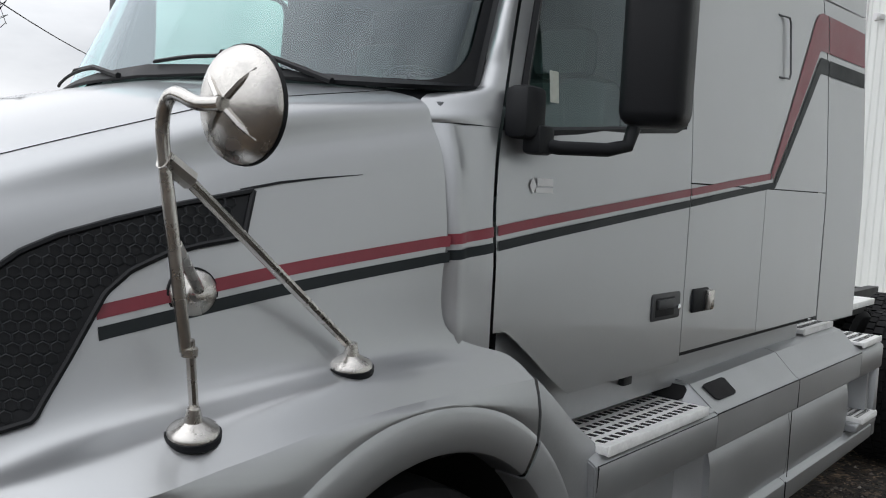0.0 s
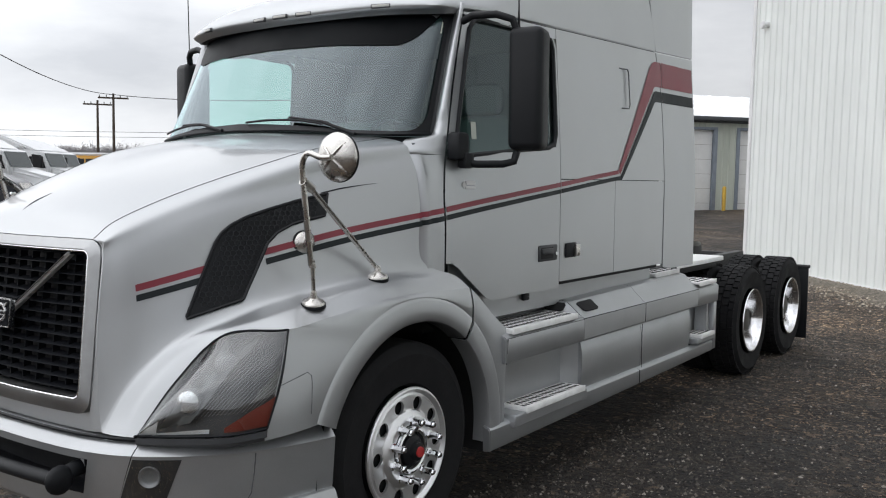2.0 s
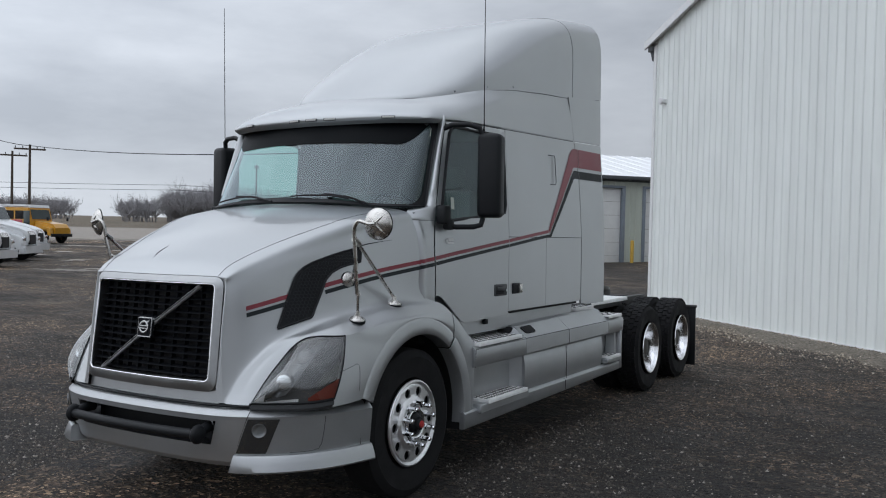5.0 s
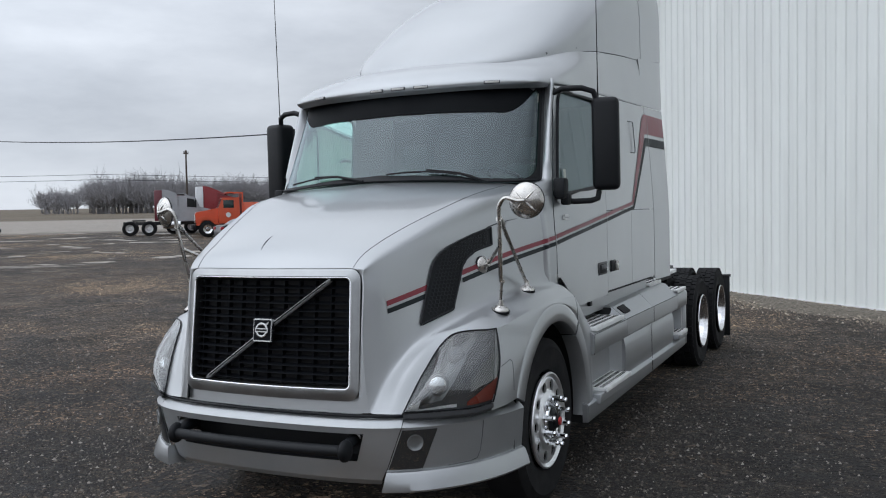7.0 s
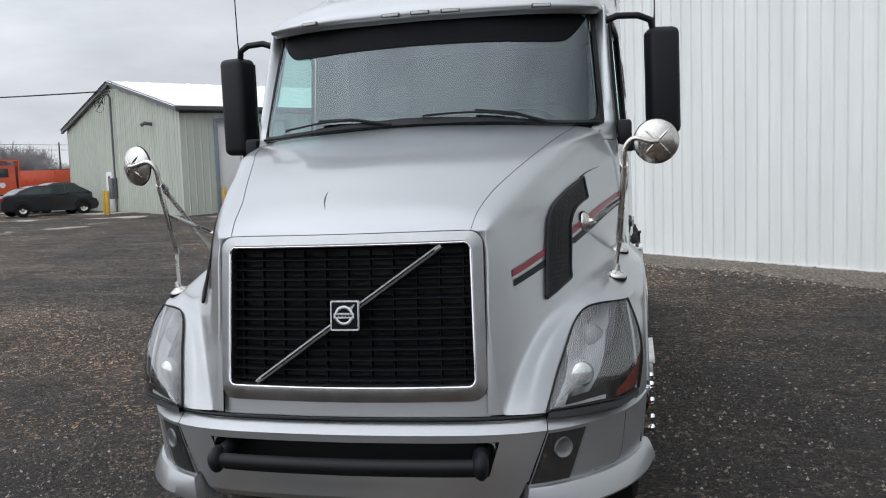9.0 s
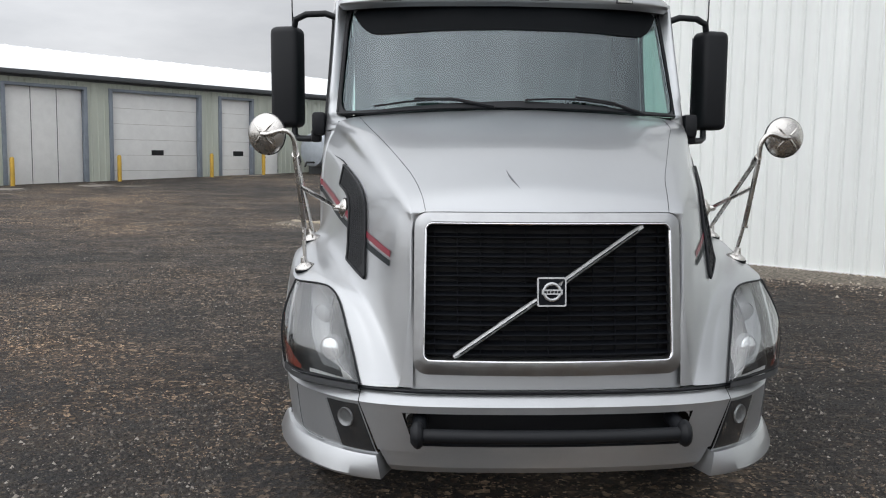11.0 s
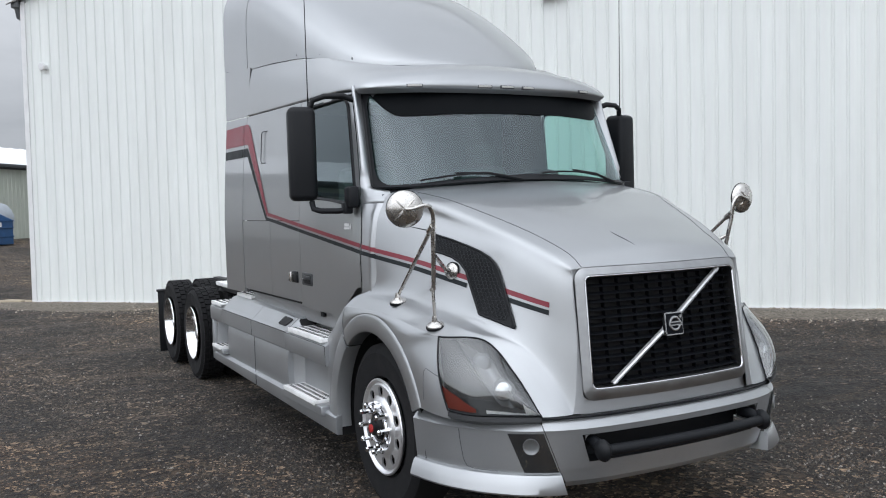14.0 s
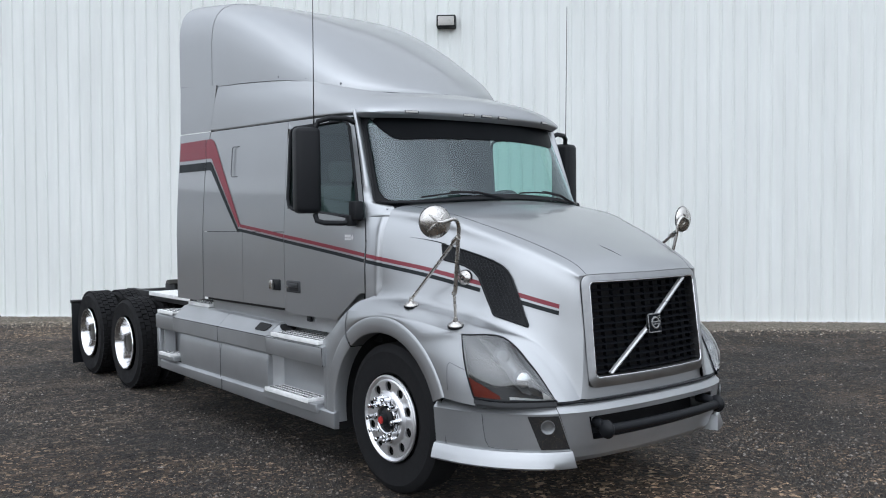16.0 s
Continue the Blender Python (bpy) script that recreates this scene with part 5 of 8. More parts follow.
# ---- windscreen ----
def windscreen():
    bottom = [(1.005, 0.365, 2.005), (0.955, 0.235, 1.995), (0.75, 0.10, 2.0), (0.4, 0.015, 2.025), (0, -0.015, 2.035)]
    top = [(0.955, 0.615, 2.655), (0.90, 0.53, 2.675), (0.7, 0.445, 2.685), (0.4, 0.39, 2.695), (0, 0.37, 2.70)]
    n = 29
    b, t = spline(bottom, n), spline(top, n)
    rows = [[p + (q - p) * f for f in np.linspace(0, 1, 8)] for p, q in zip(b, t)]
    full = [[Vector((-p.x, p.y, p.z)) for p in r] for r in rows][:-1] + [r for r in rows[::-1]]
    bm = sheet(bmesh.new(), full)
    ob = part("windscreen", bm, WINDSCREEN, truck, "curved green-tinted windscreen")
    # the visor's dark image along the top of the glass, put in as an opaque sheet, drawn down at both ends
    band = []
    for r in full:
        lo = 0.69 + 0.27 * max(0.0, (abs(r[0].x) - 0.80) / 0.19) ** 2.2
        band.append([r[0] + (r[-1] - r[0]) * (lo + (0.995 - lo) * k / 4) + Vector((0, -0.004, 0.002)) for k in range(5)])
    part("visor_band", sheet(bmesh.new(), band), VISOR_BAND, ob, "dark band where the visor shows in the windscreen's top")
    ob.visible_shadow = False
    k = len(full) - 4
    r = full[k]
    r2 = [u + (v - u) * 0.5 for u, v in zip(r, full[k - 1])]
    part("corner_sticker", sheet(bmesh.new(), [[w[0] + (w[-1] - w[0]) * f + Vector((0, -0.012, 0.006)) for f in (0.80, 0.93)] for w in (r, r2)]), STICKER, ob)
    edge = [r[0] for r in full] + full[-1][1:] + [r[-1] for r in full[::-1][1:]] + full[0][::-1][1:-1]
    bm = bmesh.new()
    # broad black rubber round the glass
    c = Vector((0, 0.2, 2.34))
    ins = []
    for p in edge:
        ins.append(p + (c - p).normalized() * 0.03)
    m = len(edge)
    vs = [[bm.verts.new(q + Vector((0, -0.008, 0.004))) for q in lp] for lp in ([p + (p - c).normalized() * 0.014 for p in edge], edge, ins)]
    for a, d in zip(vs, vs[1:]):
        for k in range(m):
            bm.faces.new((a[k], a[(k + 1) % m], d[(k + 1) % m], d[k]))
    bmesh.ops.recalc_face_normals(bm, faces=bm.faces)
    part("windscreen_rubber", thicken(bm, 0.012), BLACK_PLASTIC, ob)
    # inner lip of the rubber, lying on the glass with rounded corners
    last = len(full) - 1
    run_len = np.cumsum([0.0] + [(q[0] - p[0]).length for p, q in zip(full, full[1:])])
    wide, high = float(run_len[-1]), 0.75

    def on_glass(u, f):
        u = min(max(u, 0.0), last - 1e-6)
        i = int(u)
        a, b = full[i], full[i + 1]
        p = a[0] + (a[-1] - a[0]) * f
        q = b[0] + (b[-1] - b[0]) * f
        nrm = (q - p).cross(a[-1] - a[0]).normalized()
        if nrm.y > 0:
            nrm = -nrm
        return p + (q - p) * (u - i) + nrm * 0.007

    inset, rad, broad = 0.024, 0.12, 2.5
    inner, outer = [], []
    for cx, cy, a0 in ((wide - inset - rad, high - inset - rad, 0), (inset + rad, high - inset - rad, 90), (inset + rad, inset + rad, 180), (wide - inset - rad, inset + rad, 270)):
        for k in range(9):
            a = radians(a0 + 90 * k / 8)
            c, d = math.cos(a), math.sin(a)
            reach = (inset + rad) / max(abs(c), abs(d))
            inner.append((cx + rad * c, cy + rad * d))
            outer.append((cx + reach * c, cy + reach * d))
    ring = list(zip(inner, outer))
    fine = []
    for (p, q), (p2, q2) in zip(ring, ring[1:] + ring[:1]):
        steps = max(1, int(math.dist(p, p2) / 0.04))
        for k in range(steps):
            g = k / steps
            fine.append([tuple(x + (y - x) * g for x, y in zip(v, w)) for v, w in ((p, p2), (q, q2))])
    fine.append(fine[0])
    # the lip is broader down the two sides
    squeeze = lambda x: wide / 2 + (x - wide / 2) * (1 - 2 * inset * (broad - 1) / wide)
    fine = [[(squeeze(p[0]), p[1]), q] for p, q in fine]
    bm = sheet(bmesh.new(), [[on_glass(float(np.interp(x, run_len, range(last + 1))), y / high) for x, y in pair] for pair in fine])
    bmesh.ops.recalc_face_normals(bm, faces=bm.faces)
    part("rubber_lip", bm, BLACK_PLASTIC, ob)
    # pillars beside the glass, flaring out into the cowl at their feet
    foot = [cowl_point(0.178, 1.905, 1), Vector((1.000, 0.180, 1.922)), Vector((0.962, 0.182, 1.950)), Vector((0.957, 0.225, 1.985)), Vector((1.004, 0.335, 2.000))]
    for s in (1, -1):
        inner, outer = list(foot), [Vector((cab_x(a_pillar(z), z), a_pillar(z) - 0.008, z)) for z in (1.905, 1.925, 1.95, 1.98, 2.015)]
        for f in np.linspace(0.06, 1.06, 12):
            p = Vector(bottom[0]) + (Vector(top[0]) - Vector(bottom[0])) * f
            inner.append(p + Vector((0.008, -0.012, 0)))
            outer.append(Vector((cab_x(a_pillar(p.z), p.z), a_pillar(p.z) - 0.008, p.z)))
        inner, outer = spline(inner, 40), spline(outer, 40)
        rows = []
        for k, (p, q) in enumerate(zip(inner, outer)):
            swell = Vector((0.020, -0.026, 0.006)) * (1 if k > 14 else 0.55)
            rows.append([p + (q - p) * f + swell * math.sin(math.pi * f) for f in (0, 0.15, 0.3, 0.45, 0.6, 0.75, 0.9, 1)])
        bm = sheet(bmesh.new(), [[Vector((p.x * s, p.y, p.z)) for p in r] for r in rows])
        bmesh.ops.recalc_face_normals(bm, faces=bm.faces)
        part("windscreen_pillar", bm, SILVER, truck, angle=70)
    bm = sheet(bmesh.new(), [[Vector((p.x * s, p.y - 0.02, p.z - 0.03)), Vector((p.x * s, p.y + 0.01, p.z - 0.002))] for s in (1,) for p in b])
    sheet(bm, [[Vector((-p.x, p.y - 0.02, p.z - 0.03)), Vector((-p.x, p.y + 0.01, p.z - 0.002))] for p in b])
    part("cowl_strip", bm, BLACK_PLASTIC, truck)
    # wipers
    def on_glass(x, f):
        k = min(range(len(full)), key=lambda i: abs(full[i][0].x - x))
        r = full[k]
        p = r[0] + (r[-1] - r[0]) * f
        return p + Vector((0, -0.025, 0.018))

    for x0, x1, pivot in ((-0.80, -0.28, -0.10), (0.06, 0.58, 0.76)):
        pts = [on_glass(x, 0.035 + 0.02 * math.sin(math.pi * k / 8)) for k, x in enumerate(np.linspace(x0, x1, 9))]
        bm = tube(bmesh.new(), pts, 0.006, 6)
        wiper = part("wiper", bm, BLACK_PLASTIC, truck, "black wiper lying along the glass")
        mid = on_glass((x0 + x1) / 2, 0.075)
        bm = tube(bmesh.new(), [on_glass(pivot, -0.02), on_glass((pivot + (x0 + x1) / 2) / 2, 0.05), mid, on_glass((x0 + x1) / 2, 0.05)], [0.010, 0.009, 0.006, 0.005], 6)
        part("wiper_arm", bm, BLACK_PLASTIC, wiper)


windscreen()


# ---- cab interior ----
def interior():
    bm = bmesh.new()
    box(bm, (-1.02, 0.20, 1.72), (1.02, 0.62, 1.98), 0.05)
    box(bm, (0.15, 0.5, 1.72), (0.85, 0.70, 2.03), 0.06)
    part("dashboard", bm, INTERIOR, truck, "dark grey dashboard")
    bm = bmesh.new()
    box(bm, (-1.0, 1.98, 1.2), (1.0, 2.0, 2.74))
    part("sleeper_curtain", bm, INTERIOR, truck, "grey sleeper curtain")
    bm = bmesh.new()
    box(bm, (-1.0, 0.3, 1.0), (1.0, 2.0, 1.15))
    box(bm, (-1.03, 3.0, 1.05), (1.03, 3.04, 3.08))
    part("cab_floor", bm, DARK, truck)
    bm = bmesh.new()
    box(bm, (-0.93, 0.5, 2.56), (0.93, 0.74, 2.70), 0.04)
    box(bm, (-0.98, 0.70, 2.66), (0.98, 2.0, 2.70), 0.02)
    part("headliner", bm, INTERIOR, truck, "dark overhead console")
    for x in (0.52, -0.52):
        bm = bmesh.new()
        box(bm, (x - 0.26, 1.05, 1.45), (x + 0.26, 1.55, 1.60), 0.06)
        box(bm, (x - 0.25, 1.48, 1.55), (x + 0.25, 1.66, 2.20), 0.08)
        box(bm, (x - 0.14, 1.50, 2.20), (x + 0.14, 1.62, 2.40), 0.06)
        box(bm, (x - 0.2, 1.1, 1.1), (x + 0.2, 1.5, 1.46), 0.03)
        part("driver_seat" if x > 0 else "passenger_seat", bm, INTERIOR_LIGHT, truck, "grey cloth cab seat")
    m = pose(0.52, 0.80, 2.0, -30, 0, 0)
    bm = bmesh.new()
    ring = [m @ Vector((0.225 * math.cos(a), 0.225 * math.sin(a), 0)) for a in (2 * math.pi * k / 28 for k in range(28))]
    tube(bm, ring + ring[:1], 0.016, 8, caps=False)
    for a in (0.3, 2.84, -1.57):
        tube(bm, [m @ Vector((0, 0, -0.03)), m @ Vector((0.22 * math.cos(a), 0.22 * math.sin(a), 0))], 0.014, 6)
    tube(bm, [m @ Vector((0, 0, 0)), m @ Vector((0, 0, -0.25))], 0.05, 10)
    part("steering_wheel", bm, BLACK_PLASTIC, truck, "dark steering wheel")


interior()


# ---- stripes, vents ----
def stripes(sx):
    on_b = lambda y, z: on_bonnet(y, z, sx, 0.0035)
    on_c = lambda y, z: on_cab(y, z, sx, 0.0035)
    up = smooth_curve([(-1.16, 1.346), (-0.90, 1.416), (-0.635, 1.482), (-0.30, 1.551), (0.10, 1.612), (0.48, 1.664), (1.0, 1.724), (1.48, 1.775), (2.0, 1.832), (2.29, 1.862)])
    zz = lambda y, off: up(y) + off
    runs = [("red_stripe", RED_STRIPE, 0.0, -0.027), ("black_stripe", BLACK_STRIPE, -0.041, -0.067)]
    for name, mt, o0, o1 in runs:
        for a, b, place in ((-1.138, -0.86, on_b), (-0.65, 0.168, on_b), (0.345, 1.483, on_c), (1.49, 2.29, on_c)):
            ys = np.linspace(a, b, 20)
            bm = strip(bmesh.new(), [(y, zz(y, o0)) for y in ys], [(y, zz(y, o1)) for y in ys], place, 40)
            bmesh.ops.recalc_face_normals(bm, faces=bm.faces)
            part(name, bm, mt, truck)
        cow = lambda y, z: cowl_point(y, z, sx, 0.004)
        bm = strip(bmesh.new(), [(0.185, zz(0.185, o0)), (0.327, zz(0.327, o0))], [(0.185, zz(0.185, o1)), (0.327, zz(0.327, o1))], cow, 16)
        part(name, bm, mt, truck)
    # the flick up to the broad band on the extender
    ze = zz(2.29, 0)
    part("red_stripe", strip(bmesh.new(), [(2.29, ze), (2.80, 2.52), (2.86, 2.60), (2.91, 2.645), (2.97, 2.665), (3.075, 2.668)], [(2.315, ze - 0.030), (2.90, 2.435), (2.925, 2.465), (2.945, 2.478), (2.97, 2.482), (3.075, 2.484)], on_c, 60), RED_STRIPE, truck)
    part("black_stripe", strip(bmesh.new(), [(2.29, ze - 0.041), (2.325, ze - 0.040), (2.92, 2.425), (2.945, 2.449), (3.075, 2.451)], [(2.29, ze - 0.067), (2.345, ze - 0.064), (2.94, 2.365), (2.965, 2.371), (3.075, 2.373)], on_c, 60), BLACK_STRIPE, truck)
    ext = lambda y, z: Vector((sx * (cab_x(3.05, z) + 0.03 * (y - 3.05) + 0.0035), y, z))
    part("red_stripe", strip(bmesh.new(), [(3.08, 2.668), (3.655, 2.672)], [(3.08, 2.484), (3.655, 2.488)], ext, 6), RED_STRIPE, truck)
    part("black_stripe", strip(bmesh.new(), [(3.08, 2.451), (3.655, 2.455)], [(3.08, 2.373), (3.655, 2.377)], ext, 6), BLACK_STRIPE, truck)


VENT_UP = [(-0.315, 1.712), (-0.47, 1.678), (-0.60, 1.643), (-0.70, 1.612), (-0.765, 1.582), (-0.81, 1.548), (-0.838, 1.512), (-0.868, 1.452), (-0.925, 1.338), (-0.985, 1.218)]
VENT_LO = [(-0.352, 1.612), (-0.44, 1.596), (-0.51, 1.578), (-0.58, 1.545), (-0.63, 1.502), (-0.662, 1.450), (-0.705, 1.378), (-0.772, 1.272), (-0.87, 1.245), (-0.985, 1.210)]


def vents(sx):
    place = lambda lift: (lambda y, z: on_bonnet(y, z, sx, lift))
    frame_bm = strip(bmesh.new(), VENT_UP, VENT_LO, place(0.006), 50)
    vent = part("bonnet_vent", frame_bm, BLACK_PLASTIC, bonnet, "black honeycomb vent on the bonnet flank")
    a, b = path_points(VENT_UP, 60), path_points(VENT_LO, 60)
    bm = bmesh.new()
    loop = [place(0.008)(*p) for p in a] + [place(0.008)(*p) for p in b[::-1]]
    tube(bm, loop + loop[:1], 0.007, 6, caps=False)
    part("vent_rim", bm, BLACK_PLASTIC, vent)
    poly = [tuple(p + (q - p) * 0.10) for p, q in zip(a[3:-6], b[3:-6])] + [tuple(p + (q - p) * 0.90) for p, q in zip(a[3:-6], b[3:-6])][::-1]
    bm = bmesh.new()
    s = 0.0135
    for r in range(40):
        for c in range(36):
            y = -1.0 + (c + 0.5 * (r % 2)) * s * 1.73
            z = 1.2 + r * s * 1.5
            if inside(poly, y, z):
                ring = [place(0.011)(y + s * 0.98 * math.sin(k * math.pi / 3), z + s * 0.98 * math.cos(k * math.pi / 3)) for k in range(6)]
                inn = [place(0.0125)(y + s * 0.80 * math.sin(k * math.pi / 3), z + s * 0.80 * math.cos(k * math.pi / 3)) for k in range(6)]
                va, vb = [bm.verts.new(p) for p in ring], [bm.verts.new(p) for p in inn]
                for k in range(6):
                    bm.faces.new((va[k], va[(k + 1) % 6], vb[(k + 1) % 6], vb[k]))
    # thin dark line that paints the shade of a crease in the flank
    line = [on_bonnet(y, z, sx, 0.001) for y, z in ((-0.34, 1.715), (-0.25, 1.735), (-0.15, 1.75), (-0.05, 1.762))]
    part("crease_dark_line", tube(bmesh.new(), line, [0.004, 0.004, 0.0025, 0.0008], 4), VENT_GREY, bonnet)
    link_mesh("honeycomb", bm, VENT_GREY, vent, smooth=False, kind="stuff")


for sx in (1, -1):
    stripes(sx)
    vents(sx)


# ---- mirrors ----
def door_mirror(sx):
    bm = bmesh.new()
    box(bm, (-0.092, -0.085, 1.935), (0.092, 0.085, 2.56), 0.04, pose(1.352, 0.73, 0, 0, 0, 14), seg=3)
    body = part("door_mirror", mirrored(bm, sx), BLACK_PLASTIC, truck, "tall black door mirror")
    bm = boxed((-0.078, 0.085, 1.965), (0.078, 0.092, 2.53), 0.003, pose(1.352, 0.73, 0, 0, 0, 14))
    part("mirror_glass", mirrored(bm, sx), CHROME, body)
    bm = bmesh.new()
    tube(bm, [(1.03, 0.58, 2.60), (1.10, 0.58, 2.625), (1.22, 0.62, 2.625), (1.29, 0.66, 2.60), (1.305, 0.68, 2.54)], 0.02, 10)
    part("upper_arm", mirrored(bm, sx), BLACK_PLASTIC, body)
    bm = bmesh.new()
    tube(bm, [(1.15, 0.46, 1.87), (1.19, 0.50, 1.862), (1.27, 0.62, 1.865), (1.305, 0.67, 1.88), (1.31, 0.69, 1.93)], 0.02, 10)
    box(bm, (1.09, 0.37, 1.88), (1.17, 0.47, 2.02), 0.02)
    box(bm, (1.12, 0.42, 1.84), (1.18, 0.50, 1.92), 0.015)
    part("lower_arm", mirrored(bm, sx), BLACK_PLASTIC, body)
    bm = tube(bmesh.new(), [(1.31, 0.69, 2.55), (1.315, 0.68, 2.65), (1.32, 0.66, 3.80)], [0.009, 0.004, 0.0025], 6)
    part("antenna", mirrored(bm, sx), BLACK_PLASTIC, truck, "thin whip antenna on the mirror bracket")


def bonnet_mirror(sx):
    dy = 0.03 if sx > 0 else -0.03

    def seat(x, y):
        hit = BONNET_TREE.ray_cast(Vector((x, y, 3)), Vector((0, 0, -1)))[0]
        return hit if hit else Vector((x, y, 1.3))

    foot_f, foot_r = seat(1.080 if sx > 0 else 1.10, -0.557 if sx > 0 else -0.655), seat(1.086 if sx > 0 else 1.112, -0.18 + dy)
    # the mirror across from the driver is turned further in
    c, d = Vector((1.278, -0.655 + dy, 1.865)), Vector((0.07 if sx > 0 else 0.42, -1.0, -0.04)).normalized()
    mt = Matrix.Translation(c) @ (-d).to_track_quat("X", "Z").to_matrix().to_4x4()
    bm = bmesh.new()
    turned(bm, [(-0.036, 0.0), (-0.032, 0.03), (-0.022, 0.072), (-0.004, 0.096), (0.008, 0.10), (0.012, 0.097)], 36, mt)
    head = part("bonnet_mirror", mirrored(bm, sx), STEEL, truck, "round stainless convex mirror on a bent tube stand")
    for k in range(4):
        a = math.pi / 4 + k * math.pi / 2
        ray = [(-0.036, 0.015), (-0.028, 0.05), (-0.014, 0.082)]
        bm = tube(bmesh.new(), [mt @ Vector((h, r * math.cos(a), r * math.sin(a))) for h, r in ray], [0.006, 0.006, 0.002], 6)
        part("stiffening_rib", mirrored(bm, sx), STEEL, head)
    bm = turned(bmesh.new(), [(0.010, 0.098), (0.016, 0.07), (0.019, 0.0)], 36, mt)
    part("convex_glass", mirrored(bm, sx), CHROME, head)
    bm = turned(bmesh.new(), [(0.006, 0.101), (0.014, 0.102), (0.015, 0.096)], 36, mt)
    part("mirror_rim", mirrored(bm, sx), BLACK_PLASTIC, head)
    bm = bmesh.new()
    bend = spline([c + d * 0.04, c + d * 0.055 + Vector((-0.04, -0.0, 0.0)), Vector((1.178, -0.715 + dy, 1.88)), Vector((1.138, -0.708 + dy, 1.835)), Vector((1.133, -0.695 + dy, 1.74))], 14)
    tube(bm, bend + [Vector((1.104, -0.625 + dy, 1.42))], 0.0125, 10)
    part("stand_tube", mirrored(bm, sx), STEEL, head)
    bm = tube(bmesh.new(), [Vector((1.108, -0.62 + dy, 1.44)), foot_f + Vector((0.003, -0.002, 0.045))], 0.0095, 8)
    tube(bm, [Vector((1.109, -0.62 + dy, 1.425)), Vector((1.108, -0.62 + dy, 1.41))], 0.016, 10)
    part("stand_rod", mirrored(bm, sx), STEEL, head)
    bm = tube(bmesh.new(), [Vector((1.132, -0.685 + dy, 1.765)), Vector((1.131, -0.66 + dy, 1.745)), foot_r + Vector((0, -0.01, 0.05))], [0.012, 0.0115, 0.0105], 8)
    tube(bm, [Vector((1.133, -0.70 + dy, 1.77)), Vector((1.131, -0.645 + dy, 1.735))], 0.019, 8)
    part("rear_brace", mirrored(bm, sx), STEEL, head)
    side = on_bonnet(-0.50 + dy, 1.50, 1, 0.0)
    bm = tube(bmesh.new(), [Vector((1.124, -0.665 + dy, 1.62)), side + Vector((0.03, 0, 0))], 0.011, 8)
    part("side_brace", mirrored(bm, sx), STEEL, head)
    for p, nrm in ((foot_f, Vector((0.2, -0.15, 1))), (foot_r, Vector((0.15, -0.1, 1))), (side, Vector((1, -0.3, 0.1)))):
        mm = Matrix.Translation(p) @ nrm.normalized().to_track_quat("X", "Z").to_matrix().to_4x4()
        bm = turned(bmesh.new(), [(-0.012, 0.05), (0.006, 0.05), (0.012, 0.046), (0.020, 0.030), (0.028, 0.018), (0.055, 0.012), (0.058, 0.0)], 24, mm)
        part("mount_foot", mirrored(bm, sx), STEEL, head)
        bm = turned(bmesh.new(), [(-0.012, 0.054), (0.002, 0.054), (0.003, 0.04)], 24, mm)
        part("foot_gasket", mirrored(bm, sx), BLACK_PLASTIC, head)


for sx in (1, -1):
    door_mirror(sx)
    bonnet_mirror(sx)


# ---- side fairings and steps ----
def tread(lo, hi, sx, parent, n_y, n_x):
    """A bright stamped step plate with rows of square holes and a folded front lip."""
    bm = boxed(lo, hi, 0.004)
    plate = part("step_plate", mirrored(bm, sx), STEP_ALU, parent, "bright aluminium step plate with square holes")
    bm = bmesh.new()
    wx, wy = (hi[0] - lo[0] - 0.03) / n_x, (hi[1] - lo[1] - 0.04) / n_y
    for i in range(n_x):
        for j in range(n_y):
            a = lo[0] + 0.010 + (i + 0.22) * wx
            b = lo[1] + 0.02 + (j + 0.2 + 0.08 * (i % 2)) * wy
            prism(bm, [(a, b), (a + wx * 0.56, b + wy * 0.1), (a + wx * 0.56, b + wy * 0.62), (a, b + wy * 0.52)], 0.002, pose(0, 0, hi[2] - 0.0005))
    link_mesh("slot_pattern", mirrored(bm, sx), DARK, plate, smooth=False, kind="stuff")
    bm = boxed((hi[0] - 0.006, lo[1] + 0.004, hi[2] - 0.03), (hi[0] + 0.004, hi[1] - 0.004, hi[2] + 0.003), 0.002)
    part("plate_lip", mirrored(bm, sx), STEP_ALU, plate)
    return plate


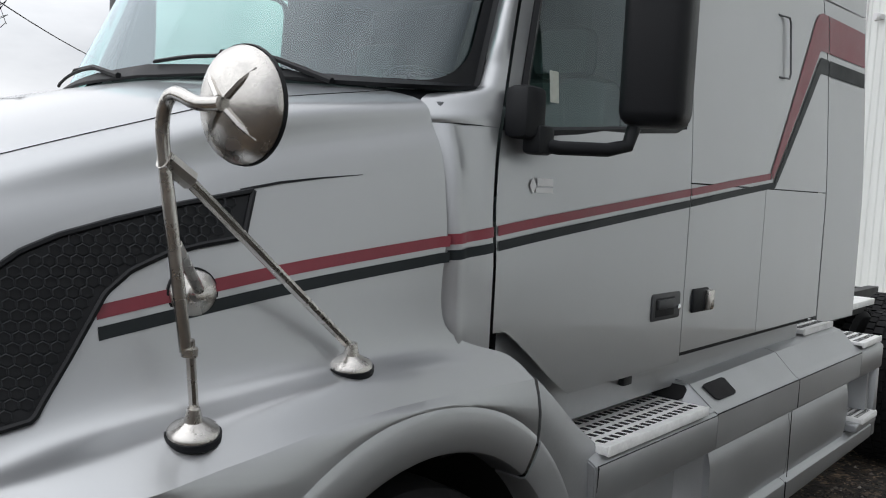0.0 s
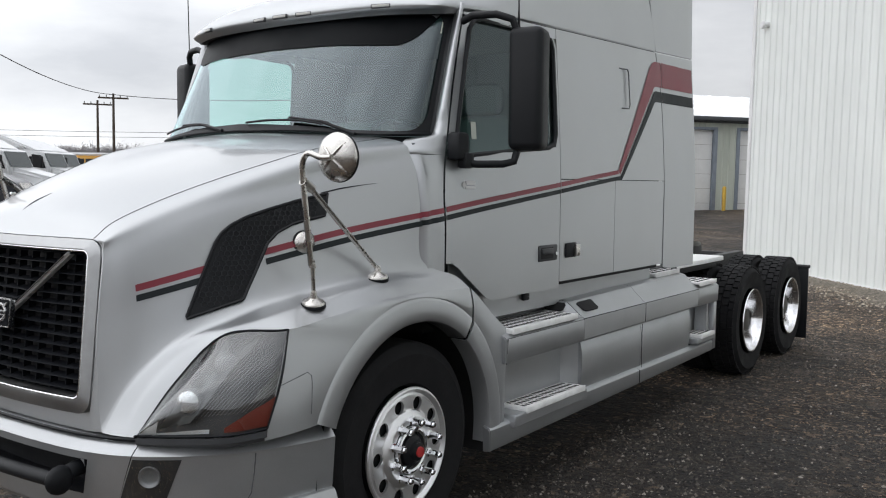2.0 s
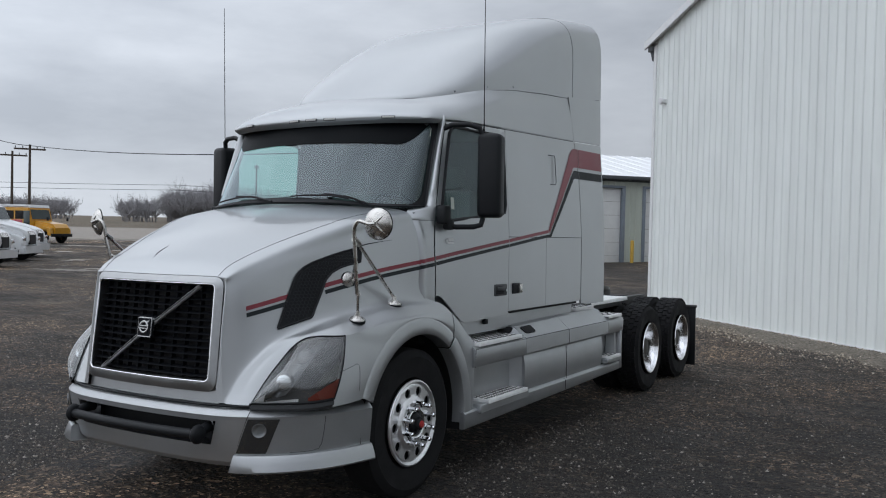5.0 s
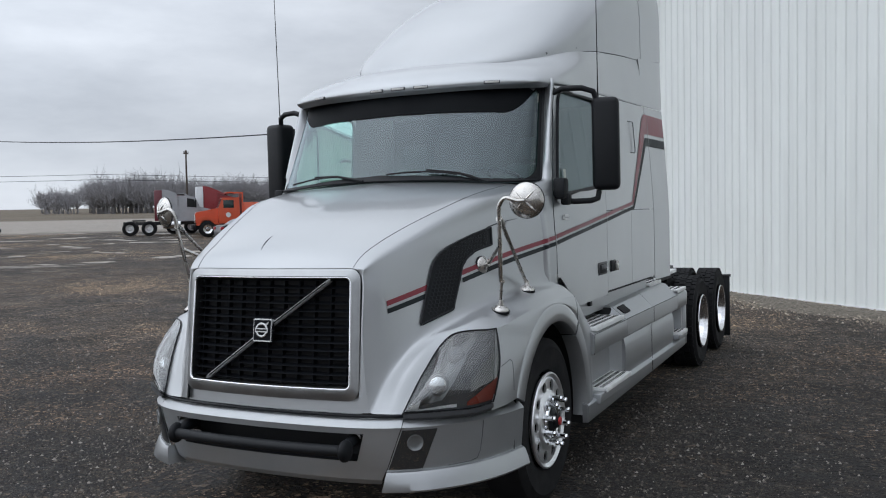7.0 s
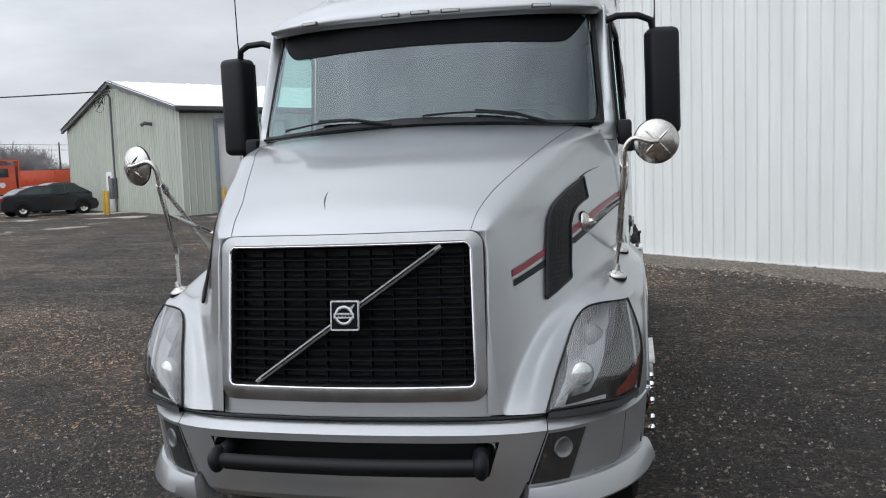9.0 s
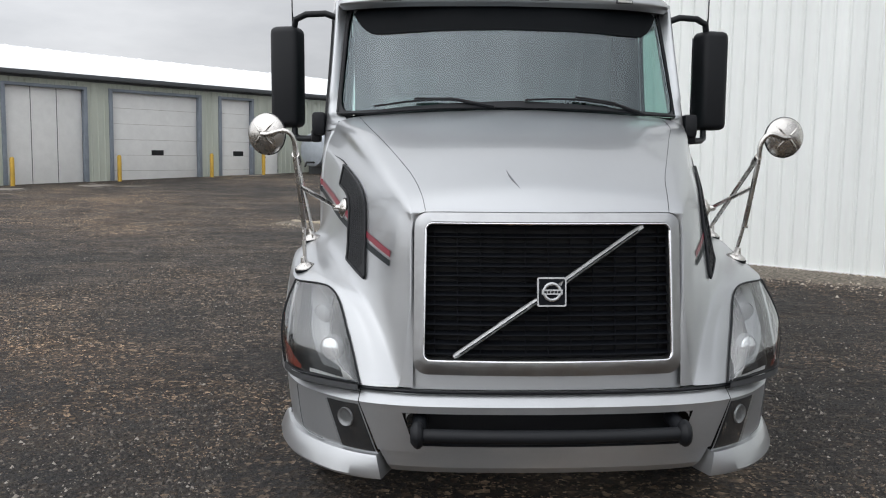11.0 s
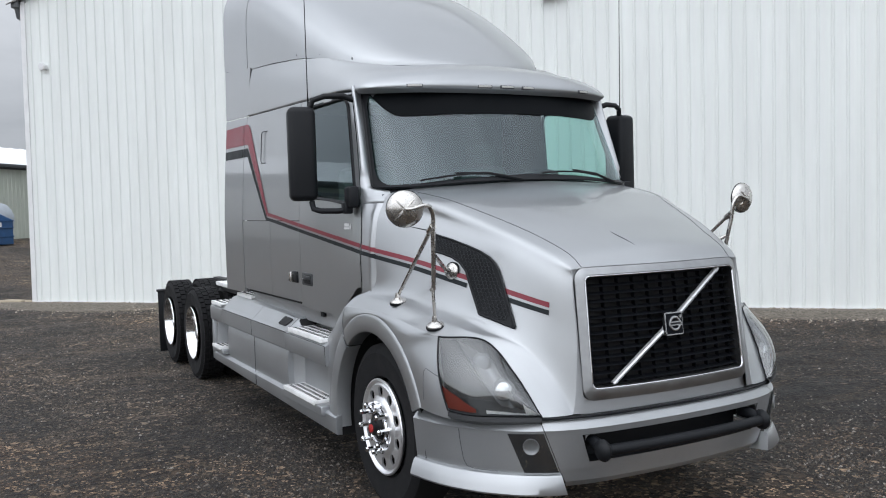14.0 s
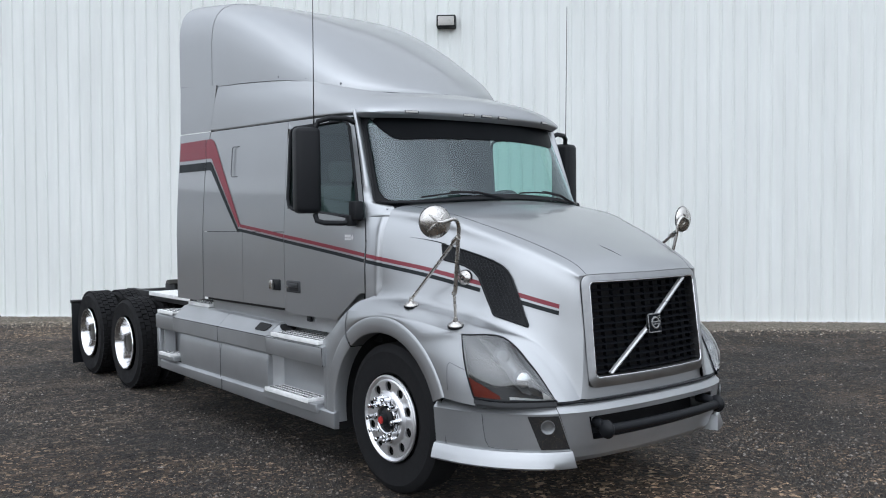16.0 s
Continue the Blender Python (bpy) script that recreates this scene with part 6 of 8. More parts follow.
def side_fairing(sx):
    def band(y0, y1, prof, n=10, cap=True):
        rows = []
        for y in np.linspace(y0, y1, n):
            rows.append([Vector((x, y, z)) for x, z in prof(y)])
        bm = sheet(bmesh.new(), rows)
        if cap:
            for row in (rows[0], rows[-1][::-1]):
                bm.faces.new([bm.verts.new(p) for p in row])
        return mirrored(bm, sx)

    def joint(pts, parent, r=0.003):
        part("joint_line", tube(bmesh.new(), [Vector((sx * x, y, z)) for x, y, z in pts], r, 4), BLACK_PLASTIC, parent)

    # upper band: an upright face under a flat deck, crisp above and below
    face = [(1.228, 0.945), (1.238, 0.937), (1.242, 0.925), (1.240, 0.812), (1.234, 0.802), (1.19, 0.795)]
    bm = band(0.735, 1.632, lambda y: [(1.06, 0.96), (1.20, 0.96)] + face)
    upper = part("side_fairing", thicken(bm, 0.008), SILVER_PLASTIC, truck, "silver plastic side fairing with steps", angle=30)
    top = smooth_curve([(1.70, 1.035), (2.4, 1.047), (3.9, 1.055)])
    for y0, y1 in ((1.635, 2.56), (2.566, 3.60)):
        bm = band(y0, y1, lambda y: [(0.92, top(y) + 0.012), (1.085, top(y) + 0.008), (1.12, top(y) - 0.002), (1.132, top(y) - 0.012), (1.205, 0.966), (1.222, 0.951), (1.232, 0.946), (1.241, 0.938)] + face[2:])
        part("upper_panel", thicken(bm, 0.008), SILVER_PLASTIC, upper, angle=20)
        joint([(1.2405, y, 0.941) for y in np.linspace(y0, y1, 6)], upper)
    bm = band(3.606, 4.06, lambda y: [(0.95, 0.985), (1.20, 0.968)] + face)
    part("upper_panel", thicken(bm, 0.008), SILVER_PLASTIC, upper, angle=30)
    joint([(1.243, 0.742, 0.935), (1.236, 0.742, 0.80)], upper, 0.0025)
    joint([(1.2415, y, 0.938) for y in np.linspace(0.74, 1.632, 6)], upper, 0.002)
    joint([(1.2415, 2.563, z) for z in (0.94, 0.81)] , upper, 0.002)
    # tank panels under it, set in a little and gently bulged
    for y0, y1 in ((1.66, 2.56), (2.566, 3.50)):
        bm = band(y0, y1, lambda y: [(1.19, 0.80), (1.200, 0.785), (1.214, 0.72), (1.216, 0.62), (1.208, 0.52), (1.196, 0.47)], cap=False)
        rows = [[Vector((sx * x, y, z)) for x in (1.05, 1.19 + 0.025 * math.sin(math.pi * min(1, (0.80 - z) / 0.33)))] for y in (y0,) for z in np.linspace(0.46, 0.80, 8)]
        sheet(bm, rows)
        rows = [[Vector((sx * x, y1, z)) for x in (1.05, 1.19 + 0.025 * math.sin(math.pi * min(1, (0.80 - z) / 0.33)))] for z in np.linspace(0.46, 0.80, 8)]
        sheet(bm, rows)
        part("lower_panel", thicken(bm, 0.008), SILVER_PLASTIC, upper)
    joint([(1.218, 2.563, z) for z in (0.79, 0.62, 0.48)], upper, 0.002)
    bottom = smooth_curve([(0.56, 0.355), (1.8, 0.368), (3.95, 0.395)])
    for y0, y1 in ((0.60, 2.50), (2.506, 3.98)):
        bm = band(y0, y1, lambda y: [(1.19, 0.492), (1.222, 0.480), (1.232, 0.468), (1.232, bottom(y) + 0.012), (1.226, bottom(y)), (1.19, bottom(y) - 0.004)])
        part("skirt_strip", thicken(bm, 0.008), SILVER_PLASTIC, upper, angle=30)
    joint([(1.234, 2.503, z) for z in (0.475, 0.385)], upper, 0.003)
    # recesses behind the lower step and the rear step, with sloping ends
    for y0, y1, y2, y3 in ((0.74, 0.82, 1.58, 1.68), (3.48, 3.56, 3.95, 4.04)):
        bm = bmesh.new()
        sheet(bm, [[(sx * x, y, z) for x, y in ((1.195, y0), (1.10, y1), (1.10, y2), (1.195, y3))] for z in (0.80, 0.49)])
        part("step_recess", thicken(bm, 0.008), SILVER_PLASTIC, upper, angle=20)
    part("front_post", mirrored(boxed((1.08, 0.70, 0.40), (1.215, 0.765, 0.80), 0.008), sx), SILVER_PLASTIC, upper)
    part("end_post", mirrored(boxed((1.10, 4.00, 0.40), (1.232, 4.06, 0.80), 0.008), sx), SILVER_PLASTIC, upper)
    tread((0.99, 0.80, 0.955), (1.236, 1.55, 0.982), sx, upper, 17, 4)
    tread((1.10, 0.90, 0.512), (1.272, 1.60, 0.535), sx, upper, 17, 3)
    tread((1.12, 3.62, 0.545), (1.265, 3.93, 0.570), sx, upper, 8, 3)
    tread((0.82, 3.10, 1.068), (1.08, 3.59, 1.092), sx, upper, 11, 4)
    tread((1.04, 3.63, 0.972), (1.236, 4.02, 0.990), sx, upper, 9, 3)
    for lo, hi in (((1.10, 0.80, 0.44), (1.262, 1.65, 0.514)), ((1.12, 3.57, 0.50), (1.257, 3.97, 0.547))):
        part("step_box", mirrored(boxed(lo, hi, 0.01), sx), SILVER_PLASTIC, upper, angle=20)
    # front end of the raised cover with its two dark openings, behind the top step
    slope = lambda y: 0.972 + 0.06 * min(1.0, max(0.0, (y - 1.545) / 0.075))
    bm = band(1.545, 1.633, lambda y: [(0.985, 0.955), (0.985, slope(y) + 0.006), (1.115, slope(y)), (1.13, slope(y) - 0.012), (1.205, max(0.962, slope(y) - 0.07)), (1.228, 0.95)], n=12)
    block = part("step_end_block", thicken(bm, 0.006), SILVER_PLASTIC, upper, angle=30)
    bm = bmesh.new()
    lean_m = Matrix.Translation((1.06, 1.583, 1.004)) @ pose(0, 0, 0, 38.5, 0, 0)
    prism(bm, [(-0.066, -0.02), (-0.052, -0.036), (0.052, -0.036), (0.066, -0.02), (0.066, 0.02), (0.052, 0.036), (-0.052, 0.036), (-0.066, 0.02)], 0.006, lean_m, bevel=0.001)
    part("front_opening", mirrored(bm, sx), DARK, block)
    cover = lambda f, y: Vector((1.132 + 0.073 * f + 0.006, y, top(y) - 0.012 + (0.966 - top(y) + 0.012) * f + 0.005))
    rim = [(0.12, 1.70), (0.04, 1.725), (0.04, 1.885), (0.12, 1.905), (0.80, 1.905), (0.92, 1.885), (0.92, 1.735), (0.80, 1.71)]
    bm = bmesh.new()
    vs = [bm.verts.new(cover(f, y)) for f, y in rim]
    ws = [bm.verts.new(cover(f, y) - Vector((0.02, 0, 0.02))) for f, y in rim]
    bm.faces.new(vs)
    for k in range(8):
        bm.faces.new((vs[k], ws[k], ws[(k + 1) % 8], vs[(k + 1) % 8]))
    part("side_opening", mirrored(bm, sx), DARK, block)
    # slim strut in the recess over the rear step
    bm = bmesh.new()
    sheet(bm, [[(sx * x, y + d, z) for x, d in ((1.12, -0.03 * w), (1.215, -0.018 * w), (1.215, 0.018 * w), (1.12, 0.03 * w))] for y, z, w in ((3.90, 0.57, 1.6), (3.885, 0.70, 1.0), (3.88, 0.80, 0.7))])
    part("recess_strut", thicken(bm, 0.006), SILVER_PLASTIC, upper)
    # ledge between step and cab
    bm = bmesh.new()
    sheet(bm, [[(sx * 0.93, y, 1.07), (sx * 0.985, y, 0.955)] for y in (0.76, 1.65)])
    part("step_ledge", bm, SILVER_PLASTIC, upper)
    part("cab_underside", mirrored(boxed((0.86, 0.76, 0.90), (0.94, 3.9, 1.10), 0.01), sx), DARK, truck)
    # unseen fuel tank hidden behind the panels, added to block light under the truck
    bm = turned(bmesh.new(), [(1.75, 0), (1.77, 0.27), (1.8, 0.29), (3.45, 0.29), (3.48, 0.27), (3.5, 0)], 28, Matrix.Translation((0.84, 0, 0.70)) @ pose(0, 0, 0, 0, 0, 90))
    part("unseen_fuel_tank", mirrored(bm, sx), ALU, truck, "unseen aluminium tank behind the side panels, added to block light")


for sx in (1, -1):
    side_fairing(sx)


# ---- wheels ----
def tyre_mesh(width, r, blocks):
    h = width / 2
    bm = bmesh.new()
    rim_r = 0.292
    prof = [(-h * 0.62, rim_r), (-h * 0.86, rim_r + 0.02), (-h * 1.0, r * 0.78), (-h * 0.985, r * 0.865), (-h * 1.0, r * 0.88), (-h * 0.975, r * 0.895), (-h * 0.86, r * 0.965), (-h * 0.80, r - 0.008), (-h * 0.5, r - 0.003), (0, r), (h * 0.5, r - 0.003), (h * 0.80, r - 0.008), (h * 0.86, r * 0.965), (h * 0.975, r * 0.895), (h * 1.0, r * 0.88), (h * 0.985, r * 0.865), (h * 1.0, r * 0.78), (h * 0.86, rim_r + 0.02), (h * 0.62, rim_r)]
    if blocks:
        prof = [(x, q - 0.016 if q > r * 0.95 else q) for x, q in prof]
    turned(bm, prof, 64)
    return bm


def tread_blocks(width, r):
    h = width / 2
    bm = bmesh.new()
    n = 44
    if r > 0:
        for row, (x0, x1) in enumerate(((-0.84, -0.5), (-0.46, -0.04), (0.04, 0.46), (0.5, 0.84))):
            for k in range(n):
                a = 2 * math.pi * (k + 0.5 * (row % 2)) / n
                w = 2 * math.pi / n * 0.40
                v = []
                for rr in (r - 0.02, r):
                    for xx in (x0 * h, x1 * h):
                        for aa in (a - w, a + w):
                            v.append(bm.verts.new((xx, rr * math.cos(aa), rr * math.sin(aa))))
                for q in ((4, 5, 7, 6), (0, 1, 5, 4), (2, 6, 7, 3), (0, 4, 6, 2), (1, 3, 7, 5)):
                    bm.faces.new([v[i] for i in q])
    return bm


def disc_with_holes(bm, profile, hole_r0, hole_r1, n_holes, seg_per=8):
    """A turned disc with round hand holes between two radii of a flat zone."""
    x = profile
    seg = n_holes * seg_per
    rm, hr = (hole_r0 + hole_r1) / 2, (hole_r1 - hole_r0) / 2
    for h in range(n_holes):
        a0 = 2 * math.pi * h / n_holes
        step = 2 * math.pi / n_holes
        circ, outer = [], []
        nn = 24
        for k in range(nn):
            t = 2 * math.pi * k / nn
            circ.append((rm + hr * 0.88 * math.cos(t), a0 + hr * 0.88 * math.sin(t) / rm))
            # the cell's border, squared off
            c, s = math.cos(t), math.sin(t)
            q = max(abs(c), abs(s))
            outer.append((rm + hr * c / q, a0 + step / 2 * s / q))
        P = lambda ra, xx: (xx, ra[0] * math.cos(ra[1]), ra[0] * math.sin(ra[1]))
        va = [bm.verts.new(P(p, x)) for p in outer]
        vb = [bm.verts.new(P(p, x + 0.001)) for p in circ]
        vc = [bm.verts.new(P(p, x - 0.012)) for p in circ]
        for u, w in ((va, vb), (vb, vc)):
            for k in range(nn):
                bm.faces.new((u[k], u[(k + 1) % nn], w[(k + 1) % nn], w[k]))
    return bm


def front_wheel():
    bm = bmesh.new()
    # rim flange and barrel, disc bowed out, hub
    turned(bm, [(0.0, 0.285), (0.02, 0.298), (0.028, 0.294), (0.03, 0.286), (0.022, 0.277), (0.013, 0.268), (0.015, 0.262), (0.02, 0.258)], 80)
    disc_with_holes(bm, 0.02, 0.184, 0.258, 10)
    turned(bm, [(0.02, 0.184), (0.029, 0.174), (0.037, 0.160), (0.039, 0.150), (0.034, 0.12), (-0.01, 0.115)], 80)
    w = link_mesh("wheel", bm, WHEEL_ALU, truck, "polished aluminium front wheel with round hand holes")
    bmesh_fix(w)
    # dark disc that puts shade behind the hand holes
    part("hole_dark_disc", turned(bmesh.new(), [(-0.03, 0.10), (-0.034, 0.262), (-0.06, 0.266)], 40), DARK, w)
    tyre = part("tyre", tyre_mesh(0.285, WHEEL_R, False), RUBBER, w, "black road tyre", angle=35)
    tyre.location.x = -0.12
    hub = part("hub", turned(bmesh.new(), [(-0.03, 0.115), (0.0, 0.113), (0.012, 0.10), (0.015, 0.082), (0.05, 0.072), (0.06, 0.058), (0.065, 0.046), (0.085, 0.042), (0.09, 0.03), (0.092, 0.0)], 40), BLACK_PLASTIC, w, "black hub with a red cap")
    part("hub_cap", turned(bmesh.new(), [(0.088, 0.026), (0.10, 0.024), (0.104, 0.0)], 20), RED_CAP, hub)
    part("hub_ring", turned(bmesh.new(), [(0.036, 0.114), (0.05, 0.110), (0.054, 0.100), (0.05, 0.09)], 40), CHROME, w)
    # dark ring close behind the holes, for the shadow in them
    part("hole_shadow", turned(bmesh.new(), [(-0.014, 0.264), (-0.012, 0.182)], 60), DARK, w)
    part("rear_drum", turned(bmesh.new(), [(-0.16, 0.27), (-0.06, 0.27), (-0.05, 0.2), (-0.05, 0.0)], 40), DARK, w)
    for k in range(10):
        a = 2 * math.pi * (k + 0.5) / 10
        nb = turned(bmesh.new(), [(0.0, 0.022), (0.010, 0.023), (0.016, 0.0165), (0.052, 0.0155), (0.058, 0.0175), (0.074, 0.0165), (0.080, 0.011), (0.082, 0.0)], 6)
        nut = part("lug_nut", nb, CHROME, w)
        nut.location = (0.036, 0.1425 * math.cos(a), 0.1425 * math.sin(a))
    return w


def bmesh_fix(ob):
    bm = bmesh.new()
    bm.from_mesh(ob.data)
    bmesh.ops.remove_doubles(bm, verts=bm.verts, dist=0.0004)
    bmesh.ops.recalc_face_normals(bm, faces=bm.faces)
    for f in bm.faces:
        f.smooth = True
    for e in bm.edges:
        e.smooth = not (len(e.link_faces) == 2 and e.calc_face_angle(0) > radians(40))
    bm.to_mesh(ob.data)
    bm.free()


def rear_wheel():
    bm = bmesh.new()
    turned(bm, [(0.0, 0.285), (0.014, 0.298), (0.022, 0.294), (0.02, 0.284), (-0.01, 0.272), (-0.03, 0.262), (-0.15, 0.256), (-0.165, 0.25)], 80)
    disc_with_holes(bm, -0.17, 0.185, 0.25, 10)
    turned(bm, [(-0.17, 0.185), (-0.175, 0.17), (-0.17, 0.145), (-0.18, 0.115)], 80)
    w = link_mesh("wheel", bm, ALU, truck, "deep-dish polished aluminium dual wheel")
    bmesh_fix(w)
    for x in (-0.13, -0.46):
        t = part("tyre", tyre_mesh(0.275, WHEEL_R, True), RUBBER, w, "black drive tyre with blocky tread", angle=35)
        t.location.x = x
        link_mesh("tread", tread_blocks(0.275, WHEEL_R), RUBBER, t, smooth=False, kind="stuff")
    hub = part("hub", turned(bmesh.new(), [(-0.19, 0.12), (-0.12, 0.114), (-0.07, 0.104), (-0.045, 0.098), (-0.04, 0.085), (-0.04, 0.0)], 40), GREY_STEEL, w, "dark axle hub flange")
    part("drum", turned(bmesh.new(), [(-0.27, 0.25), (-0.20, 0.25), (-0.19, 0.2), (-0.19, 0.0)], 40), DARK, w)
    for k in range(10):
        a = 2 * math.pi * (k + 0.5) / 10
        nut = part("lug_nut", turned(bmesh.new(), [(0.0, 0.022), (0.02, 0.02), (0.045, 0.018), (0.05, 0.0)], 10), CHROME, w)
        nut.location = (-0.17, 0.1425 * math.cos(a), 0.1425 * math.sin(a))
    return w


AXLES = (5.13, 6.43)
fw = front_wheel()
# the body leans a little on its springs; every wheel stands on the yard
low, high = WHEEL_R - 0.012, WHEEL_R + 0.012
fw.matrix_basis = pose(1.135, 0, low, 0, 0, 0)
copy_thing(fw, pose(-1.135, 0, high, 20, 0, 180))
rw = rear_wheel()
rw.matrix_basis = pose(1.20, AXLES[0], low)
copy_thing(rw, pose(-1.20, AXLES[0], high, 14, 0, 180))
copy_thing(rw, pose(1.20, AXLES[1], low, 40, 0, 0))
copy_thing(rw, pose(-1.20, AXLES[1], high, 65, 0, 180))


# ---- chassis ----
def chassis():
    for s in (1, -1):
        bm = bmesh.new()
        prism(bm, [(0, 0), (0.09, 0), (0.09, 0.012), (0.012, 0.012), (0.012, 0.248), (0.09, 0.248), (0.09, 0.26), (0, 0.26)], 8.2, Matrix(((-s, 0, 0, s * 0.46), (0, 0, 1, -1.0), (0, 1, 0, 0.74), (0, 0, 0, 1))))
        part("frame_rail", bm, FRAME_STEEL, truck, "black chassis rail")
        # mud flap on its bracket
        bm = boxed((0.66, 7.04, 0.07), (1.235, 7.052, 0.86), 0.003)
        part("mud_flap", mirrored(bm, s), BLACK_PLASTIC, truck, "black rubber mud flap")
        bm = tube(bmesh.new(), [(0.44, 7.03, 0.875), (1.25, 7.04, 0.875)], 0.018, 8)
        part("flap_bracket", mirrored(bm, s), FRAME_STEEL, truck)
        # air tank beside the rail
        bm = turned(bmesh.new(), [(-0.4, 0.0), (-0.39, 0.08), (-0.35, 0.12), (0.35, 0.12), (0.39, 0.08), (0.4, 0)], 20, pose(0.72, 4.55, 0.62, 0, 0, 90))
        part("air_tank", mirrored(bm, s), FRAME_STEEL, truck)
    for y in AXLES:
        bm = tube(bmesh.new(), [(-0.9, y, 0.515), (0.9, y, 0.515)], 0.075, 12)
        turned(bm, [(-0.22, 0.10), (-0.12, 0.2), (0.12, 0.2), (0.22, 0.10)], 20, pose(0.05, y, 0.52))
        part("drive_axle", bm, FRAME_STEEL, truck)
    bm = tube(bmesh.new(), [(-0.95, 0, 0.515), (-0.7, 0, 0.46), (0.7, 0, 0.46), (0.95, 0, 0.515)], 0.055, 10)
    part("steer_axle", bm, FRAME_STEEL, truck)
    for y in (-0.9, 3.9, 4.6, 5.78, 7.15):
        part("cross_member", boxed((-0.45, y - 0.05, 0.78), (0.45, y + 0.05, 0.98), 0.01), FRAME_STEEL, truck)
    # deck plate behind the cab
    bm = bmesh.new()
    box(bm, (-0.93, 3.62, 1.055), (0.93, 5.10, 1.098), 0.006)
    part("deck_plate", bm, STEP_ALU, truck, "bright aluminium deck plate")
    bm = bmesh.new()
    box(bm, (-0.88, 3.70, 0.995), (0.88, 5.06, 1.053), 0.006)
    part("deck_frame", bm, FRAME_STEEL, truck)
    # unseen engine and boxes, added to keep light from leaking under the truck
    part("engine", boxed((-0.42, -0.85, 0.50), (0.42, 0.75, 1.25), 0.08), GREY_STEEL, truck, "unseen dark engine under the bonnet, added to block light")
    part("unseen_gearbox", boxed((-0.28, 0.75, 0.48), (0.28, 1.9, 1.0), 0.1), GREY_STEEL, truck)
    part("unseen_battery_box", boxed((-0.40, 2.0, 0.52), (0.40, 3.4, 0.74), 0.03), FRAME_STEEL, truck)
    # fifth wheel
    m = pose(0, 5.72, 1.13, -4, 0, 0)
    out = [(-0.45, -0.38), (0.45, -0.38), (0.48, -0.1), (0.40, 0.22), (0.22, 0.55), (0.12, 0.58), (0.07, 0.1), (-0.07, 0.1), (-0.12, 0.58), (-0.22, 0.55), (-0.40, 0.22), (-0.48, -0.1)]
    part("fifth_wheel", prism(bmesh.new(), out, 0.05, m, bevel=0.012), GREY_STEEL, truck, "greasy black fifth wheel coupling")
    for s in (1, -1):
        part("fifth_wheel_bracket", boxed((s * 0.40 - 0.05, 5.55, 0.99), (s * 0.40 + 0.05, 5.85, 1.14), 0.02), FRAME_STEEL, truck)
    # air lines and their holder behind the cab
    for k, dx in enumerate((-0.12, 0.0, 0.12)):
        bm = bmesh.new()
        pts = spline([(dx, 3.68, 1.9), (dx + 0.1, 3.95, 1.45), (dx - 0.05, 4.25, 1.2), (dx, 4.5, 1.16), (dx, 4.75, 1.14)], 20)
        tube(bm, pts, 0.012, 6)
        part("air_line", bm, BLACK_PLASTIC, truck)
    bm = boxed((-0.25, 4.62, 1.09), (0.25, 4.78, 1.2), 0.02)
    part("line_holder", bm, BLACK_PLASTIC, truck)


chassis()


# small crescent dent near the front of the bonnet
def dent():
    pts = []
    for k in range(9):
        f = k / 8
        x, y = -0.155 + 0.04 * f - 0.008 * math.sin(math.pi * f), -1.0 - 0.16 * f
        hit = BONNET_TREE.ray_cast(Vector((x, y, 3)), Vector((0, 0, -1)))[0]
        pts.append(hit)
    part("bonnet_dent", tube(bmesh.new(), pts, [0.001, 0.002, 0.003, 0.004, 0.0045, 0.004, 0.003, 0.002, 0.001], 6), WEATHERED, bonnet)


dent()


# ---- long old building behind the truck ----
def place_on_ground(x, y, yaw=0.0):
    return pose(x, y, ground_z(x, y), 0, 0, yaw)


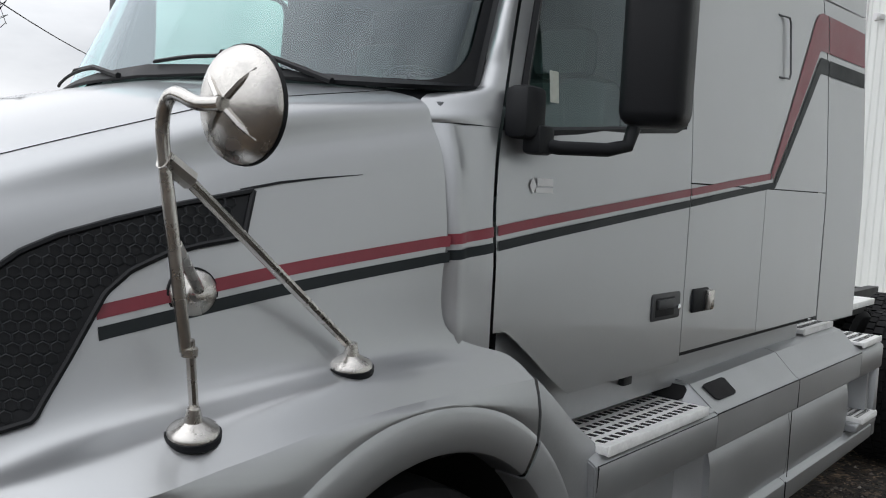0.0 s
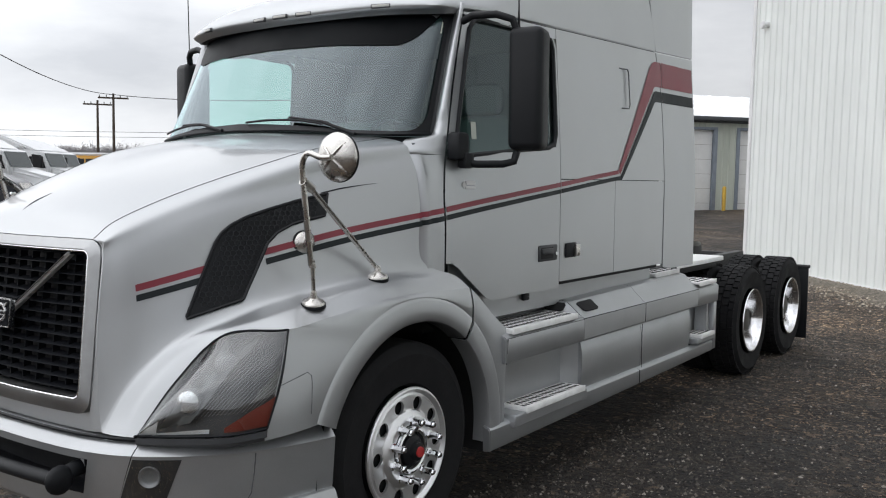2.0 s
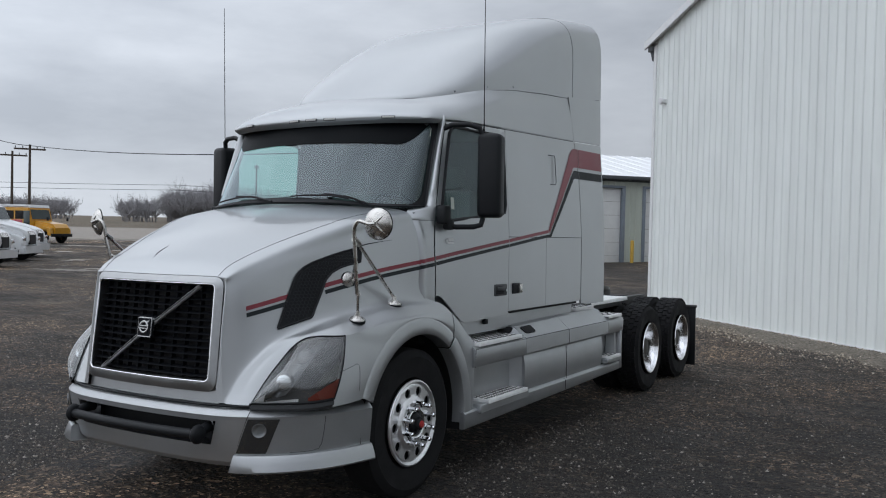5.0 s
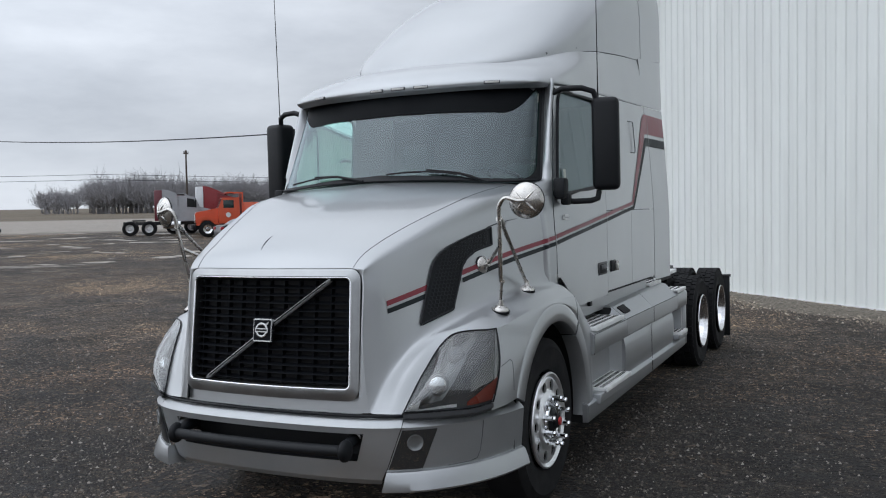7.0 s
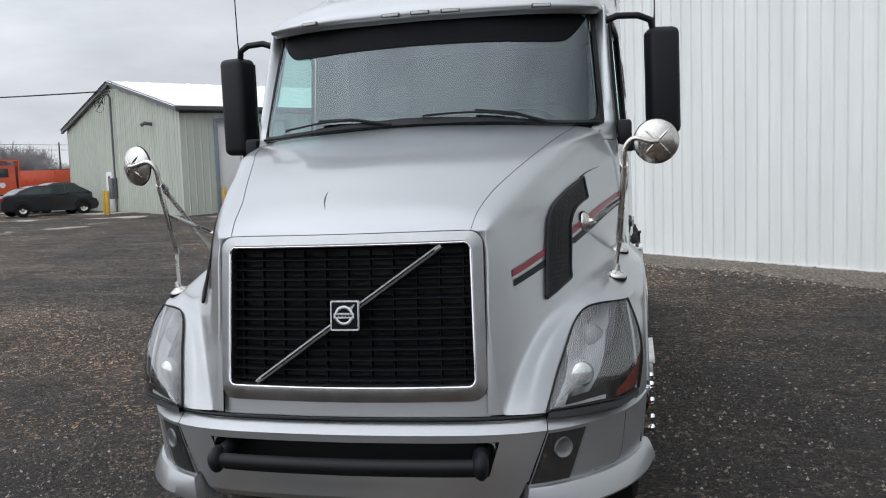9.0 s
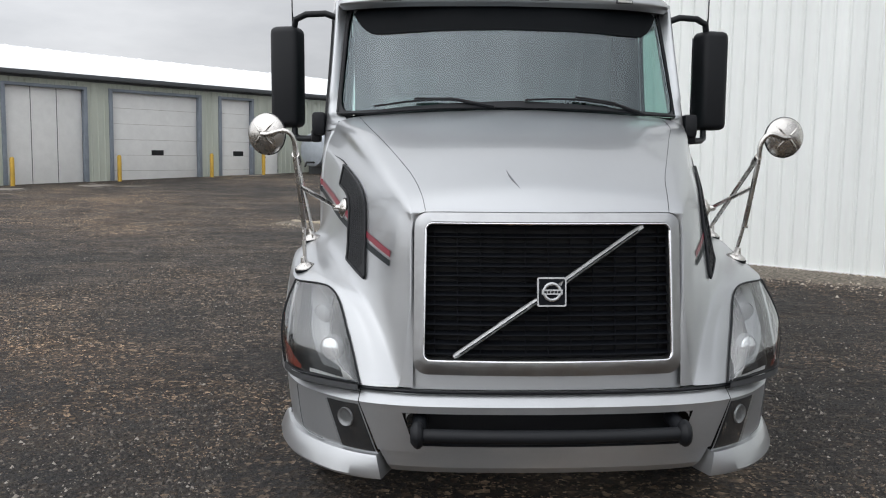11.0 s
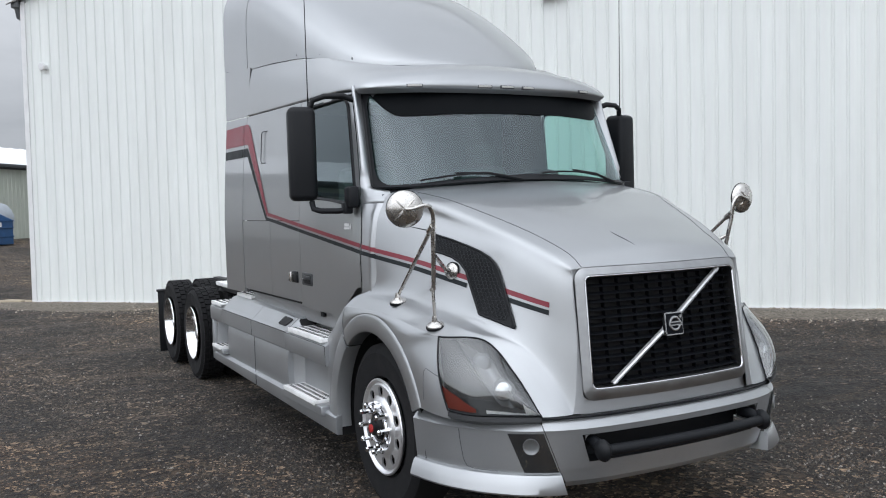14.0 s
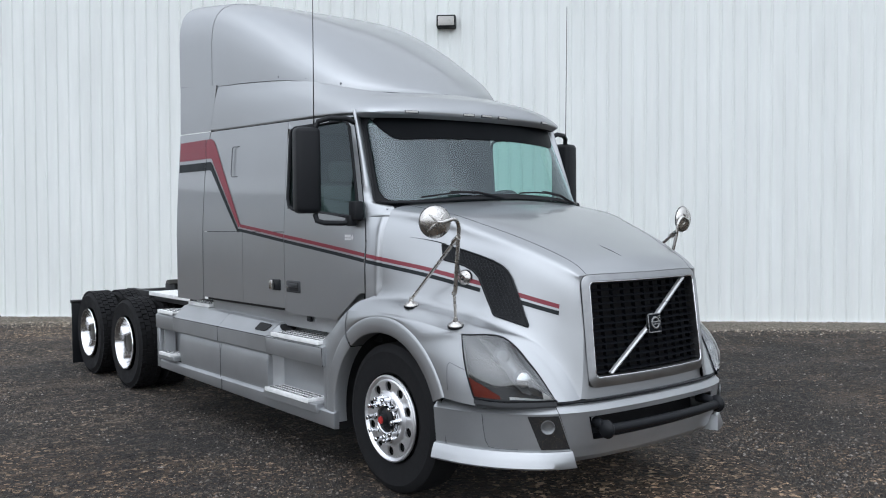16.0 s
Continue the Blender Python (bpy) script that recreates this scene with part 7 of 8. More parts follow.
def old_building():
    corner = (-17.3, 28.0)
    along = (0.63, 0.777)
    fr = wall_frame((*corner, 0.16), along)
    length, width, eave, peak = 46.0, 16.4, 4.48, 6.25
    root = thing("long_metal_building", "pale green ribbed metal workshop with a white roof", "building", kind="structure", at=fr)
    doors = [(1.6, 4.8, 3.95), (6.1, 10.45, 3.96), (11.75, 13.55, 3.98)]
    man = (14.3, 15.3, 2.27)
    part("wall", ribbed_wall(length, lambda x: eave, 0.305, 0.035, 0.03, doors + [man]), SIDING_OLD, root, smooth=False)
    gable = lambda x: eave + (peak - eave) * (1 - abs(x - width / 2) / (width / 2))
    g = part("gable_wall", ribbed_wall(width, gable, 0.305, 0.035, 0.03), SIDING_OLD, root, smooth=False)
    g.matrix_basis = pose(0, width, 0, 0, 0, -90)
    bm = boxed((0, width - 0.1, -0.3), (length, width, eave))
    box(bm, (length - 0.1, 0, -0.3), (length, width, eave))
    part("back_wall", bm, SIDING_OLD, root, smooth=False)
    for s, name in ((0, "roof"), (1, "roof_back")):
        bm = bmesh.new()
        y0, y1 = (-0.35, width / 2) if not s else (width + 0.35, width / 2)
        n = 46
        for k in range(n):
            x0, x1 = -0.3 + (length + 0.6) * k / n, -0.3 + (length + 0.6) * (k + 1) / n
            bm.faces.new([bm.verts.new(q) for q in ((x0, y0, eave + 0.02), (x1 - 0.06, y0, eave + 0.02), (x1 - 0.06, y1, peak + 0.1), (x0, y1, peak + 0.1))])
            bm.faces.new([bm.verts.new(q) for q in ((x1 - 0.06, y0, eave + 0.02), (x1, y0, eave + 0.06), (x1, y1, peak + 0.14), (x1 - 0.06, y1, peak + 0.1))])
        part(name, bm, ROOF_WHITE, root, smooth=False)
    part("gutter", boxed((-0.3, -0.45, eave - 0.12), (length + 0.3, -0.3, eave + 0.06), 0.02), ROOF_TRIM, root)
    part("eave_trim", boxed((-0.02, -0.06, eave - 0.2), (length, -0.035, eave - 0.04), 0.005), ROOF_TRIM, root)
    bm = bmesh.new()
    for a, b in (((-0.35), width / 2), (width + 0.35, width / 2)):
        za, zb = eave - 0.02, peak + 0.08
        prism(bm, [(a, za - 0.16), (b, zb - 0.16), (b, zb + 0.04), (a, za + 0.04)], 0.12, Matrix(((0, 0, -1, -0.1), (1, 0, 0, 0), (0, 1, 0, 0), (0, 0, 0, 1))))
    part("rake_trim", bm, WEATHERED, root, smooth=False)
    for i, (x0, x1, z1) in enumerate(doors):
        leaf = part("overhead_door", boxed((x0, 0.14, 0.0), (x1, 0.2, z1), 0.01), DOOR_WHITE, root, "white workshop door")
        if i == 0:
            for k in (1, 2):
                x = x0 + (x1 - x0) * k / 3
                part("leaf_joint", boxed((x - 0.012, 0.132, 0.02), (x + 0.012, 0.15, z1)), ROOF_TRIM, leaf)
        else:
            for k in range(1, 6):
                part("panel_joint", boxed((x0, 0.136, z1 * k / 6 - 0.006), (x1, 0.15, z1 * k / 6 + 0.006)), CONCRETE, leaf)
            xm = x0 + (x1 - x0) * 0.45
            part("door_window", boxed((xm, 0.13, 1.32), (xm + 0.62, 0.15, 1.55), 0.01), DARK, leaf)
        for a, b in ((x0 - 0.16, x0), (x1, x1 + 0.16)):
            part("jamb", boxed((a, -0.07, 0), (b, 0.14, z1 + 0.12), 0.01), JAMB, root)
        part("door_head", boxed((x0, -0.07, z1), (x1, 0.14, z1 + 0.12), 0.01), JAMB, root)
    x0, x1, z1 = man
    md = part("personnel_door", boxed((x0 + 0.03, 0.02, 0.02), (x1 - 0.03, 0.07, z1 - 0.02), 0.008), DOOR_WHITE, root, "white steel door with a small window")
    part("door_pane", boxed((x0 + 0.33, 0.01, 1.69), (x0 + 0.61, 0.03, 2.01), 0.01), DARK, md)
    part("door_notice", boxed((x0 + 0.30, 0.012, 1.47), (x0 + 0.64, 0.03, 1.56), 0.004), ROOF_TRIM, md)
    part("door_knob", boxed((x0 + 0.1, -0.03, 1.25), (x0 + 0.17, 0.03, 1.32), 0.02), STEEL, md)
    part("door_frame", boxed((x0 - 0.04, -0.03, z1), (x1 + 0.04, 0.04, z1 + 0.06), 0.005), JAMB, root)
    part("wall_light", boxed((x0 + 0.17, -0.25, 3.15), (x0 + 0.40, 0.0, 3.32), 0.03), ROOF_TRIM, root)
    part("heater_hood", boxed((20.6, -0.4, 3.2), (21.5, 0, 3.6), 0.03), ROOF_TRIM, root)
    # gable fittings: door, meter box, service pipe, lamp
    gy = 9.4
    gd = part("side_door", boxed((-0.06, gy - 0.45, 0.02), (0.0, gy + 0.45, 2.05), 0.008), DOOR_WHITE, root, "white steel side door")
    part("side_pane", boxed((-0.07, gy - 0.2, 1.45), (-0.055, gy + 0.1, 1.85), 0.005), DARK, gd)
    part("meter_box", boxed((-0.3, 8.25, 0.75), (0.0, 8.75, 1.75), 0.02), WEATHERED, root)
    bm = tube(bmesh.new(), [(-0.12, 8.25, 0.1), (-0.12, 8.25, 5.55), (-0.2, 8.3, 5.75), (-0.35, 8.3, 5.7)], 0.05, 8)
    part("service_pipe", bm, WEATHERED, root)
    rng = random.Random(5)
    bm = bmesh.new()
    for k in range(6):
        pts = [(-0.35, 8.3, 5.7)] + [(-0.4 - rng.random() * 0.3, 8.3 + rng.uniform(-0.4, 0.7), 5.7 - rng.random() * 0.8) for _ in range(3)] + [(-0.4, 8.6, 5.85)]
        tube(bm, spline(pts, 10), 0.012, 4)
    part("service_wires", bm, BLACK_PLASTIC, root)
    part("gable_lamp", tube(bmesh.new(), [(0, 3.1, 4.0), (-0.35, 3.1, 4.05), (-0.5, 3.1, 3.95)], 0.08, 8), WEATHERED, root)
    # concrete apron along the gable and front
    bm = bmesh.new()
    prism(bm, [(-2.2, -1.6), (length, -1.6), (length, 0.0), (0, 0.0), (0, width), (-2.2, width)], 0.06, pose(0, 0, -0.03))
    tagged(link_mesh("apron", bm, CONCRETE, root, smooth=False), label="worn concrete apron")

    def at(x, y):
        return fr @ Vector((x, y, 0))

    bol = None
    for x, y in ((6.0, -0.6), (10.72, -0.6), (13.9, -0.5), (-1.3, 6.2), (-1.35, 5.6), (1.55, -0.5)):
        p = at(x, y)
        m = pose(p.x, p.y, ground_z(p.x, p.y) - 0.02)
        if bol is None:
            bol = thing("bollard", "yellow painted steel bollard beside a doorway", "bollard", group="bollards by the workshop doors", at=m)
            part("post", turned(bmesh.new(), [(0, 0.085), (1.05, 0.085), (1.1, 0.06), (1.115, 0)], 14, pose(0, 0, 0, 0, -90, 0)), YELLOW, bol)
        else:
            copy_thing(bol, m)
    # fuel tank on saddles
    p = at(15.75, -1.9)
    tank = thing("fuel_storage_tank", "pale grey horizontal fuel tank on steel saddles", "tank", at=pose(p.x, p.y, ground_z(p.x, p.y), 0, 0, math.degrees(math.atan2(along[1], along[0]))))
    bm = turned(bmesh.new(), [(0, 0), (0.02, 0.76), (0.06, 0.81), (4.6, 0.81), (4.68, 0.76), (4.7, 0)], 40, pose(0, 0, 1.21))
    part("tank_shell", bm, worn("tank_paint", (0.42, 0.46, 0.50), 0.5, spread=0.2), tank)
    for x in (0.7, 3.8):
        part("saddle", boxed((x - 0.1, -0.8, -0.03), (x + 0.1, 0.8, 0.62), 0.01), WEATHERED, tank)
    part("fill_pipe", tube(bmesh.new(), spline([(0.6, 0, 2.0), (0.6, 0, 2.16), (0.9, 0, 2.17), (0.9, 0, 2.0)], 12), 0.04, 8), WEATHERED, tank)
    part("outlet_pipe", tube(bmesh.new(), [(0.0, -0.2, 0.6), (-0.5, -0.2, 0.6), (-0.6, -0.2, 0.4)], 0.05, 8), FRAME_STEEL, tank)
    # blue waste skip
    p = at(16.2, -3.4)
    skip = thing("waste_skip", "blue steel waste skip with its lid open", "waste container", at=pose(p.x, p.y, ground_z(p.x, p.y), 0, 0, math.degrees(math.atan2(along[1], along[0])) - 14))
    blue = worn("skip_blue", (0.02, 0.075, 0.19), 0.5, spread=0.3)
    bm = bmesh.new()
    prof = [(0.0, 0.1), (1.75, 0.1), (1.9, 1.25), (1.6, 1.75), (0.0, 1.2)]
    for x in (0, 2.4):
        prism(bm, prof, 0.05, Matrix(((0, 0, 1, x), (1, 0, 0, 0), (0, 1, 0, 0), (0, 0, 0, 1))))
    box(bm, (0, -0.03, 0.1), (2.45, 0.03, 1.2), 0.01)
    box(bm, (0, 1.72, 0.1), (2.45, 1.8, 1.4), 0.01)
    box(bm, (0, 0, 0.08), (2.45, 1.8, 0.14))
    part("skip_body", bm, blue, skip, smooth=False)
    for z in (0.45, 0.85, 1.17):
        part("skip_rib", boxed((-0.02, -0.07, z - 0.03), (2.47, -0.03, z + 0.03), 0.01), blue, skip)
    part("skip_mark", boxed((0.8, -0.04, 0.7), (1.15, -0.034, 1.05)), WHITE_PAINT, skip)
    part("skip_mark", boxed((1.5, -0.04, 0.85), (1.85, -0.034, 1.1)), WHITE_PAINT, skip)
    return fr


old_building()


def pebble_mesh(name, verts, material):
    """One mesh of four-sided pebbles from an array of n x 5 corners."""
    n = len(verts)
    faces = (np.arange(n)[:, None, None] * 5 + np.array(((0, 1, 4), (1, 2, 4), (2, 3, 4), (3, 0, 4)))).reshape(-1)
    me = bpy.data.meshes.new(name)
    me.vertices.add(n * 5)
    me.vertices.foreach_set("co", verts.reshape(-1))
    me.loops.add(len(faces))
    me.loops.foreach_set("vertex_index", faces)
    me.polygons.add(n * 4)
    me.polygons.foreach_set("loop_start", np.arange(n * 4) * 3)
    me.polygons.foreach_set("loop_total", np.full(n * 4, 3))
    me.update(calc_edges=True)
    me.validate()
    me.materials.append(material)
    return me


def pebbles(x, y, z, s, rng):
    """Corners of pebbles of size s lying at x, y, z."""
    n = len(x)
    yaw = rng.uniform(0, 2 * math.pi, n)
    c, sn = np.cos(yaw), np.sin(yaw)
    verts = np.empty((n, 5, 3))
    for i, (dx, dy, dz) in enumerate(((1, 0, -0.1), (0.1, 0.8, -0.1), (-0.9, 0.2, -0.1), (-0.1, -0.75, -0.1), (0.15, 0.1, 0.7))):
        dx, dy, dz = dx * rng.uniform(0.7, 1.2, n), dy * rng.uniform(0.7, 1.2, n), dz * rng.uniform(0.6, 1.2, n)
        verts[:, i] = np.stack([x + s * (dx * c - dy * sn), y + s * (dx * sn + dy * c), z + s * dz], 1)
    return verts


# ---- offcuts of timber at the shed's corner, gravel along its wall ----
def shed_edge():
    wood = worn("pale_timber", (0.42, 0.36, 0.27), 0.8, spread=0.25)
    for k, (x, y, yaw, ln) in enumerate(((-0.75, -0.15, 4, 1.1), (-0.35, 0.2, -10, 1.3))):
        p = SHED @ Vector((x, y, 0))
        ob = thing("timber_offcut", "pale sawn timber offcut lying on the ground", "timber", group="offcuts by the shed", at=pose(p.x, p.y, 0.0, 0, 0, math.degrees(math.atan2(-0.679, 0.734)) + yaw))
        part("plank", boxed((-ln / 2, -0.07, 0), (ln / 2, 0.07, 0.09 - 0.03 * k), 0.006), wood, ob)
    gravel = Mat("wall_gravel", (0.2, 0.18, 0.15), 0.9)
    pos = gravel.coords(world_space=True)
    v = gravel.node("ShaderNodeTexVoronoi", Scale=34.0)
    gravel.t.links.new(pos, v.inputs["Vector"])
    gravel.set("Base Color", gravel.mix(gravel.value(gravel.noise(1.6, 6, 0.75, pos), 0.0, 0.6), gravel.ramp(v.outputs["Color"], [(0.1, (0.05, 0.042, 0.033)), (0.9, (0.30, 0.26, 0.21))]), (0.10, 0.085, 0.068)))
    gravel.bump(v.outputs["Distance"], 0.8, 0.03)
    bm = bmesh.new()
    rng = random.Random(3)
    rows = []
    for k in range(140):
        x = -1.5 + k * 0.25
        w = 0.95 + 0.6 * noise.noise(Vector((x * 0.35, 0, 0)))
        rows.append([SHED @ Vector((x, -0.01, 0.045)), SHED @ Vector((x, -w * 0.5, 0.05 + 0.02 * rng.random())), SHED @ Vector((x, -w - 0.15 * rng.random(), 0.003))])
    sheet(bm, rows)
    rng = np.random.default_rng(11)
    n = 42000
    along_x, off = rng.uniform(-1.5, 33.0, n), np.abs(rng.normal(0, 0.62, n)) + 0.02
    size = 0.009 + 0.028 * rng.random(n) ** 4
    org, ux, uy = SHED @ Vector((0, 0, 0)), SHED.to_3x3() @ Vector((1, 0, 0)), SHED.to_3x3() @ Vector((0, -1, 0))
    px, py = org.x + ux.x * along_x + uy.x * off, org.y + ux.y * along_x + uy.y * off
    m = Mat("gravel_pieces", (0.2, 0.18, 0.15), 0.8)
    g = m.t.nodes.new("ShaderNodeNewGeometry")
    m.set("Base Color", m.ramp(g.outputs["Random Per Island"], [(0.0, (0.04, 0.033, 0.026)), (0.35, (0.16, 0.13, 0.096)), (0.75, (0.34, 0.285, 0.215)), (1.0, (0.52, 0.46, 0.38))]))
    tagged(new("wall_gravel", pebble_mesh("wall_gravel", pebbles(px, py, np.clip(0.05 - 0.045 * off, 0.004, 0.05), size, rng), m.m)), label="pale gravel pieces lying along the shed wall", category="gravel", kind="stuff")
    tagged(link_mesh("gravel_strip", bm, gravel.m), label="pale loose gravel along the shed wall", kind="structure", category="ground")


shed_edge()


# ---- loose stones on the yard ----
def stones():
    m = Mat("yard_stones", (0.1, 0.1, 0.1), 0.7)
    g = m.t.nodes.new("ShaderNodeNewGeometry")
    m.set("Base Color", m.ramp(g.outputs["Random Per Island"], [(0.0, (0.007, 0.006, 0.005)), (0.5, (0.021, 0.0175, 0.0145)), (0.84, (0.06, 0.051, 0.042)), (0.95, (0.16, 0.14, 0.118)), (1.0, (0.34, 0.31, 0.27))]))
    m.set("Roughness", m.value(m.noise(40, 2), 0.6, 0.95))
    rng = np.random.default_rng(7)
    n = 640000
    a, r = rng.uniform(0, 2 * math.pi, n), 1.6 + 11.0 * rng.random(n) ** 1.1
    x, y = r * np.cos(a), -0.5 + r * np.sin(a)
    # drifts: a few overlapping waves thin the stones out in patches
    drift = np.sin(0.9 * x + 1.3 * np.sin(0.55 * y)) + np.sin(1.15 * y - 0.7 * x) + 0.7 * np.sin(2.3 * x + 1.7 * y)
    keep = drift > rng.uniform(-2.6, 2.2, n)
    keep &= ~((np.abs(x) < 0.9) & (y > -1.0) & (y < 7))
    keep &= (x + 2.54) * 0.679 + (y - 16.02) * 0.734 < -0.4
    x, y = x[keep], y[keep]
    n = len(x)
    s = 0.0055 + 0.017 * rng.random(n) ** 4.0
    z = np.array([ground_z(p, q) for p, q in zip(x, y)])
    verts = pebbles(x, y, z, s, rng)
    tagged(new("loose_stones", pebble_mesh("loose_stones", verts, m.m)), label="small loose stones scattered over the yard", category="gravel", kind="stuff")


stones()


# ---- vehicles parked far off ----
def side_prism(bm, pts, y0, y1, bevel=0.0):
    return prism(bm, pts, y1 - y0, Matrix(((1, 0, 0, 0), (0, 0, -1, y1), (0, 1, 0, 0), (0, 0, 0, 1))), bevel)


PAINTS = {}


def car_paint(name, color, metal=0.0):
    if name not in PAINTS:
        PAINTS[name] = worn(name, color, 0.32, metal, spread=0.12, Coat_Weight=0.4)
    return PAINTS[name]


def add_wheel(root, x, y, r, w, rim):
    s = 1 if y > 0 else -1
    bm = turned(bmesh.new(), [(-w / 2, r * 0.55), (-w / 2, r * 0.92), (-w * 0.4, r), (w * 0.4, r), (w / 2, r * 0.92), (w / 2, r * 0.55)], 28)
    t = part("wheel", bm, RUBBER, root)
    t.matrix_basis = pose(x, y, r, 0, 0, 90)
    bm = turned(bmesh.new(), [(w * 0.42, r * 0.58), (w * 0.30, r * 0.52), (w * 0.22, r * 0.3), (w * 0.4, r * 0.2), (w * 0.42, 0)], 20)
    if s < 0:
        bmesh.ops.scale(bm, vec=(-1, 1, 1), verts=bm.verts)
        bmesh.ops.reverse_faces(bm, faces=bm.faces)
    part("rim", bm, rim, t)


def day_tractor(name, label, m, body, sleeper, tail=None, roof_h=3.3, group="", fairing=True):
    """A conventional highway tractor, nose towards +x."""
    root = thing(name, label, "truck", group=group, at=m)
    hw = 1.05
    bm = side_prism(bmesh.new(), [(0.55, 0.75), (2.5, 0.75), (2.62, 1.0), (2.60, 1.28), (2.48, 1.45), (2.2, 1.58), (1.5, 1.76), (0.7, 1.95), (0.55, 1.97)], -0.88, 0.88, 0.14)
    for v in bm.verts:
        v.co.y *= 1 - 0.30 * max(0.0, (v.co.x - 0.7) / 1.9) ** 1.3
    part("bonnet", bm, body, root)
    for s in (1, -1):
        pts = [(2.5, 0.55), (2.58, 0.85), (2.50, 1.08), (2.25, 1.25), (1.8, 1.33), (1.35, 1.26), (1.05, 1.05), (0.92, 0.8), (1.1, 0.8), (1.3, 1.02), (1.72, 1.13), (2.1, 1.02), (2.28, 0.55)]
        part("fender", side_prism(bmesh.new(), pts, min(s * 0.68, s * 1.14), max(s * 0.68, s * 1.14), 0.05), body, root)
        part("headlamp", boxed((2.50, s * 0.90 - 0.14, 0.98), (2.61, s * 0.90 + 0.14, 1.16), 0.03), LAMP_SILVER, root)
        part("side_window", side_prism(bmesh.new(), [(-0.15, 1.95), (0.5, 1.9), (0.3, 2.5), (-0.15, 2.55)], *sorted((s * (hw - 0.01), s * (hw + 0.012)))), DARK, root)
        part("mirror", boxed((0.35, s * 1.28 - 0.09, 1.9), (0.47, s * 1.28 + 0.09, 2.45), 0.03), BLACK_PLASTIC, root)
        part("tank", turned(bmesh.new(), [(-0.6, 0), (-0.58, 0.3), (0.58, 0.3), (0.6, 0)], 18, pose(-1.2, s * 0.82, 0.75)), ALU, root)
        part("frame_rail", boxed((-4.4, s * 0.42 - 0.05, 0.72), (2.3, s * 0.42 + 0.05, 0.95)), FRAME_STEEL, root)
        add_wheel(root, 1.72, s * 1.02, 0.5, 0.28, ALU)
        add_wheel(root, -2.7, s * 0.95, 0.5, 0.5, WHITE_PAINT)
        add_wheel(root, -3.95, s * 0.95, 0.5, 0.5, WHITE_PAINT)
    part("cab", side_prism(bmesh.new(), [(-0.7, 0.95), (0.62, 0.95), (0.66, 1.95), (0.36, 2.62), (0.0, 2.72), (-0.7, 2.75)], -hw, hw, 0.08), body, root)
    part("windscreen", side_prism(bmesh.new(), [(0.672, 1.98), (0.69, 1.98), (0.405, 2.60), (0.385, 2.60)], -0.92, 0.92), SIDE_DARK, root)
    if fairing:
        part("sleeper", side_prism(bmesh.new(), [(-1.8, 0.95), (-0.7, 0.95), (-0.7, 2.75), (0.0, 2.74), (-0.3, 2.9), (-0.8, roof_h + 0.1), (-1.4, roof_h + 0.35), (-1.8, roof_h + 0.4)], -hw, hw, 0.1), sleeper, root)
        if tail:
            part("extender", boxed((-2.32, -hw - 0.01, 1.0), (-1.8, hw + 0.01, roof_h + 0.35), 0.02), tail, root)
    part("grille", side_prism(bmesh.new(), [(2.54, 0.8), (2.645, 0.82), (2.635, 1.28), (2.52, 1.42)], -0.36, 0.36, 0.02), VENT_GREY, root)
    part("grille_trim", side_prism(bmesh.new(), [(2.50, 1.28), (2.645, 1.27), (2.53, 1.46), (2.48, 1.46)], -0.38, 0.38, 0.02), STEEL, root)
    part("bumper", side_prism(bmesh.new(), [(2.35, 0.35), (2.7, 0.38), (2.72, 0.72), (2.4, 0.74)], -1.12, 1.12, 0.06), body, root)
    part("fifth_wheel", boxed((-3.8, -0.45, 0.98), (-2.95, 0.45, 1.1), 0.03), GREY_STEEL, root)
    return root


SIDE_DARK = worn("far_glass", (0.035, 0.05, 0.05), 0.08, spread=0.1, bump=0)
WHITE_BODY = car_paint("white_truck_paint", (0.74, 0.75, 0.76))
HEAD = math.degrees(math.atan2(0.70, 0.71))
ROW = "trucks parked in a row"
# low day cabs, smaller than the tractors by the field
SMALL = Matrix.Scale(0.88, 4)
day_tractor("parked_tractor", "white highway tractor parked in a row", place_on_ground(-28.4, 12.9, HEAD - 8) @ SMALL, WHITE_BODY, WHITE_BODY, group=ROW, roof_h=3.05)
day_tractor("parked_tractor", "dark blue highway tractor parked in a row", place_on_ground(-24.9, 9.5, HEAD - 8) @ SMALL, car_paint("midnight_paint", (0.012, 0.014, 0.022)), car_paint("midnight_paint", (0.012, 0.014, 0.022)), group=ROW, roof_h=3.0)
day_tractor("parked_tractor", "white highway tractor parked in a row", place_on_ground(-31.9, 16.3, HEAD - 8) @ SMALL, WHITE_BODY, WHITE_BODY, group=ROW, roof_h=3.0)
day_tractor("parked_tractor", "white highway tractor parked in a row", place_on_ground(-34.8, 18.6, HEAD - 8) @ SMALL, WHITE_BODY, WHITE_BODY, group=ROW, roof_h=2.95)
SILVER_FAR = car_paint("far_silver", (0.40, 0.41, 0.43), 0.4)
MAROON = car_paint("maroon_paint", (0.13, 0.02, 0.03))
RED = car_paint("red_truck_paint", (0.26, 0.025, 0.03))
day_tractor("parked_tractor", "silver sleeper tractor with a maroon rear extender", place_on_ground(-41.3, 42.2, 44), SILVER_FAR, SILVER_FAR, tail=MAROON, roof_h=2.78, group="tractors by the field")
day_tractor("parked_tractor", "red sleeper tractor with a pale rear extender", place_on_ground(-41.5, 46.5, 44), RED, RED, tail=WHITE_BODY, roof_h=3.05, group="tractors by the field")


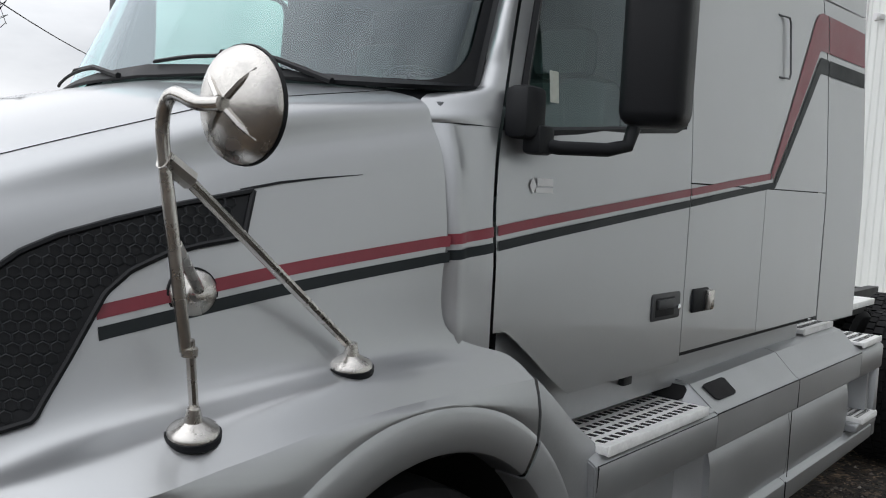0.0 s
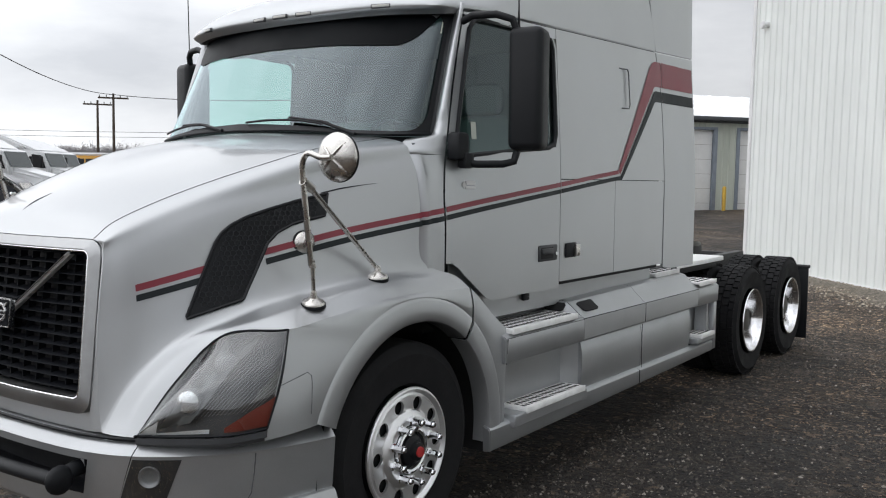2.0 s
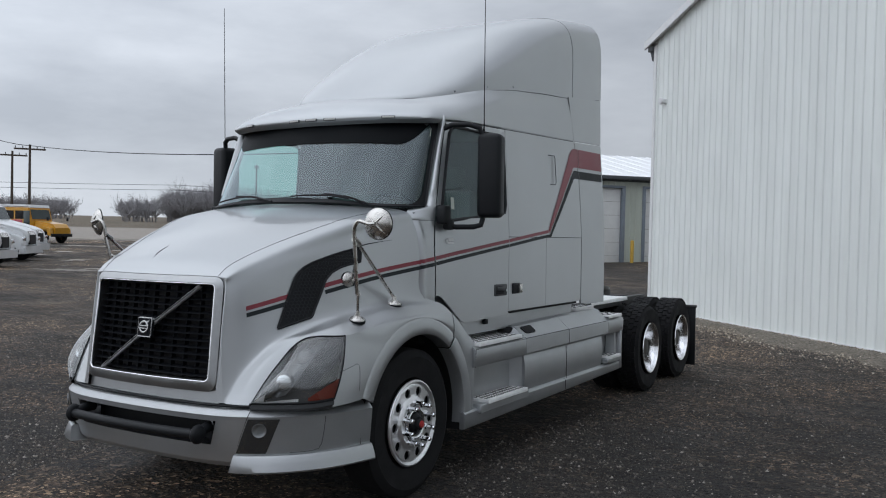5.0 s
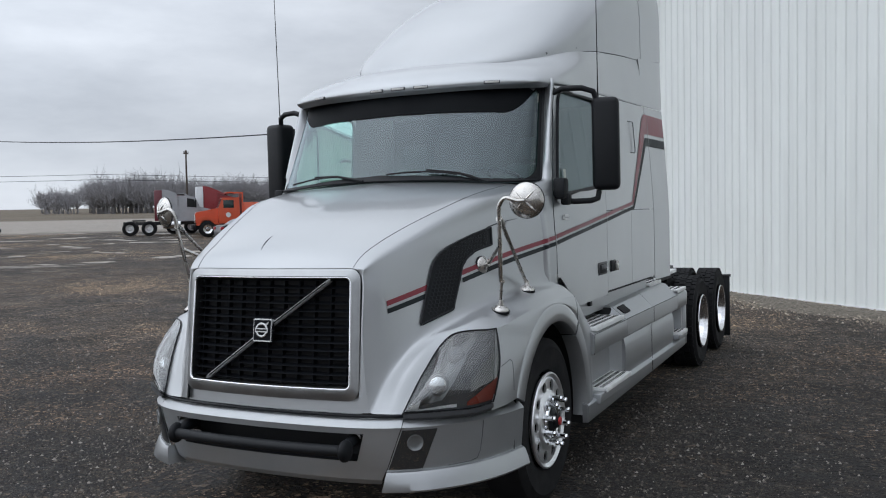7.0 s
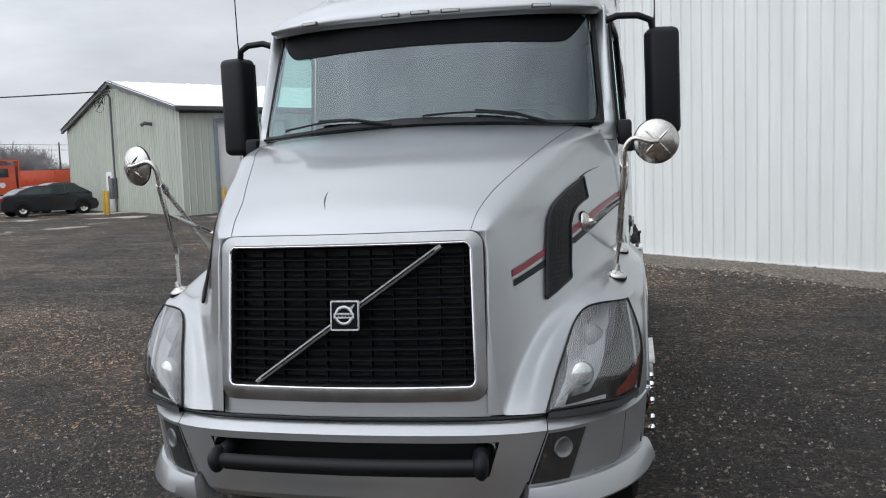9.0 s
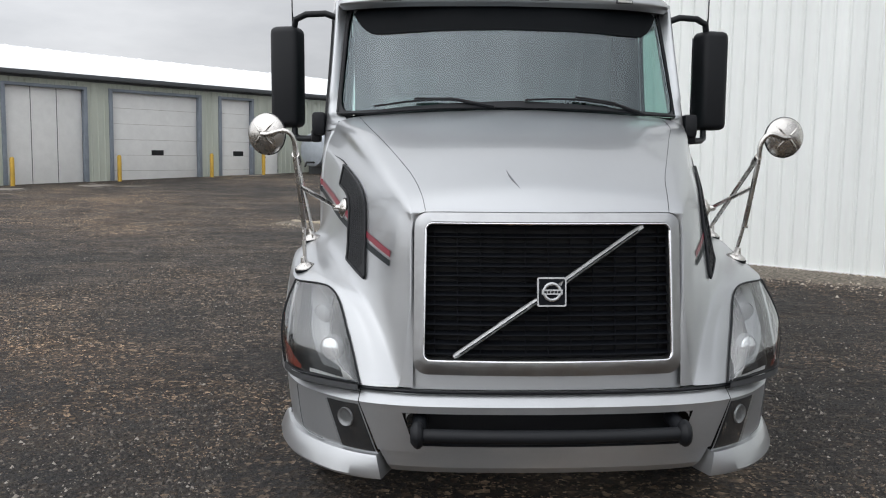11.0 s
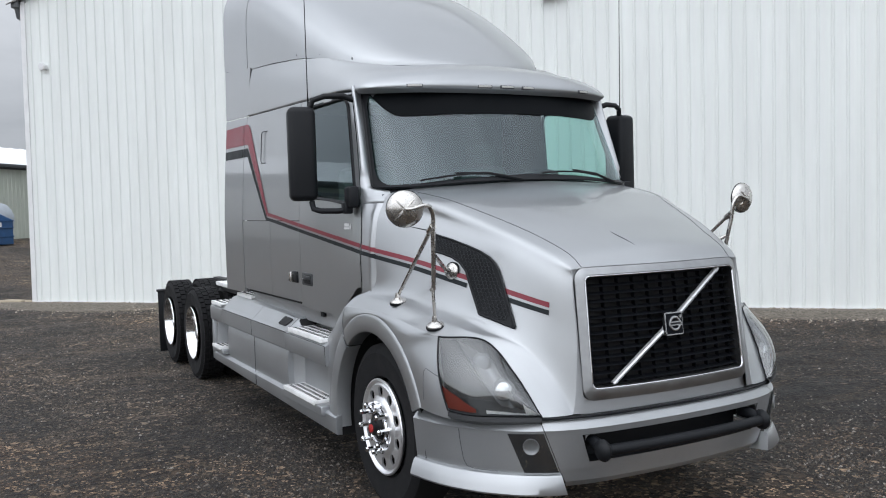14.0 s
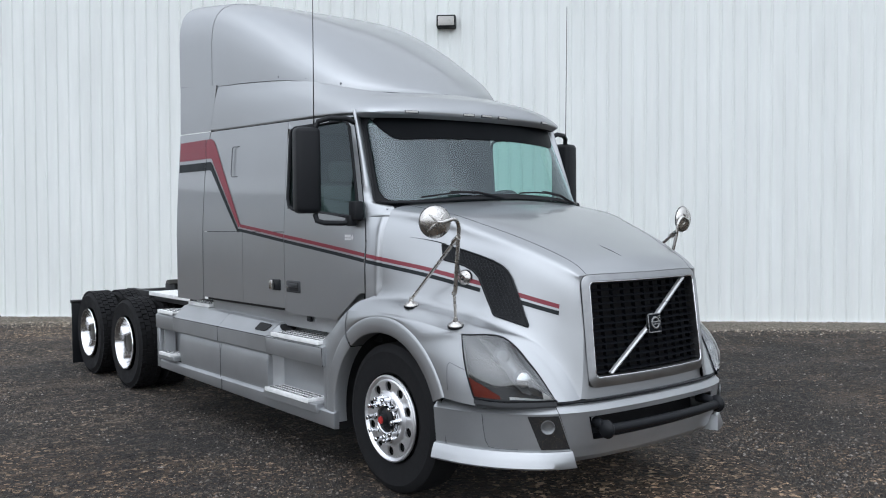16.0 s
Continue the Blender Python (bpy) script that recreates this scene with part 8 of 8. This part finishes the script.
def yellow_bus():
    yellow = car_paint("bus_yellow", (0.60, 0.30, 0.02))
    root = thing("school_bus", "yellow bonneted bus with a white roof", "bus", at=place_on_ground(-52.2, 32.4, HEAD - 30) @ Matrix.Scale(0.88, 4))
    part("bonnet", side_prism(bmesh.new(), [(0.6, 0.6), (2.5, 0.6), (2.55, 1.2), (2.3, 1.5), (0.6, 1.75)], -0.85, 0.85, 0.12), yellow, root)
    part("body", side_prism(bmesh.new(), [(-6.5, 0.6), (0.6, 0.6), (0.6, 1.8), (0.35, 2.75), (-6.5, 2.75)], -1.15, 1.15, 0.06), yellow, root)
    part("roof", side_prism(bmesh.new(), [(-6.5, 2.76), (0.4, 2.76), (0.3, 2.98), (-6.5, 3.0)], -1.1, 1.1, 0.1), WHITE_BODY, root)
    part("windscreen", side_prism(bmesh.new(), [(0.61, 1.85), (0.63, 1.85), (0.40, 2.6), (0.38, 2.6)], -1.0, 1.0), SIDE_DARK, root)
    for s in (1, -1):
        for k in range(6):
            x = -0.9 - k * 0.95
            part("window", boxed((x, s * 1.155 - 0.01, 1.85), (x + 0.8, s * 1.155 + 0.01, 2.5), 0.01), DARK, root)
        part("door", boxed((-0.1, s * 1.156 - 0.01, 0.7), (0.5, s * 1.156 + 0.01, 2.5), 0.01), SIDE_DARK, root)
        part("side_board", boxed((-1.15, s * 1.165 - 0.006, 0.75), (-0.2, s * 1.165 + 0.006, 1.8), 0.005), car_paint("board_red", (0.40, 0.03, 0.05)), root)
        part("mirror", boxed((2.1, s * 1.1 - 0.08, 1.75), (2.2, s * 1.1 + 0.08, 2.05), 0.03), BLACK_PLASTIC, root)
        part("fender", side_prism(bmesh.new(), [(2.45, 0.6), (2.4, 1.15), (1.75, 1.3), (1.1, 1.1), (0.9, 0.7), (1.15, 0.7), (1.5, 1.08), (2.1, 1.05), (2.2, 0.6)], *sorted((s * 0.8, s * 1.15)), 0.03), yellow, root)
        add_wheel(root, 1.65, s * 1.0, 0.48, 0.28, WHITE_PAINT)
        add_wheel(root, -4.3, s * 0.95, 0.48, 0.45, WHITE_PAINT)
    part("bumper", boxed((2.45, -1.1, 0.5), (2.65, 1.1, 0.75), 0.03), BLACK_PLASTIC, root)


yellow_bus()


def dump_truck():
    orange = car_paint("works_orange", (0.60, 0.085, 0.03))
    root = thing("dump_truck", "orange works truck with an orange dump body", "truck", at=place_on_ground(-35.7, 39.7, 225))
    part("bonnet", side_prism(bmesh.new(), [(0.55, 0.9), (2.0, 0.9), (2.05, 1.45), (1.95, 1.6), (0.6, 1.85)], -0.8, 0.8, 0.1), orange, root)
    part("grille", boxed((2.0, -0.6, 0.9), (2.08, 0.6, 1.45), 0.02), STEEL, root)
    part("cab", side_prism(bmesh.new(), [(-0.75, 0.85), (0.6, 0.85), (0.62, 1.85), (0.35, 2.5), (-0.7, 2.52)], -1.0, 1.0, 0.08), orange, root)
    part("windscreen", side_prism(bmesh.new(), [(0.63, 1.88), (0.65, 1.88), (0.40, 2.45), (0.38, 2.45)], -0.85, 0.85), SIDE_DARK, root)
    for s in (1, -1):
        part("side_window", boxed((-0.35, s * 1.01 - 0.01, 1.85), (0.3, s * 1.01 + 0.01, 2.35), 0.01), SIDE_DARK, root)
        part("door_seal_mark", turned(bmesh.new(), [(-0.006, 0.16), (0.006, 0.16), (0.007, 0)], 20, pose(0.0, s * 1.012, 1.4, 0, 0, 90 * s)), WHITE_PAINT, root)
        part("fender", side_prism(bmesh.new(), [(2.0, 0.75), (1.95, 1.2), (1.4, 1.35), (0.75, 1.15), (0.6, 0.8), (0.85, 0.8), (1.15, 1.1), (1.65, 1.08), (1.8, 0.75)], *sorted((s * 0.75, s * 1.12)), 0.03), orange, root)
        add_wheel(root, 1.3, s * 0.98, 0.52, 0.3, ALU)
        add_wheel(root, -2.7, s * 0.95, 0.52, 0.5, ALU)
        part("body_side", boxed((-4.6, s * 1.15 - 0.05, 1.1), (-0.95, s * 1.15 + 0.05, 2.2), 0.02), orange, root)
        part("body_post", boxed((-2.8, s * 1.21 - 0.03, 1.1), (-2.65, s * 1.21 + 0.03, 2.2), 0.01), orange, root)
    part("cab_shield", side_prism(bmesh.new(), [(-0.95, 1.1), (-0.85, 1.1), (-0.85, 2.75), (0.1, 2.8), (0.1, 2.88), (-0.95, 2.85)], -1.15, 1.15, 0.02), orange, root)
    part("body_floor", boxed((-4.6, -1.1, 1.0), (-0.95, 1.1, 1.12), 0.02), FRAME_STEEL, root)
    part("tailgate", boxed((-4.65, -1.12, 1.1), (-4.58, 1.12, 2.1), 0.02), orange, root)
    part("bumper", boxed((2.05, -1.1, 0.5), (2.25, 1.1, 0.8), 0.03), BLACK_PLASTIC, root)
    part("frame_rail", boxed((-4.4, -0.45, 0.75), (2.0, 0.45, 0.95)), FRAME_STEEL, root)
    part("load", boxed((-4.5, -1.1, 1.9), (-1.0, 1.1, 2.25), 0.1), DARK, root)


dump_truck()


def tapered(bm, waist, roof_z, half):
    """Draw a car's shell in towards its roof and its two ends."""
    for v in bm.verts:
        up = max(0.0, (v.co.z - waist) / (roof_z - waist))
        end = max(0.0, abs(v.co.x) - 1.5) / 0.8
        v.co.y *= (1 - 0.24 * up) * (1 - 0.16 * end * end) * (1 - 0.05 * max(0.0, (0.55 - v.co.z) / 0.3))
    return bm


def saloon(name, label, m, body, tall=0.0):
    root = thing(name, label, "car", at=m)
    h = 1.43 + tall
    hull = [(-2.2, 0.30), (-1.80, 0.24), (1.8, 0.22), (2.10, 0.26), (2.20, 0.42), (2.19, 0.58), (2.10, 0.70), (1.85, 0.79), (1.4, 0.87), (0.95, 0.95), (-1.55, 1.0 + tall * 0.2), (-2.0, 0.99 + tall * 0.2), (-2.22, 0.93), (-2.28, 0.7), (-2.28, 0.45)]
    part("body", tapered(side_prism(bmesh.new(), hull, -0.9, 0.9, 0.06), 0.75, 2.2, 0.9), body, root)
    cabin = [(-1.75 - tall * 0.4, 0.97), (1.05, 0.92), (0.72, 1.12), (0.40, 1.29), (0.12, h - 0.05), (-0.25, h), (-0.75 - tall, h - 0.02), (-1.05 - tall, h - 0.1), (-1.40 - tall * 0.8, 1.22)]
    part("cabin", tapered(side_prism(bmesh.new(), cabin, -0.88, 0.88, 0.05), 0.9, h, 0.88), body, root)
    for s in (1, -1):
        panes = ([(-1.45 - tall * 0.5, 1.03), (-0.42, 1.02), (-0.42, h - 0.11), (-0.95 - tall * 0.8, h - 0.13)], [(-0.36, 1.02), (0.85, 0.99), (0.30, 1.27), (0.05, h - 0.11), (-0.36, h - 0.10)])
        for o in panes:
            bm = tapered(side_prism(bmesh.new(), o, *sorted((s * 0.875, s * 0.893))), 0.9, h, 0.88)
            part("side_window", bm, SIDE_DARK, root)
        part("headlamp", boxed((1.98, s * 0.62 - 0.15, 0.56), (2.16, s * 0.62 + 0.15, 0.69), 0.03), LAMP_SILVER, root)
        part("tail_lamp", boxed((-2.30, s * 0.65 - 0.14, 0.74), (-2.14, s * 0.65 + 0.14, 0.9), 0.03), car_paint("tail_red", (0.35, 0.01, 0.02)), root)
        for x in (1.40, -1.38):
            add_wheel(root, x, s * 0.81, 0.325, 0.22, ALU)
            arch_o = [(x + 0.40 * math.cos(a), 0.34 + 0.40 * math.sin(a)) for a in np.linspace(0, math.pi, 11)]
            part("wheel_arch", side_prism(bmesh.new(), arch_o, *sorted((s * 0.80, s * 0.899))), DARK, root)
        part("mirror", boxed((0.62, s * 0.97 - 0.07, 0.99), (0.74, s * 0.97 + 0.07, 1.1), 0.03), body, root)
    part("rear_window", side_prism(bmesh.new(), [(-1.72 - tall * 0.5, 1.02), (-1.74 - tall * 0.5, 1.02), (-1.10 - tall, h - 0.10), (-1.08 - tall, h - 0.10)], -0.6, 0.6), SIDE_DARK, root)


saloon("saloon_car", "black four-door saloon car parked by the workshop", place_on_ground(-26.8, 32.0, 56), car_paint("car_black", (0.010, 0.012, 0.018)))
saloon("estate_car", "dark grey estate car parked behind a saloon", place_on_ground(-28.3, 35.6, 56), car_paint("car_grey", (0.05, 0.055, 0.06)), tall=0.1)


# ---- poles and wires ----
POLE_WOOD = worn("pole_wood", (0.07, 0.055, 0.045), 0.9, spread=0.3)


def pole(x, y, h, arm=0.0, yaw=0.0, can=False):
    root = thing("utility_pole", "weathered wooden utility pole with a crossarm" if arm else "weathered wooden utility pole", "utility pole", group="utility poles", at=place_on_ground(x, y, yaw))
    part("post", tube(bmesh.new(), [(0, 0, -0.2), (0, 0, h)], [0.17, 0.11], 10), POLE_WOOD, root)
    if arm:
        part("crossarm", boxed((-arm, -0.07, h - 0.55), (arm, 0.07, h - 0.38), 0.01), POLE_WOOD, root)
        for k in (-0.9, -0.45, 0.45, 0.9):
            part("insulator", tube(bmesh.new(), [(arm * k, 0, h - 0.4), (arm * k, 0, h - 0.15)], [0.05, 0.04], 8), WEATHERED, root)
    if can:
        part("transformer", turned(bmesh.new(), [(0, 0), (0.02, 0.26), (0.85, 0.26), (0.9, 0.2), (0.95, 0)], 18, pose(0.45, 0, h - 2.2, 0, -90, 0)), WEATHERED, root)
        rng = random.Random(2)
        for k in range(5):
            pts = [(0.3, 0, h - 1.2)] + [(rng.uniform(0.1, 1.0), rng.uniform(-0.3, 0.3), h - 1.2 - rng.uniform(0.4, 2.2)) for _ in range(3)] + [(0.1, 0, h - 3.0)]
            part("lead_wire", tube(bmesh.new(), spline(pts, 12), 0.018, 4), BLACK_PLASTIC, root)


POLES = {"near": (-44.5, 17.3, 10.9), "mid": (-79.5, 49.7, 9.1), "mid2": (-86.2, 52.0, 8.8), "far": (-86.0, 89.5, 9.9), "field": (-97.0, 128.0, 7.4)}
pole(*POLES["near"], can=True, yaw=40)
pole(*POLES["mid"], arm=1.5, yaw=55)
pole(*POLES["mid2"], arm=1.5, yaw=55)
pole(*POLES["far"], arm=0.35, yaw=45)
pole(*POLES["field"])


def wire(a, b, sag, r=0.02):
    a, b = Vector(a), Vector(b)
    pts = []
    for k in range(25):
        f = k / 24
        p = a + (b - a) * f
        p.z -= sag * 4 * f * (1 - f)
        pts.append(p)
    ob = thing("overhead_wire", "thin black overhead wire between poles", "wire", group="overhead wires")
    part("cable", tube(bmesh.new(), pts, r, 5), BLACK_PLASTIC, ob)


def head(name, drop=0.1):
    x, y, h = POLES[name]
    return (x, y, ground_z(x, y) + h - drop)


wire(head("near", 1.6), head("mid"), 0.9, 0.035)
wire(head("mid"), (-23.75, 33.1, 6.05), 0.5, 0.035)
for dz in (0.0, 0.9):
    wire((-190, 40, 9.3 - dz), (-120, 105, 9.0 - dz), 0.6, 0.035)
    wire((-120, 105, 9.0 - dz), (-40, 210, 9.0 - dz), 0.8, 0.035)


# ---- far woods ----
def woods():
    # twig colour paled to put the haze of distance into it
    hazed_bark = worn("hazed_twigs", (0.30, 0.29, 0.30), 0.95, spread=0.25, scale=0.3)
    rng = np.random.default_rng(11)
    verts, faces = [], []

    def blade(p, q, w):
        d = np.array(q) - np.array(p)
        s = np.cross(d, [0.3, 0.9, 0.2])
        s = s / (np.linalg.norm(s) + 1e-6) * w
        u = np.cross(d, s)
        u = u / (np.linalg.norm(u) + 1e-6) * w
        b = len(verts)
        for c, k in ((p, 1.0), (q, 0.35)):
            for v in (s, -0.5 * s + 0.87 * u, -0.5 * s - 0.87 * u):
                verts.append(tuple(np.array(c) + v * k))
        for i in range(3):
            j = (i + 1) % 3
            faces.append((b + i, b + j, b + 3 + j, b + 3 + i))

    def tree(x, y, h):
        z = ground_z(x, y)
        base = np.array((x, y, z - 0.3))
        fork = base + (rng.normal(0, 0.2), rng.normal(0, 0.2), h * rng.uniform(0.1, 0.22))
        blade(base, fork, 0.35)
        for _ in range(12):
            a, up = rng.uniform(0, 6.28), rng.uniform(0.35, 0.75)
            tip = fork + np.array((math.cos(a) * (1 - up), math.sin(a) * (1 - up), up)) * h * rng.uniform(0.5, 0.72)
            blade(fork, tip, 0.12)
            for _ in range(16):
                f = rng.uniform(0.3, 1.0)
                p = fork + (tip - fork) * f
                q = p + rng.normal(0, 1, 3) * h * 0.07 + (0, 0, h * 0.05)
                blade(p, q, 0.05)

    def clump(az0, az1, dist, h, n):
        for _ in range(n):
            az = radians(rng.uniform(az0, az1))
            d = dist * rng.uniform(0.95, 1.25)
            tree(3 + d * math.sin(az), -5 + d * math.cos(az), h * rng.uniform(0.75, 1.1))

    clump(-51.6, -49.5, 330, 13.5, 30)
    clump(-49.0, -43.6, 300, 18.0, 170)
    clump(-43.4, -37.6, 300, 16.0, 150)
    clump(-60.5, -54.5, 430, 15, 110)
    clump(-80, -60, 480, 13, 60)
    clump(-37, -33.5, 520, 13, 40)
    me = bpy.data.meshes.new("bare_woods")
    me.from_pydata(verts, [], faces)
    me.materials.append(hazed_bark)
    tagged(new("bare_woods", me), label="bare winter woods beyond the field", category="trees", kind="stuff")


woods()
